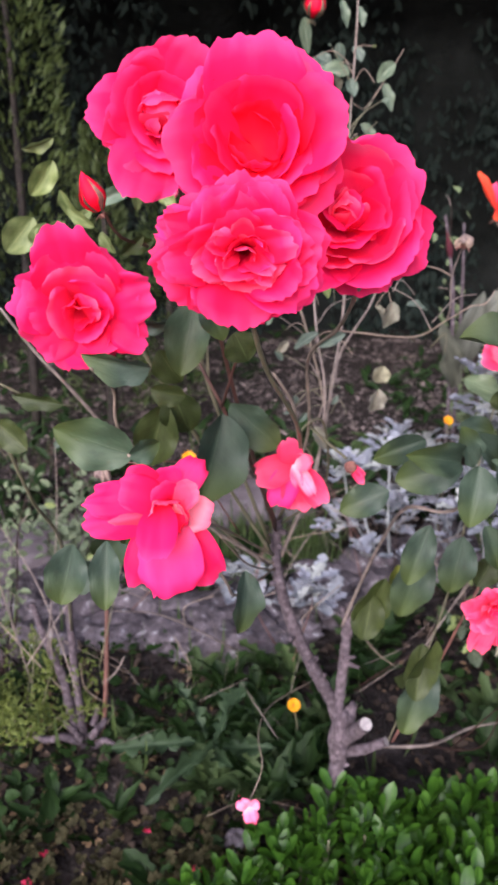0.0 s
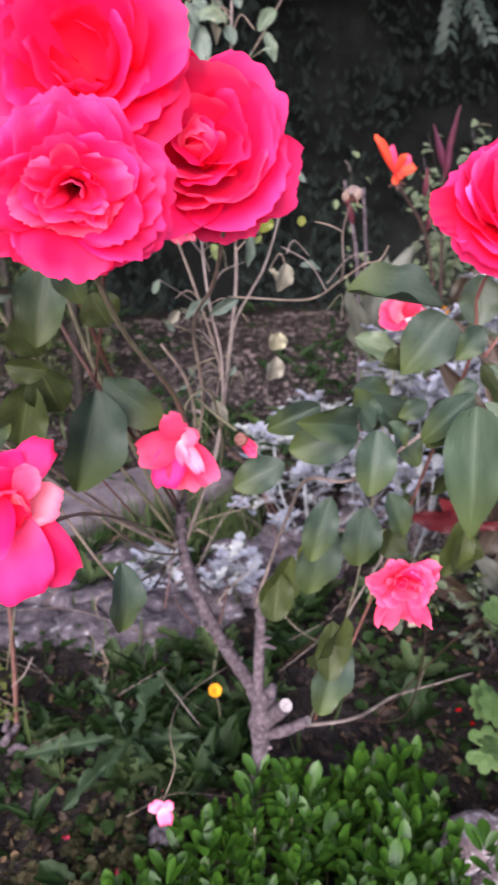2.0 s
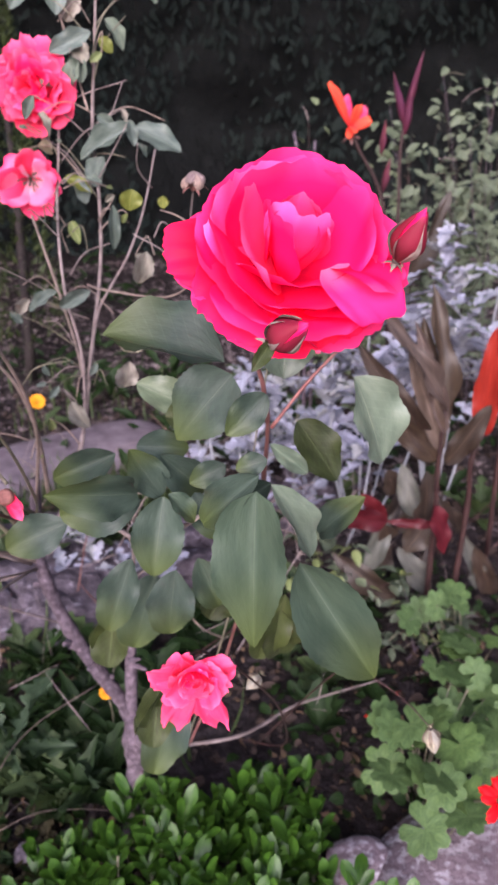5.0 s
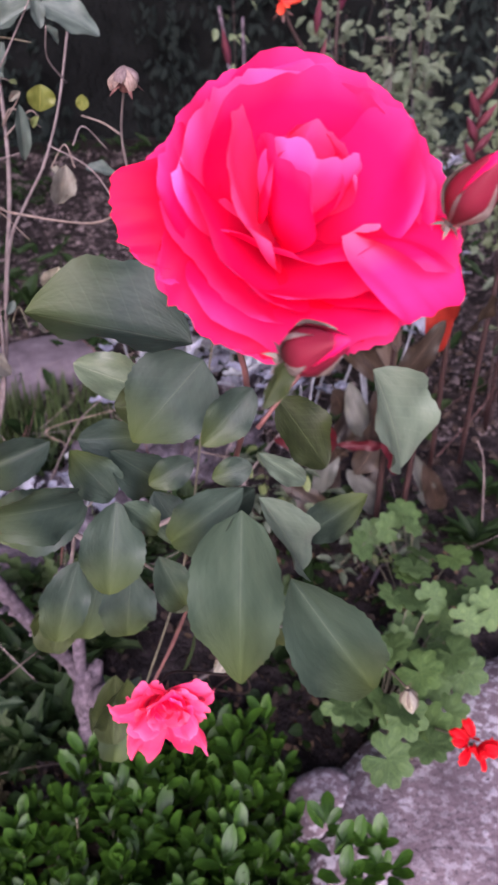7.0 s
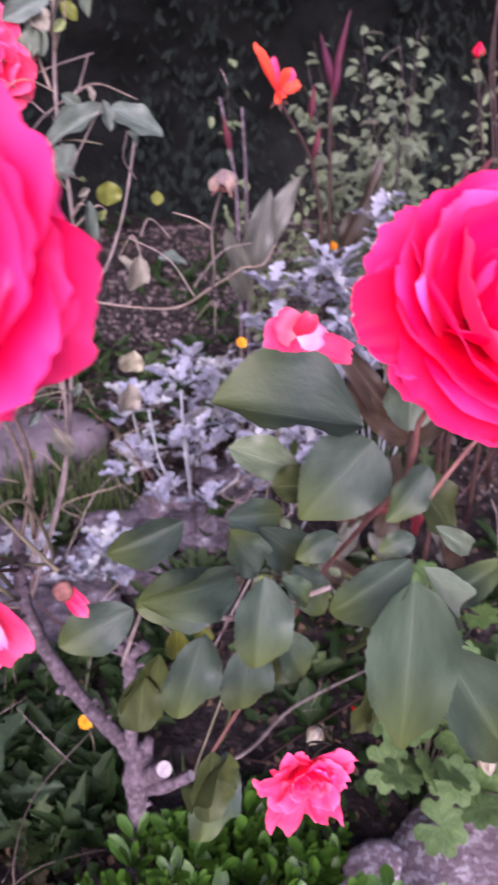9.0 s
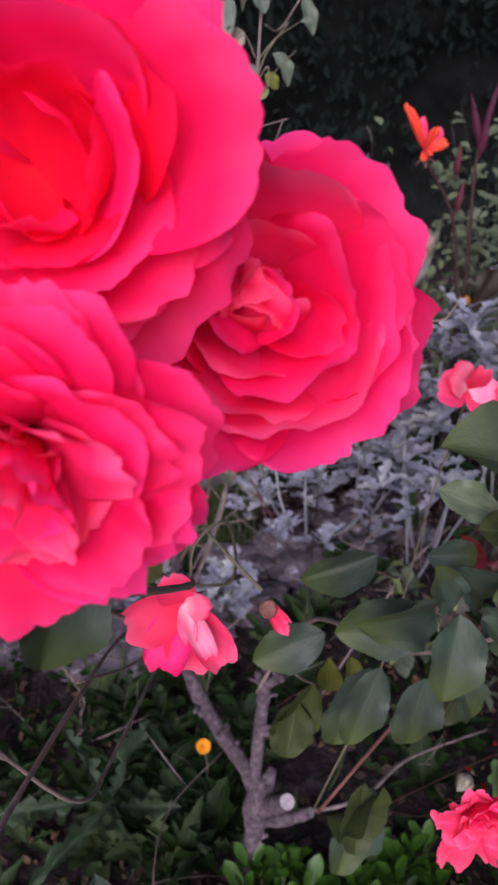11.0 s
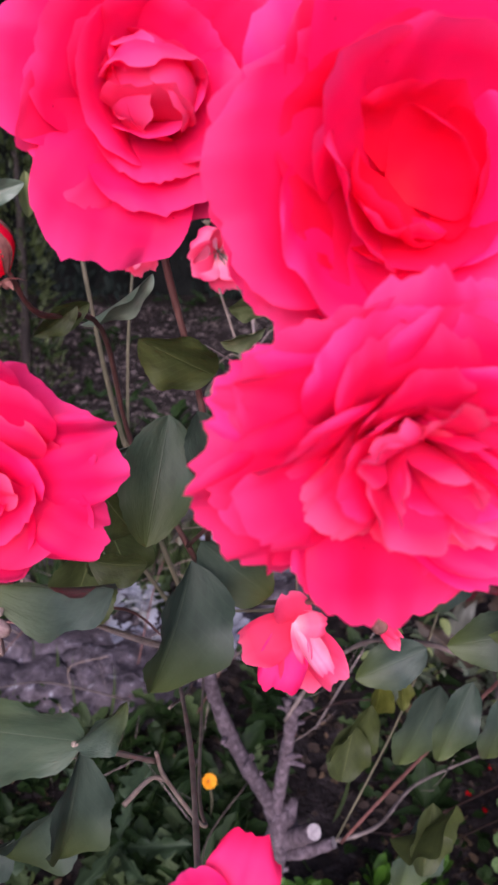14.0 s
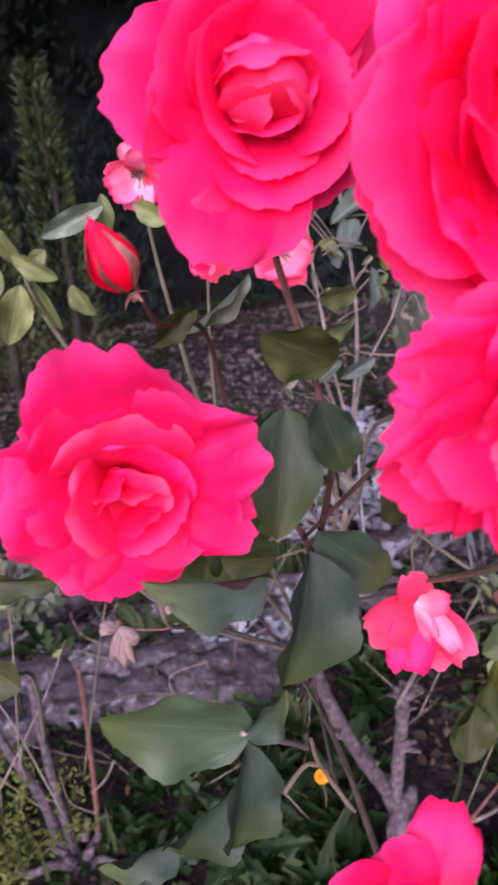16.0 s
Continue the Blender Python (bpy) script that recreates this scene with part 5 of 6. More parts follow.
for (x, y, z), n in (((0.145, 1.15, 1.2), 4), ((0.138, 1.13, 1.07), 6), ((0.136, 1.09, 0.9), 5), ((0.12, 1.06, 0.77), 4), ((0.095, 1.13, 1.02), 5), ((0.093, 1.06, 0.88), 5), ((0.105, 1.05, 0.78), 4), ((0.1, 1.045, 0.66), 3), ((0.06, 0.93, 0.73), 3), ((0.2, 1.05, 0.93), 3), ((0.235, 0.96, 0.86), 3), ((0.14, 1.14, 1.12), 4), ((0.125, 1.12, 0.98), 8), ((0.1, 1.08, 0.9), 6)):
    for k in range(n):
        q = Vector((x, y, z + shoot_rng.uniform(-0.06, 0.06)))
        d = Vector((shoot_rng.choice((-1, 1)) * shoot_rng.uniform(0.3, 1), shoot_rng.uniform(-0.7, 0.3), shoot_rng.uniform(-0.1, 1.0))) * shoot_rng.uniform(0.03, 0.085)
        e = q + d + Vector((shoot_rng.uniform(-0.02, 0.02), 0, shoot_rng.uniform(-0.03, 0.02)))
        cane([q, q + d * 0.5 + Vector((0, 0, 0.008)), e], 0.0013, 0.0008, shoot_rng.choice((cane_grey, cane_tan, cane_green)), "twig", 5, k)
        if shoot_rng.random() < 0.55:
            w = Vector((shoot_rng.uniform(-0.6, 0.6), shoot_rng.uniform(-0.3, 0.3), shoot_rng.uniform(-1, 0.2))) * shoot_rng.uniform(0.02, 0.035)
            leaf(tuple(e), tuple(e + w), w.length * 0.5, shoot_rng.choice((grey, grey, dry, pale, lime)))
wither = part("withered_bloom", calyx_mesh(0.01, hip_brown), old, facing((0.237, 0.846, 0.975), (0, -0.3, 0.9)), "withered brown flower head")
for k in range(6):
    a = k * 1.05
    petal_at(wither, (0.237, 0.846, 0.98), (0.237 + 0.012 * math.cos(a), 0.846 + 0.01 * math.sin(a), 0.972 - 0.006 * (k % 2)), (0, -0.3, 1), 0.01, withered, 60 + k, 0.3)
rose(old, (0.066, 1.12, 1.052), (-0.25, -0.95, 0.05), 0.052, 12, FULL, 0, 0.1, 0.05, mat=coral, hearts=4, label="full coral red bloom")
loose_flower(old, (0.06, 1.11, 0.955), (0.1, -0.95, -0.1), 0.045, 8, (coral, blush), 13, "open coral bloom", (60, 105))
bud(old, (0.09, 1.19, 1.27), (0.1, 1.17, 1.305), 0.028, red, 14)
leaf((0.075, 1.150, 1.191), (0.034, 1.120, 1.175), 0.024, grey)
leaf((0.094, 1.150, 1.188), (0.051, 1.130, 1.133), 0.034, grey)
leaf((0.104, 1.150, 1.185), (0.101, 1.130, 1.126), 0.032, grey)
leaf((0.141, 1.150, 1.187), (0.095, 1.140, 1.194), 0.027, grey)
leaf((0.141, 1.150, 1.184), (0.148, 1.140, 1.157), 0.017, grey)
leaf((0.213, 1.200, 1.212), (0.188, 1.200, 1.188), 0.022, grey)
leaf((0.199, 1.200, 1.185), (0.212, 1.200, 1.147), 0.019, grey)
leaf((0.147, 1.120, 1.102), (0.162, 1.120, 1.089), 0.015, yellow)
leaf((0.154, 1.120, 1.121), (0.176, 1.120, 1.093), 0.017, grey)
leaf((0.139, 1.120, 1.108), (0.093, 1.120, 1.085), 0.023, grey)
leaf((0.124, 1.120, 1.082), (0.107, 1.120, 1.050), 0.021, grey)
leaf((0.181, 1.100, 1.012), (0.116, 1.100, 0.983), 0.027, grey)
leaf((0.183, 1.100, 1.012), (0.235, 1.090, 0.989), 0.034, grey)
leaf((0.147, 1.100, 0.980), (0.128, 1.100, 0.950), 0.027, grey)
leaf((0.101, 1.100, 0.959), (0.131, 1.100, 0.942), 0.019, yellow)
leaf((0.176, 1.080, 0.947), (0.173, 1.080, 0.923), 0.027, yellow)
leaf((0.154, 1.080, 0.930), (0.154, 1.080, 0.878), 0.014, grey)
leaf((0.094, 1.000, 0.848), (0.060, 1.000, 0.828), 0.015, grey)
leaf((0.130, 1.000, 0.848), (0.093, 1.000, 0.830), 0.016, grey)
leaf((0.192, 1.000, 0.890), (0.182, 1.000, 0.853), 0.023, dry)
leaf((0.177, 0.960, 0.811), (0.168, 0.960, 0.787), 0.025, dry)
leaf((0.170, 0.950, 0.783), (0.162, 0.950, 0.749), 0.025, dry)
leaf((0.211, 1.000, 0.934), (0.211, 1.000, 0.947), 0.011, yellow)
leaf((0.140, 1.120, 1.024), (0.160, 1.120, 1.011), 0.014, grey)
leaf((0.209, 1.000, 0.886), (0.239, 1.000, 0.882), 0.016, grey)
leaf((0.080, 1.200, 1.272), (0.085, 1.200, 1.225), 0.018, grey)
leaf((0.098, 1.200, 1.221), (0.123, 1.200, 1.210), 0.020, grey)
leaf((0.164, 1.200, 1.213), (0.153, 1.200, 1.236), 0.016, grey)
leaf((0.132, 1.200, 1.294), (0.142, 1.200, 1.258), 0.016, grey)
leaf((0.130, 1.200, 1.239), (0.135, 1.200, 1.213), 0.016, grey)
leaf((0.157, 1.200, 1.286), (0.162, 1.200, 1.258), 0.016, grey)
leaf((0.123, 1.100, 0.929), (0.114, 1.100, 0.957), 0.017, grey)
leaf((0.034, 1.200, 1.061), (0.057, 1.200, 1.082), 0.018, grey)
leaf((0.128, 1.150, 1.143), (0.106, 1.150, 1.123), 0.021, dry)
leaf((0.130, 1.120, 1.076), (0.118, 1.120, 1.101), 0.018, dry)
leaf((0.125, 1.120, 1.057), (0.124, 1.120, 1.089), 0.017, grey)

# ---------------------------------------------------------------- low plants
spoon_set = [blade("spoon_leaf", fresh, oblong(w, p), 9, 2, f, d, 0.0, 0.08, t, k) for k, (w, p, f, d, t) in enumerate(((0.23, 0.62, 0.2, 0.1, 0.0), (0.26, 0.6, 0.15, 0.2, 0.1), (0.2, 0.64, 0.25, -0.1, -0.1), (0.25, 0.6, 0.15, 0.28, 0.1)))]
weed_light = leaf_material("weed_leaf_light", (0.022, 0.038, 0.013), (0.062, 0.088, 0.036), 0.6, 0.18, 0.25, (0.1, 0.13, 0.07))
weed_set = [blade("weed_leaf", weed_green, f, 8, 2, 0.4, d, 0.12, 0.15, t, k) for k, (f, d, t) in enumerate(((ovate(0.22), 0.3, 0.1), (lance(0.16), 0.4, -0.2), (lance(0.14), 0.5, 0.2), (ovate(0.28, 0.5), 0.15, 0.2), (lobed(0.2, 3), 0.3, 0.0)))]
light_set = [blade("weed_leaf", weed_light, f, 8, 2, 0.4, d, 0.12, 0.15, t, k) for k, (f, d, t) in enumerate(((ovate(0.26), 0.3, 0.1), (lobed(0.26, 3), 0.4, -0.2), (lobed(0.22, 4), 0.2, 0.2)))]
silver_set = [blade("silver_leaf", silver, lobed(0.34, n), 18, 2, 0.35, d, 0.0, 0.2, 0.0, k) for k, (n, d) in enumerate(((4, 0.2), (5, 0.35), (3, 0.05)))]
shrub_set = [blade("shrub_leaf", m, ovate(w, 0.46), 8, 2, 0.4, d, 0.03, 0.12, 0.2, k) for k, (w, d, m) in enumerate(((0.27, 0.2, shrub_leaf), (0.22, 0.35, shrub_leaf), (0.32, 0.05, shrub_leaf), (0.25, 0.25, shrub_leaf), (0.3, 0.4, shrub_leaf), (0.26, 0.3, lime)))]
grass_blade = blade("grass_blade", grass_green, lance(0.035), 6, 1, 0.5, 0.5, 0, 0, 0.3, 1)


def tuft(owner, place, n, size, lift, meshes, r, name="leaf", wide=1.0):
    """n leaves that fan out and up from one foot."""
    p = Vector(place)
    for k in range(n):
        a = k * 2.4 + r.uniform(-0.4, 0.4)
        e = radians(lift + r.uniform(-22, 22))
        d = Vector((math.cos(a) * math.cos(e), math.sin(a) * math.cos(e), math.sin(e)))
        L = size * r.uniform(0.65, 1.15)
        base = p + d * L * 0.12 + Vector((0, 0, r.uniform(0, 0.3) * size))
        nrm = Vector((-d.x * math.tan(e) * 0.6, -d.y * math.tan(e) * 0.6, 1.0)) + Vector((r.uniform(-0.3, 0.3), r.uniform(-0.3, 0.3), 0))
        part(name, r.choice(meshes), owner, place_blade(base, base + d * L, nrm, L * wide))


# fleshy green ground cover at the foot of the roses
cover_rng = random.Random(8)
cells = {}
for i in range(20):
    for j in range(15):
        x = -0.11 + 0.0295 * i + cover_rng.uniform(-0.014, 0.014)
        y = 0.6 + 0.0295 * j + cover_rng.uniform(-0.014, 0.014)
        back = min(0.875 + (x + 0.09) * 0.55, 1.02)
        if y > back or x > 0.45 or x < -0.13 + max(0, y - 0.85) * 0.4:
            continue
        if x > 0.42 - max(0, 0.86 - y) * 0.2:
            continue
        cells.setdefault((int((x + 0.13) / 0.15), int((y - 0.6) / 0.2)), []).append((x, y))
for spots in cells.values():
    cx, cy = sum(s[0] for s in spots) / len(spots), sum(s[1] for s in spots) / len(spots)
    plant = thing("ground_cover_plant", (cx, cy, ground_height(cx, cy)), "fleshy bright green ground cover with glossy spoon leaves", "ground cover", "ground cover")
    for x, y in spots:
        z = ground_height(x, y)
        h = cover_rng.uniform(0.06, 0.115) + (0.03 if y > 0.9 and 0.05 < x < 0.24 else 0.0)
        for level in (0.0, 0.03):
            if h - level > 0.03:
                tuft(plant, (x, y, z + h - 0.03 - level), 6, 0.042 * cover_rng.uniform(0.7, 1.2), 72 - level * 500 + cover_rng.uniform(-14, 10), spoon_set, cover_rng, wide=0.82)
        part("stem", tube("stem", [(x, y, z - 0.01), (x + 0.004, y, z + h - 0.034)], 0.002, 0.0015, cane_green, 5), plant)
plant = thing("ground_cover_plant", (0.47, 0.8, 0.02), "small clump of dark green spoon leaves", "ground cover", "ground cover")
for k in range(7):
    tuft(plant, (0.44 + 0.03 * (k % 3), 0.76 + 0.035 * (k // 3), 0.07), 6, 0.04, 50, spoon_set, cover_rng, wide=0.95)


def weed(place, n, size, r, lift=30, wide=1.0, label="low leafy green weed growing in soil"):
    w = thing("weed", place, label, "weed", "weeds")
    tuft(w, place, n, size, lift, light_set if r.random() < 0.3 else weed_set, r, wide=wide)
    return w


weed_rng = random.Random(12)
patches = (((-0.12, 0.2), (1.06, 1.5), 46, (0.04, 0.08)), ((-0.6, -0.1), (0.9, 1.5), 22, (0.03, 0.07)), ((0.15, 0.6), (1.15, 1.7), 20, (0.04, 0.08)),
    ((-1.2, 0.1), (2.35, 3.2), 16, (0.07, 0.14)), ((0.3, 1.35), (1.35, 2.2), 18, (0.05, 0.11)), ((-0.45, 0.1), (1.75, 2.1), 14, (0.06, 0.1)), ((0.1, 0.9), (2.4, 3.4), 14, (0.07, 0.14)))
for xr, yr, n, size in patches:
    for k in range(n):
        x, y = weed_rng.uniform(*xr), weed_rng.uniform(*yr)
        weed((x, y, ground_height(x, y)), weed_rng.randint(6, 11) if y < 2.2 else weed_rng.randint(4, 6), weed_rng.uniform(*size) * 1.1, weed_rng, weed_rng.uniform(32, 68))
# large toothed leaves of a dock-like weed
dock = thing("weed", (-0.06, 1.15, 0.0), "coarse weed with broad toothed dark green leaves", "weed", "weeds")
dock_set = [blade("toothed_leaf", dock_green, lobed(0.42, 5 + k), 36, 4, 0.35, 0.25, 0.08, 0.25, 0.25 - 0.3 * k, k) for k in range(3)]
for k, (foot, tip, w) in enumerate((((-0.055, 1.15, 0.07), (-0.172, 1.035, 0.06), 0.05), ((-0.1, 1.165, 0.06), (-0.25, 1.135, 0.075), 0.055), ((-0.06, 1.16, 0.06), (-0.02, 1.26, 0.14), 0.045), ((-0.05, 1.15, 0.06), (0.03, 1.1, 0.1), 0.04),
        ((-0.08, 1.17, 0.06), (-0.13, 1.24, 0.15), 0.045), ((-0.06, 1.15, 0.05), (-0.05, 1.06, 0.11), 0.038), ((0.06, 1.07, 0.02), (0.045, 1.01, 0.085), 0.04), ((0.065, 1.08, 0.02), (0.08, 1.05, 0.12), 0.04))):
    part("leaf", dock_set[k % 3], dock, place_blade(foot, tip, (0.5 * math.sin(k * 2.1), -0.5 + 0.4 * math.sin(k * 3.7), 0.8), w * (0.75 + 0.3 * (k % 2))))

# grass
blades = []
for k in range(900):
    x, y = weed_rng.uniform(-0.25, 0.3), weed_rng.uniform(2.0, 2.3)
    if k % 3 == 0:
        x, y = weed_rng.uniform(-1.0, 0.3), weed_rng.uniform(1.1, 3.4)
    L = weed_rng.uniform(0.035, 0.09)
    a = weed_rng.uniform(0, 6.28)
    b = Vector((x, y, ground_height(x, y)))
    blades.append(place_blade(b, b + Vector((math.cos(a) * 0.9, math.sin(a) * 0.9, 1)) * L, (math.cos(a), math.sin(a), -0.4), L * 1.3))
grass = tagged(new("grass", scatter_mesh("grass", grass_blade, grass_green, blades)), "thin tufts of green grass in the bed", "grass", kind="stuff")


low = []
for k in range(2800):
    y = 2.3 + 4.2 * weed_rng.random() ** 1.4
    x = weed_rng.uniform(-0.55, 0.6) * y + 0.1
    if noise.noise((x * 1.6, y * 1.3, 8.0)) < weed_rng.uniform(-0.15, 0.35):
        continue
    L = weed_rng.uniform(0.02, 0.06) * (1 + 0.12 * y)
    a = weed_rng.uniform(0, 6.28)
    b = Vector((x, y, ground_height(x, y) + weed_rng.uniform(0, 0.05)))
    low.append(place_blade(b, b + Vector((math.cos(a), math.sin(a), weed_rng.uniform(0.1, 1.2))) * L, (0.2 * math.cos(a), -0.4, 1), L))
tagged(new("low_weeds", scatter_mesh("low_weeds", weed_set[0], weed_green, low)), "sparse low weeds on the far soil", "weed", kind="stuff")


def silver_plant(place, height, radius, n, seed, leaf_size, low=0.12):
    r = random.Random(seed)
    p = Vector(place)
    plant = thing("dusty_miller", place, "dusty miller with felted silver-white lobed leaves", "silver plant", "silver plants")
    for k in range(n):
        a, q, h = r.uniform(0, 6.28), radius * math.sqrt(r.random()), height * r.uniform(low, 1.0)
        top = p + Vector((math.cos(a) * q, math.sin(a) * q, h * (1 - 0.35 * (q / radius) ** 2)))
        if k % 6 == 0:
            part("stem", tube("stem", [p + Vector((math.cos(a) * q * 0.3, math.sin(a) * q * 0.3, 0)), (p + top) / 2 + Vector((math.cos(a) * q * 0.3, math.sin(a) * q * 0.3, 0)), top], 0.004, 0.003, silver_stem, 5), plant)
        tuft(plant, top, 5, leaf_size, 35, silver_set, r, wide=0.95)


silver_stem = plain_material("silver_stem", [(0.3, (0.14, 0.145, 0.16)), (0.7, (0.25, 0.255, 0.28))], 40, 0.95)
silver_plant((0.14, 1.7, 0.0), 0.15, 0.06, 6, 1, 0.065)
silver_plant((-0.02, 1.76, 0.0), 0.16, 0.05, 5, 2, 0.06)
silver_plant((0.43, 2.05, 0.0), 0.4, 0.19, 34, 3, 0.068)
silver_plant((0.6, 2.2, 0.0), 0.34, 0.16, 18, 6, 0.068)
silver_plant((0.74, 1.98, 0.0), 0.7, 0.16, 30, 4, 0.08, 0.6)
silver_plant((0.98, 2.05, 0.0), 0.76, 0.17, 36, 5, 0.07, 0.5)
silver_plant((0.66, 1.86, 0.0), 0.46, 0.13, 12, 8, 0.06, 0.55)


def scallop_leaf(seed):
    """A round geranium leaf with a scalloped, pleated edge."""
    r = random.Random(seed)
    verts, uvs, faces = [(0, 0, 0)], [(0, 0)], []
    rings, seg = 5, 84
    for i in range(1, rings + 1):
        q = i / rings
        for k in range(seg):
            f = k / (seg - 1)
            a = radians(-165) + radians(330) * f
            lobe = 1 - 0.2 * q ** 2.5 * abs(math.cos(math.pi * 7 * f)) ** 3 - 0.05 * q ** 5 * (1 - abs(math.sin(math.pi * 14 * f)) ** 0.6)
            z = 0.028 * q * q * math.cos(14 * math.pi * f) + 0.16 * q * q - 0.16 * q ** 4 + r.uniform(-0.006, 0.006)
            verts.append((math.sin(a) * q * lobe * 0.5, math.cos(a) * q * lobe * 0.5, z * 0.5))
            uvs.append((math.sin(math.pi * 7 * f), q))
    for k in range(seg - 1):
        faces.append((0, 2 + k, 1 + k))
        for i in range(rings - 1):
            b = 1 + i * seg + k
            faces.append((b, b + 1, b + seg + 1, b + seg))
    return mesh_of("scalloped_leaf", verts, faces, geranium_green, uvs)


scallops = [scallop_leaf(k) for k in range(3)]
ger_rng = random.Random(3)


def geranium(place, spots, size):
    p = Vector(place)
    plant = thing("geranium", place, "bushy geranium with round scalloped light green leaves", "geranium", "geraniums")
    for x, y, z in spots:
        q = Vector((x, y, z)) + Vector((ger_rng.uniform(-0.015, 0.015), ger_rng.uniform(-0.015, 0.015), ger_rng.uniform(-0.02, 0.03)))
        part("leaf_stalk", tube("leaf_stalk", [p + (q - p) * 0.25 - Vector((0, 0, 0.03)), p + (q - p) * 0.6, q], 0.0014, 0.001, cane_green, 5), plant)
        s = size * ger_rng.uniform(0.75, 1.15)
        d = Vector((q.x - p.x, q.y - p.y - 0.06, 0.02)).normalized() if ger_rng.random() < 0.7 else Vector((ger_rng.uniform(-1, 1), -0.6, 0.1)).normalized()
        m = place_blade(q, q + d * s, Vector((d.x * 0.5 + ger_rng.uniform(-0.3, 0.3), -0.85 + d.y * 0.3, 0.75)), s)
        part("leaf", ger_rng.choice(scallops), plant, m)
    return plant


spots_low = []
for k in range(32):
    f = k / 31
    spots_low.append((0.562 + 0.185 * f + ger_rng.uniform(-0.055, 0.06), 0.98 + 0.14 * f + ger_rng.uniform(-0.09, 0.08), 0.1 + ger_rng.uniform(-0.03, 0.05)))
spots_high = [(0.74 + ger_rng.uniform(-0.09, 0.1), 1.24 + ger_rng.uniform(-0.12, 0.15), 0.13 + ger_rng.uniform(-0.04, 0.05)) for k in range(24)]
g1 = geranium((0.6, 1.04, 0.0), spots_low, 0.072)
g2 = geranium((0.76, 1.26, 0.0), spots_high, 0.066)
spots_drop = [(0.57 + 0.055 * (k % 2), 0.9 + 0.03 * (k % 3), 0.07 + 0.02 * k) for k in range(5)]
g3 = geranium((0.6, 0.95, 0.0), spots_drop, 0.075)


def flower_head(owner, place, size, mat, n, seed):
    """A ball of small petals on a stalk."""
    r = random.Random(seed)
    p = Vector(place)
    head = part("flower_head", calyx_mesh(size * 0.25, cane_green_mat), owner, Matrix.Translation(p))
    for k in range(n):
        d = Vector((r.gauss(0, 1), r.gauss(0, 1) - 0.5, r.gauss(0, 0.8) + 0.3)).normalized()
        b = p + d * size * 0.3
        petal_at(head, b, b + d * size * 0.6 + Vector((r.uniform(-1, 1), r.uniform(-1, 1), r.uniform(-1, 1))) * size * 0.35, (r.uniform(-1, 1), -1, r.uniform(-0.5, 1)), size * 0.55, mat, seed * 40 + k)
    return head


cane_green_mat = cane_green
part("flower_stalk", tube("flower_stalk", [(0.66, 1.0, 0.02), (0.61, 0.85, 0.2), (0.582, 0.77, 0.29)], 0.002, 0.0015, cane_green, 6), g1)
flower_head(g1, (0.58, 0.765, 0.298), 0.026, scarlet, 22, 5)
part("flower_stalk", tube("flower_stalk", [(0.78, 1.22, 0.02), (0.81, 1.16, 0.08), (0.81, 1.13, 0.105)], 0.002, 0.0015, cane_green, 6), g2)
flower_head(g2, (0.812, 1.125, 0.122), 0.03, scarlet, 22, 6)


def small_flower(place, size, mat, label, stem_to):
    f = thing("marigold", stem_to, label, "flower", "marigolds")
    part("stem", tube("stem", [stem_to, (Vector(place) + Vector(stem_to)) / 2 + Vector((0.006, 0, 0)), place], 0.0016, 0.0014, cane_green, 5), f)
    head = part("flower_head", calyx_mesh(size * 0.3, cane_green), f, facing(place, (0.1, -0.75, 0.6)))
    m = facing(place, (0.1, -0.75, 0.6))
    for k in range(12):
        me = petal_mesh("petal", mat, size * 0.55, size * 0.16, 50, 75, size * 0.05, 0, 0.02, 0.02, size, 70 + k, 4, 4)
        part("petal", me, head, m @ pose(0, 0, 0, 0, 0, 30 * k))
    return f


small_flower((0.086, 1.226, 0.095), 0.024, marigold, "small bright yellow marigold among weeds", (0.09, 1.24, -0.02))
small_flower((-0.221, 2.6, 0.143), 0.05, marigold, "small bright yellow marigold among weeds", (-0.21, 2.62, -0.02))
small_flower((0.554, 2.0, 0.451), 0.026, marigold, "small yellow marigold among silver leaves", (0.55, 2.03, 0.0))
small_flower((0.939, 2.4, 0.589), 0.032, marigold, "small yellow marigold among silver leaves", (0.94, 2.45, 0.0))

# cannas
canna_set = {m.name: [blade("canna_leaf", m, ovate(0.5, 0.42), 16, 3, f, d, 0, 0.12, t, k) for k, (f, d, t) in enumerate(((0.08, 0.12, 0.06), (0.12, 0.2, -0.06)))] for m in (bronze, flame, wine, tan_blade, dusk_blade)}
big_rng = random.Random(17)


def big(owner, base, tip, width, mat):
    part("leaf", big_rng.choice(canna_set[mat.name]), owner, place_blade(base, tip, (big_rng.uniform(-0.5, 0.5), -1, 0.3), width))


canna = thing("canna", (0.73, 1.42, -0.02), "bronze-leaved canna with red stems and orange-red leaves", "canna", "cannas")
part("stem", tube("stem", [(0.735, 1.42, -0.03), (0.721, 1.4, 0.31), (0.711, 1.39, 0.413), (0.705, 1.38, 0.55)], 0.0065, 0.004, cane_dark), canna)
part("stem", tube("stem", [(0.79, 1.43, -0.03), (0.793, 1.42, 0.321), (0.778, 1.4, 0.428), (0.791, 1.4, 0.496)], 0.0065, 0.004, cane_dark), canna)
big(canna, (0.713, 1.38, 0.545), (0.577, 1.33, 0.752), 0.036, tan_blade)
big(canna, (0.716, 1.385, 0.50), (0.640, 1.36, 0.70), 0.034, tan_blade)
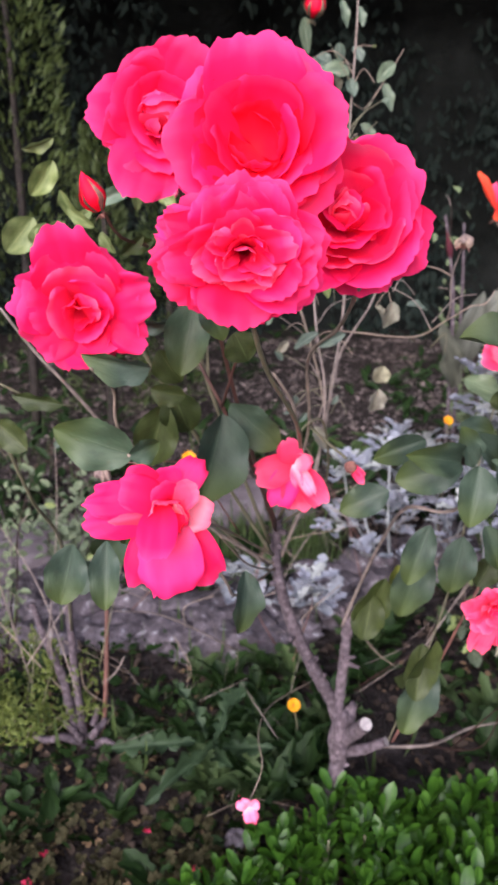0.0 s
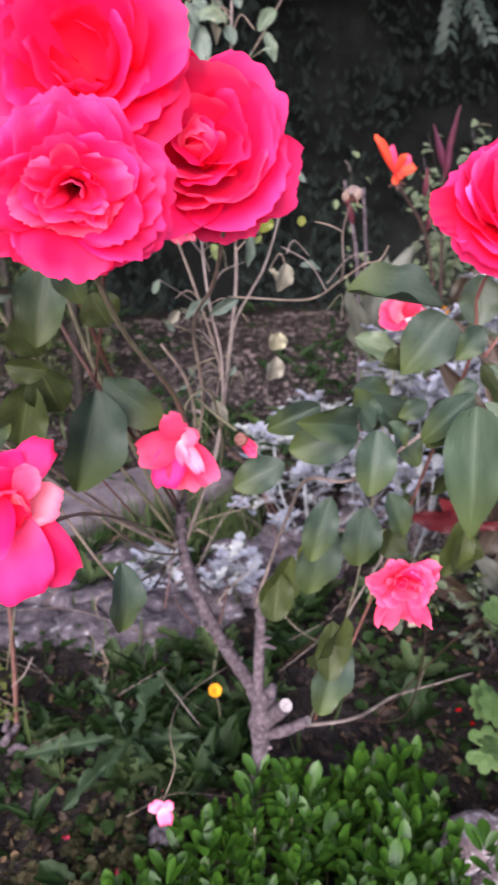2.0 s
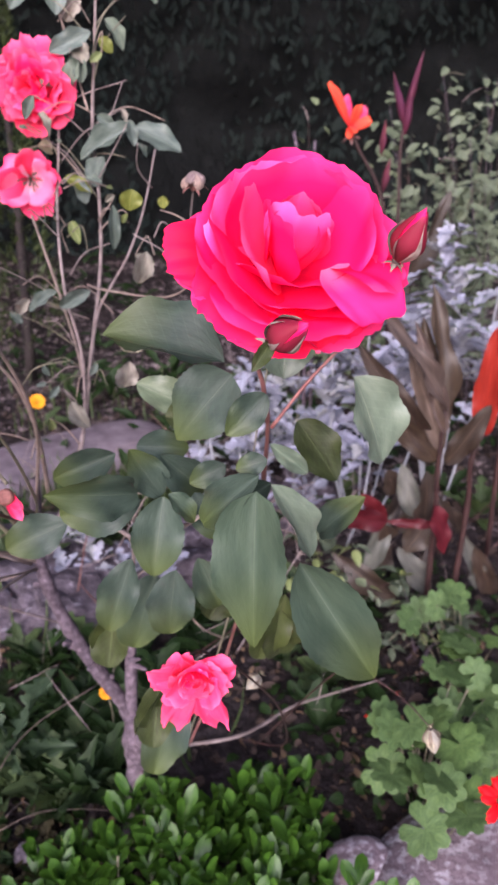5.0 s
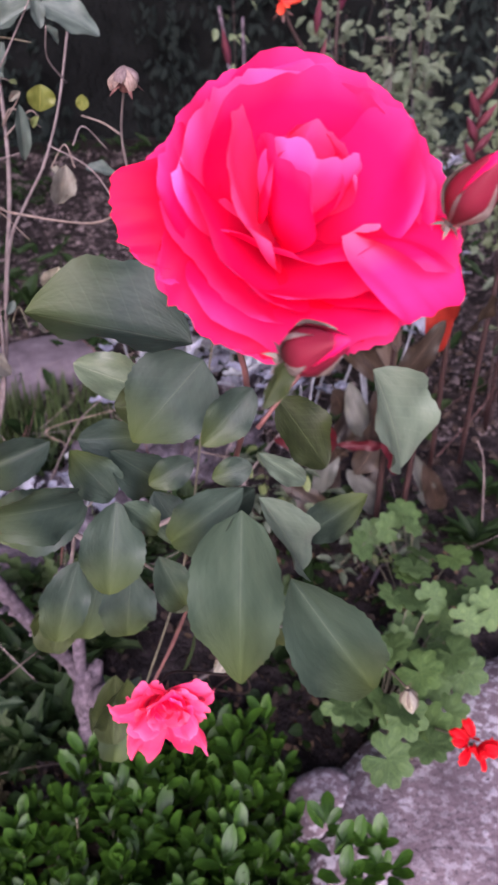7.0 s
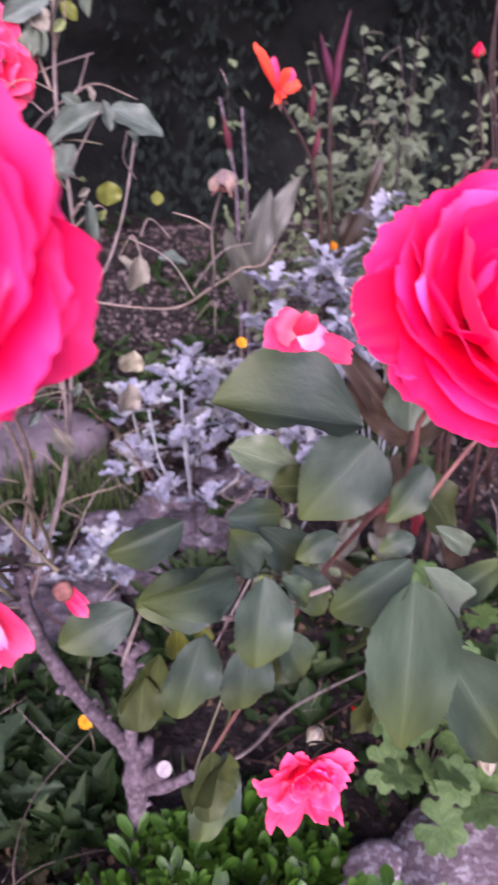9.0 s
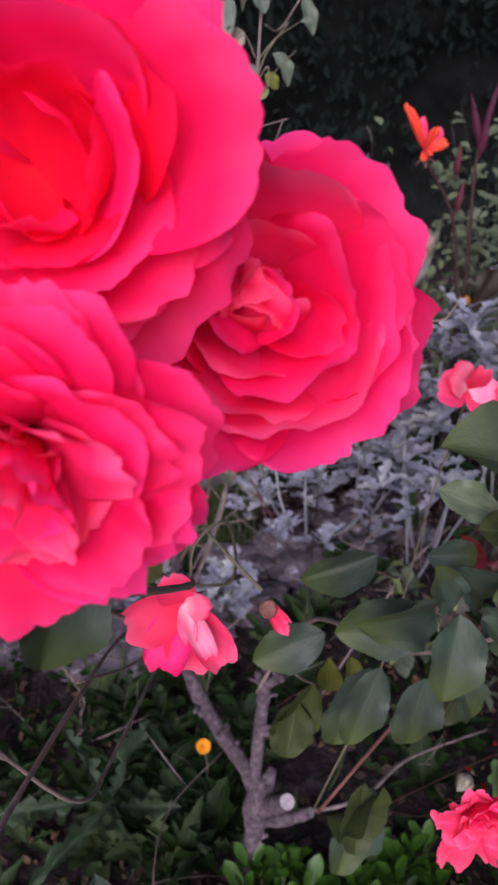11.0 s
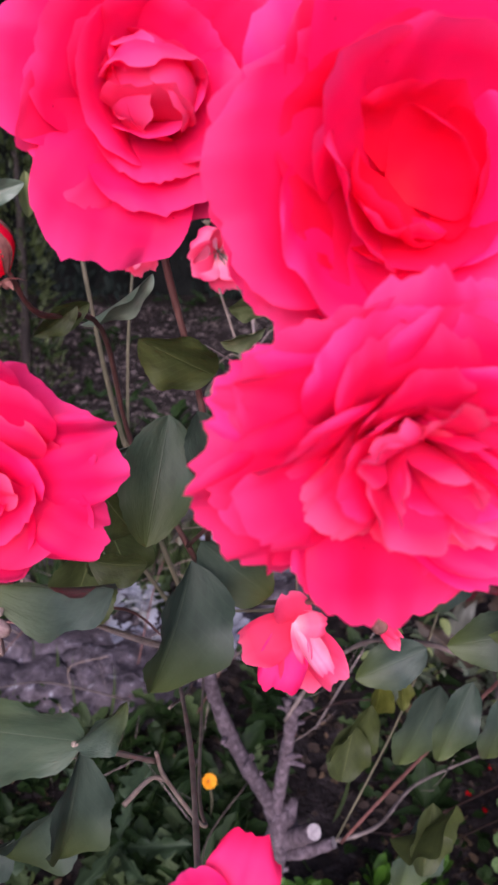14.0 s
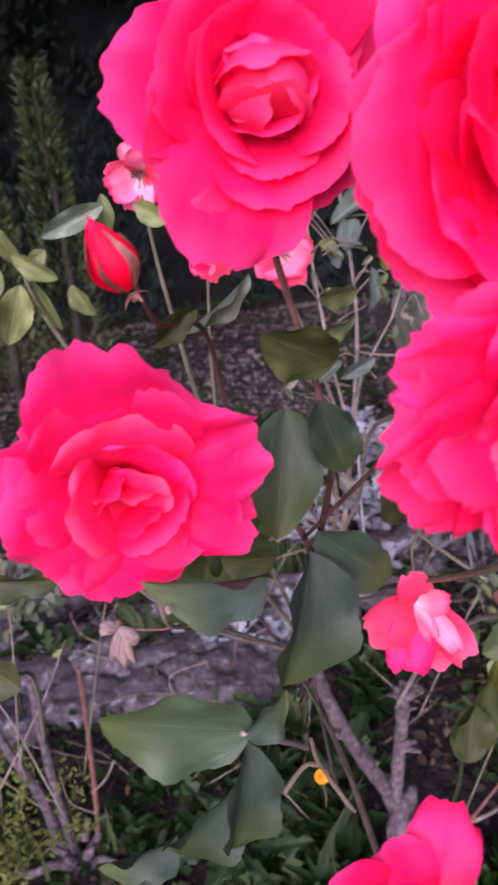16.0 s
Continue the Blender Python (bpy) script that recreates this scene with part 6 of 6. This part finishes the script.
big(canna, (0.705, 1.40, 0.455), (0.54, 1.34, 0.66), 0.05, bronze)
big(canna, (0.706, 1.395, 0.44), (0.57, 1.36, 0.575), 0.045, bronze)
big(canna, (0.711, 1.39, 0.466), (0.631, 1.36, 0.658), 0.04, tan_blade)
big(canna, (0.72, 1.41, 0.50), (0.700, 1.42, 0.76), 0.05, bronze)
big(canna, (0.715, 1.40, 0.45), (0.665, 1.42, 0.70), 0.045, bronze)
big(canna, (0.786, 1.39, 0.49), (0.757, 1.32, 0.70), 0.05, flame)
big(canna, (0.626, 1.400, 0.310), (0.502, 1.360, 0.355), 0.045, wine)
big(canna, (0.627, 1.420, 0.305), (0.575, 1.400, 0.37), 0.034, wine)
big(canna, (0.709, 1.38, 0.353), (0.742, 1.36, 0.252), 0.045, wine)
big(canna, (0.729, 1.400, 0.431), (0.774, 1.340, 0.56), 0.045, bronze)
big(canna, (0.718, 1.420, 0.300), (0.672, 1.400, 0.237), 0.066, bronze)
big(canna, (0.852, 1.400, 0.527), (0.843, 1.300, 0.603), 0.054, bronze)
big(canna, (0.72, 1.4, 0.3), (0.626, 1.4, 0.31), 0.02, wine)
low_rng = random.Random(71)
for k in range(14):
    x = low_rng.uniform(0.6, 0.95)
    foot = Vector((x, low_rng.uniform(1.42, 1.56), low_rng.uniform(0.06, 0.3)))
    tip = foot + Vector((low_rng.uniform(-0.14, 0.1), low_rng.uniform(-0.06, 0.04), low_rng.uniform(0.04, 0.2)))
    big(canna, tuple(foot), tuple(tip), low_rng.uniform(0.035, 0.06), (bronze, bronze, dusk_blade)[k % 3])

tall = thing("canna", (0.83, 2.22, -0.02), "tall canna with an orange flower and dark red seed pods", "canna", "cannas")
part("stem", tube("stem", [(0.86, 2.22, -0.03), (0.844, 2.2, 0.5), (0.803, 2.2, 0.819), (0.725, 2.2, 0.962), (0.7, 2.2, 1.01)], 0.006, 0.003, cane_dark), tall)
part("stem", tube("stem", [(0.87, 2.23, -0.03), (0.85, 2.2, 0.7), (0.838, 2.2, 0.942), (0.842, 2.2, 1.05)], 0.006, 0.0035, cane_dark), tall)
part("stem", tube("stem", [(0.62, 2.22, -0.03), (0.6, 2.2, 0.7), (0.575, 2.2, 0.9), (0.555, 2.2, 1.0)], 0.0060, 0.0036, bark), tall)
part("stem", tube("stem", [(0.64, 2.22, -0.03), (0.622, 2.2, 0.73), (0.61, 2.2, 0.98)], 0.0055, 0.0036, bark), tall)
flower = part("flower", calyx_mesh(0.02, cane_red), tall, facing((0.702, 2.2, 1.0), (-0.3, -0.5, 0.8)))
for k, (tip, w, mt) in enumerate((((0.636, 2.19, 1.12), 0.026, orange), ((0.682, 2.19, 1.09), 0.022, coral), ((0.735, 2.18, 1.06), 0.034, coral), ((0.75, 2.17, 1.03), 0.03, orange), ((0.715, 2.17, 1.066), 0.03, orange), ((0.69, 2.18, 0.985), 0.024, orange), ((0.704, 2.17, 1.0), 0.026, orange))):
    petal_at(flower, (0.702, 2.2, 1.01), tip, (0.1 * (k - 2), -1, 0.3), w, mt, 80 + k, 0.1)
for k, (a, b, w) in enumerate((((0.788, 2.2, 0.95), (0.79, 2.19, 1.03), 0.03), ((0.842, 2.2, 1.02), (0.8, 2.19, 1.14), 0.035), ((0.842, 2.2, 1.04), (0.874, 2.19, 1.19), 0.03), ((0.845, 2.2, 1.0), (0.85, 2.18, 1.1), 0.035), ((0.8, 2.2, 0.86), (0.81, 2.19, 0.94), 0.03), ((0.58, 2.2, 0.88), (0.56, 2.19, 0.96), 0.03))):
    bud(tall, a, b, w * 0.5, magenta if k in (1, 2, 3) else pod, 100 + 7 * k, magenta)
big(tall, (0.85, 2.2, 0.55), (0.99, 2.15, 0.85), 0.06, bronze)
big(tall, (0.62, 2.2, 0.55), (0.66, 2.12, 0.78), 0.08, dusk_blade)
big(tall, (0.62, 2.2, 0.5), (0.56, 2.1, 0.7), 0.07, dusk_blade)
big(tall, (0.64, 2.2, 0.6), (0.73, 2.14, 0.82), 0.07, dusk_blade)

# dark red seed heads near the right
pods = thing("canna", (1.02, 1.75, -0.02), "canna stalk with dark red pods and a pink bud", "canna", "cannas")
part("stem", tube("stem", [(1.02, 1.75, -0.03), (1.0, 1.74, 0.5), (0.98, 1.72, 0.85)], 0.007, 0.004, cane_dark), pods)
part("stem", tube("stem", [(1.1, 1.75, -0.03), (1.1, 1.74, 0.5), (1.12, 1.72, 0.9)], 0.007, 0.004, cane_dark), pods)
for k in range(7):
    f = k / 6
    bud(pods, (0.985 - 0.01 * f, 1.72, 0.72 + 0.13 * f), (0.985 - 0.01 * f + 0.03 * (-1) ** k, 1.71, 0.76 + 0.14 * f), 0.015, pod, 200 + 9 * k, pod)
for k in range(6):
    f = k / 5
    bud(pods, (1.11 + 0.01 * f, 1.72, 0.78 + 0.13 * f), (1.11 + 0.01 * f + 0.03 * (-1) ** k, 1.71, 0.82 + 0.14 * f), 0.015, pod, 300 + 9 * k, pod)
bud(pods, (1.02, 1.7, 0.66), (1.05, 1.67, 0.78), 0.016, rosy, 400)


def shrub(place, top, radius, n, seed, leaf_size, label, dense=0, mat=None):
    """A loose shrub of thin crooked stems that fork and carry leaves in drooping tufts."""
    r = random.Random(seed)
    p = Vector(place)
    s = thing("shrub", place, label, "shrub", "shrubs")
    clump = []
    for k in range(n):
        a, q = r.uniform(0, 6.28), radius * (0.3 + 0.9 * math.sqrt(r.random()))
        h = top * r.uniform(0.45, 1.0)
        line = [p + Vector((r.uniform(-0.05, 0.05), r.uniform(-0.05, 0.05), -0.03))]
        for f in (0.25, 0.5, 0.75, 1.0):
            line.append(p + Vector((math.cos(a) * q * f, math.sin(a) * q * f, h * f)) + Vector((r.uniform(-1, 1), r.uniform(-1, 1), r.uniform(-0.5, 0.5))) * 0.028 * top)
        part("stem", tube("stem", line, 0.0028, 0.001, r.choice((cane_dark, cane_dark, bark, trunk_dark)), 5), s)
        for i in (2, 3, 3, 4):
            q2 = line[i]
            out = Vector((r.uniform(-1, 1), r.uniform(-1, 0.4), r.uniform(-0.1, 0.9))) * leaf_size * r.uniform(0.5, 1.6)
            if out.length > leaf_size * 0.9:
                part("side_shoot", tube("side_shoot", [q2, q2 + out * 0.5 + Vector((0, 0, 0.006)), q2 + out], 0.0014, 0.0009, r.choice((cane_dark, cane_grey, cane_green)), 4), s)
            if not dense:
                tuft(s, q2 + out, r.randint(3, 5), leaf_size * r.uniform(0.6, 1.25), r.uniform(-35, 25), shrub_set, r, wide=r.uniform(0.9, 1.3))
            for j in range(dense):
                f = r.random()
                b = q2 + out * f + (line[i - 1] - q2) * r.random() * 0.8 + Vector((r.gauss(0, 1), r.gauss(0, 1), r.gauss(0, 1))) * leaf_size * 0.5
                tip = b + Vector((r.uniform(-1, 1), r.uniform(-1, 0.5), r.uniform(-0.8, 0.6))).normalized() * leaf_size * r.uniform(0.45, 1.0)
                clump.append(place_blade(b, tip, (r.uniform(-0.6, 0.6), -0.6, 0.8), (tip - b).length * r.uniform(0.8, 1.3)))
    if dense:
        tagged(part("foliage", scatter_mesh("foliage", shrub_set[0], mat or dusty_green, clump), s), kind="stuff")


GREYISH = "loose shrub with small dusty grey-green leaves"
shrub((1.08, 2.5, -0.02), 1.2, 0.2, 15, 1, 0.046, GREYISH, 11)
shrub((0.8, 2.5, -0.02), 1.04, 0.14, 10, 2, 0.042, GREYISH, 9)
shrub((1.35, 2.6, -0.02), 1.2, 0.24, 15, 3, 0.048, GREYISH, 11)
shrub((1.75, 2.7, -0.02), 1.3, 0.26, 12, 7, 0.05, GREYISH, 11)
shrub((1.3, 1.95, -0.02), 0.8, 0.17, 8, 4, 0.055, GREYISH)
shrub((0.55, 1.5, -0.02), 0.28, 0.12, 7, 5, 0.035, "small shrub with grey-green leaves")
shrub((0.72, 1.4, -0.02), 0.2, 0.1, 7, 6, 0.03, "small shrub with green leaves")

AIRY = "tall airy weed with thin pale stems and small dull leaves"
for k, (x, y, top, wide) in enumerate(((-0.56, 1.5, 0.5, 0.12), (-0.72, 1.75, 0.62, 0.16), (-0.5, 1.95, 0.42, 0.16), (-0.95, 2.1, 0.7, 0.2))):
    shrub((x, y, -0.02), top, wide, 9, 60 + k, 0.026 + 0.006 * k, AIRY, 7)

mag = thing("rose_bush", (1.27, 1.92, -0.02), "thin straggling rose with a few magenta blooms", "rose bush")
part("cane", tube("cane", [(1.27, 1.92, -0.03), (1.25, 1.91, 0.5), (1.274, 1.9, 0.82)], 0.004, 0.002, cane_dark), mag)
part("cane", tube("cane", [(1.27, 1.93, -0.03), (1.32, 2.1, 0.6), (1.37, 2.35, 1.1), (1.39, 2.4, 1.41)], 0.005, 0.002, cane_dark), mag)
part("cane", tube("cane", [(1.33, 2.2, 0.8), (1.36, 2.35, 1.1), (1.405, 2.4, 1.28)], 0.003, 0.002, cane_dark), mag)
loose_flower(mag, (1.39, 2.4, 1.415), (-0.3, -0.8, 0.3), 0.036, 8, (rosy, hot), 16, "magenta double bloom", (40, 95))
loose_flower(mag, (1.405, 2.4, 1.285), (-0.3, -0.9, 0.2), 0.036, 8, (rosy, hot), 17, "magenta double bloom", (40, 95))
bud(mag, (1.232, 2.2, 1.09), (1.228, 2.19, 1.125), 0.028, red, 18)
part("cane", tube("cane", [(1.31, 2.1, 0.62), (1.25, 2.16, 0.9), (1.232, 2.2, 1.09)], 0.003, 0.0016, cane_dark), mag)
loose_flower(mag, (1.274, 1.9, 0.835), (-0.2, -0.8, 0.5), 0.045, 12, (rosy, hot), 15, "magenta double bloom", (40, 95))

# pruned woody twigs and feathery shrub on the left
twigs = thing("pruned_rose", (-0.32, 1.262, -0.02), "old pruned rose stump with bare grey-brown stems", "rose bush")
leaf_owner[0] = twigs
cane([(-0.335, 1.262, -0.04), (-0.351, 1.262, 0.027), (-0.366, 1.262, 0.133), (-0.391, 1.255, 0.221), (-0.408, 1.25, 0.3)], 0.0115, 0.006, bark, seed=51)
cane([(-0.325, 1.262, -0.04), (-0.334, 1.262, 0.02), (-0.343, 1.27, 0.146), (-0.346, 1.275, 0.271), (-0.344, 1.28, 0.35)], 0.0105, 0.006, bark, seed=52)
cane([(-0.305, 1.262, -0.04), (-0.29, 1.261, 0.03), (-0.279, 1.261, 0.146), (-0.27, 1.261, 0.296), (-0.268, 1.258, 0.36)], 0.008, 0.0055, cane_red, seed=53)
cane([(-0.33, 1.25, -0.02), (-0.36, 1.235, 0.014), (-0.395, 1.225, 0.016), (-0.42, 1.22, 0.03)], 0.01, 0.006, bark, seed=54)
cane([(-0.31, 1.25, -0.02), (-0.285, 1.23, 0.01), (-0.262, 1.22, 0.006)], 0.009, 0.005, bark, seed=55)
cane([(-0.287, 1.261, 0.12), (-0.26, 1.25, 0.15), (-0.239, 1.245, 0.19)], 0.003, 0.0018, cane_grey, seed=56)
cane([(-0.366, 1.262, 0.13), (-0.38, 1.25, 0.2), (-0.372, 1.245, 0.25)], 0.003, 0.002, cane_grey, seed=57)
cane([(-0.246, 0.72, 0.777), (-0.248, 0.8, 0.683), (-0.274, 1.0, 0.533), (-0.335, 1.24, 0.25)], 0.0025, 0.004, cane_green, seed=58)
for k in range(6):
    a = k * 1.1
    q = Vector((-0.325 + 0.02 * math.cos(a), 1.255 + 0.02 * math.sin(a), 0.012))
    cane([q, q + Vector((0.012 * math.cos(a), 0.012 * math.sin(a), 0.016)), q + Vector((0.02 * math.cos(a), 0.02 * math.sin(a), 0.03))], 0.009, 0.005, bark, "snag", 7, 300 + k)
tangle_rng = random.Random(91)
for k in range(6):
    foot = Vector((-0.34, 1.24, 0.02)) + Vector((tangle_rng.uniform(-0.09, 0.06), tangle_rng.uniform(-0.05, 0.05), tangle_rng.uniform(0, 0.25)))
    rise = tangle_rng.uniform(0.18, 0.5)
    lean = tangle_rng.uniform(-0.2, 0.16)
    top = foot + Vector((lean, tangle_rng.uniform(-0.18, 0.08), rise))
    bend = foot + (top - foot) * 0.55 + Vector((tangle_rng.uniform(-0.04, 0.04), 0, 0.02))
    cane([foot, bend, top], 0.0022, 0.001, tangle_rng.choice((cane_green, cane_grey, cane_tan)), "twig", 5, 200 + k)
    for q in range(tangle_rng.randint(0, 2)):
        p = bend + (top - bend) * tangle_rng.random()
        w = Vector((tangle_rng.uniform(-1, 1), tangle_rng.uniform(-0.5, 0.2), tangle_rng.uniform(-0.8, 0.4))) * tangle_rng.uniform(0.02, 0.04)
        leaf(tuple(p), tuple(p + w), w.length * 0.5, tangle_rng.choice((olive, lime, pale, grey)))
moss = thing("feathery_shrub", (-0.46, 1.28, 0.0), "low feathery yellow-green shrub beside twigs", "shrub")
sprigs = []
for k in range(34):
    a, q = weed_rng.uniform(0, 6.28), 0.11 * math.sqrt(weed_rng.random())
    foot = Vector((-0.465 + math.cos(a) * q * 0.5, 1.28 + math.sin(a) * q * 0.5, -0.02))
    h = weed_rng.uniform(0.1, 0.27) * (1 - 0.3 * (q / 0.11) ** 2)
    top = foot + Vector((math.cos(a) * q * 1.1, math.sin(a) * q * 1.1 - 0.02, h))
    bend = (foot + top) / 2 + Vector((math.cos(a) * q * 0.2, math.sin(a) * q * 0.2, 0.03))
    if k % 3 == 0:
        part("stem", tube("stem", [foot, bend, top], 0.0018, 0.0009, cane_green, 5, seed=k), moss)
    for i in range(58):
        f = weed_rng.random() ** 0.8
        b = foot.lerp(bend, f * 2) if f < 0.5 else bend.lerp(top, f * 2 - 1)
        b += Vector((weed_rng.gauss(0, 0.011), weed_rng.gauss(0, 0.011), weed_rng.gauss(0, 0.008)))
        t = b + Vector((weed_rng.uniform(-1, 1), weed_rng.uniform(-1, 1), weed_rng.uniform(-0.2, 1))).normalized() * weed_rng.uniform(0.008, 0.018)
        sprigs.append(place_blade(b, t, (weed_rng.uniform(-1, 1), -1, 0.5), 0.011))
tagged(part("foliage", scatter_mesh("foliage", spray, moss_green, sprigs), moss), kind="stuff")

# fine dry twigs that tangle between the plants
wisp_rng = random.Random(53)
wisp = blade("wisp", cane_grey, lance(0.007), 6, 1, 0.2, 0.12, 0, 0, 0.0, 2)
wisps = []
for k in range(200):
    x, y = wisp_rng.uniform(-0.5, 0.75), wisp_rng.uniform(1.15, 2.4)
    if k % 3 == 0:
        x, y = wisp_rng.uniform(0.3, 1.1), wisp_rng.uniform(1.3, 2.3)
    if noise.noise((x * 4, y * 4, 6.0)) < wisp_rng.uniform(-0.5, 0.1):
        continue
    L = wisp_rng.uniform(0.05, 0.15)
    b = Vector((x, y, ground_height(x, y) + wisp_rng.uniform(0.0, 0.12)))
    d = Vector((wisp_rng.uniform(-1, 1), wisp_rng.uniform(-0.7, 0.5), wisp_rng.uniform(0.1, 1.3))).normalized() * L
    wisps.append(place_blade(b, b + d, (wisp_rng.uniform(-0.5, 0.5), -1, 0.4), L))
tagged(new("dry_twigs", scatter_mesh("dry_twigs", wisp, cane_grey, wisps)), "tangle of fine dry grey twigs between plants", "twigs", kind="stuff")

# fallen petals
fall_rng = random.Random(31)
for k in range(16):
    x, y = fall_rng.uniform(-0.45, 0.05), fall_rng.uniform(0.85, 1.25)
    if k > 11:
        x, y = fall_rng.uniform(0.45, 0.65), fall_rng.uniform(1.05, 1.3)
    me = petal_mesh("fallen_petal", coral if k < 12 else scarlet, 0.022 if k < 12 else 0.012, 0.009 if k < 12 else 0.006, 70, 110, 0, 0, 0.1, 0.08, 0.02, 500 + k, 5, 5)
    ob = new("fallen_petal", me)
    ob.matrix_basis = pose(x, y, ground_height(x, y) + 0.012, fall_rng.uniform(-20, 20), 0, fall_rng.uniform(0, 360))
    tagged(ob, "fallen pink rose petal lying on soil", "petal", "fallen petals")

# thin dry stalks among the plants
stalk_rng = random.Random(77)
for k in range(28):
    x, y = stalk_rng.uniform(-0.45, 0.55), stalk_rng.uniform(1.4, 2.3)
    if k % 4 == 0:
        x, y = stalk_rng.uniform(0.55, 1.2), stalk_rng.uniform(1.3, 2.2)
    near = k >= 22
    if near:
        x, y = stalk_rng.uniform(-0.32, 0.12), stalk_rng.uniform(1.03, 1.4)
    h = stalk_rng.uniform(0.1, 0.2) if near else stalk_rng.uniform(0.12, 0.4)
    p = Vector((x, y, ground_height(x, y) - 0.01))
    lean = Vector((stalk_rng.uniform(-0.6, 0.6), stalk_rng.uniform(-0.5, 0.3), 1)) * h
    bend = Vector((stalk_rng.uniform(-0.1, 0.1), stalk_rng.uniform(-0.1, 0.1), 0.0))
    twig = thing("dry_stalk", p, "thin dry tan stalk standing in the bed", "stalk", "dry stalks")
    part("stem", tube("stem", [p, p + lean * 0.45 + bend * 0.5, p + lean * 0.8 + bend, p + lean + bend * 1.7], 0.0009 if near else 0.0022, 0.0006 if near else 0.0012, stalk_rng.choice((cane_grey, cane_tan, cane_tan) if near else (cane_grey, cane_dark, cane_red)), 5, seed=k), twig)
    if k % 2:
        q = p + lean * 0.6 + bend * 0.75
        part("side_shoot", tube("side_shoot", [q, q + Vector((stalk_rng.uniform(-0.07, 0.07), stalk_rng.uniform(-0.05, 0.02), 0.05)), q + Vector((stalk_rng.uniform(-0.12, 0.12), stalk_rng.uniform(-0.08, 0.02), 0.11))], 0.0014, 0.001, cane_tan, 5, seed=k), twig)
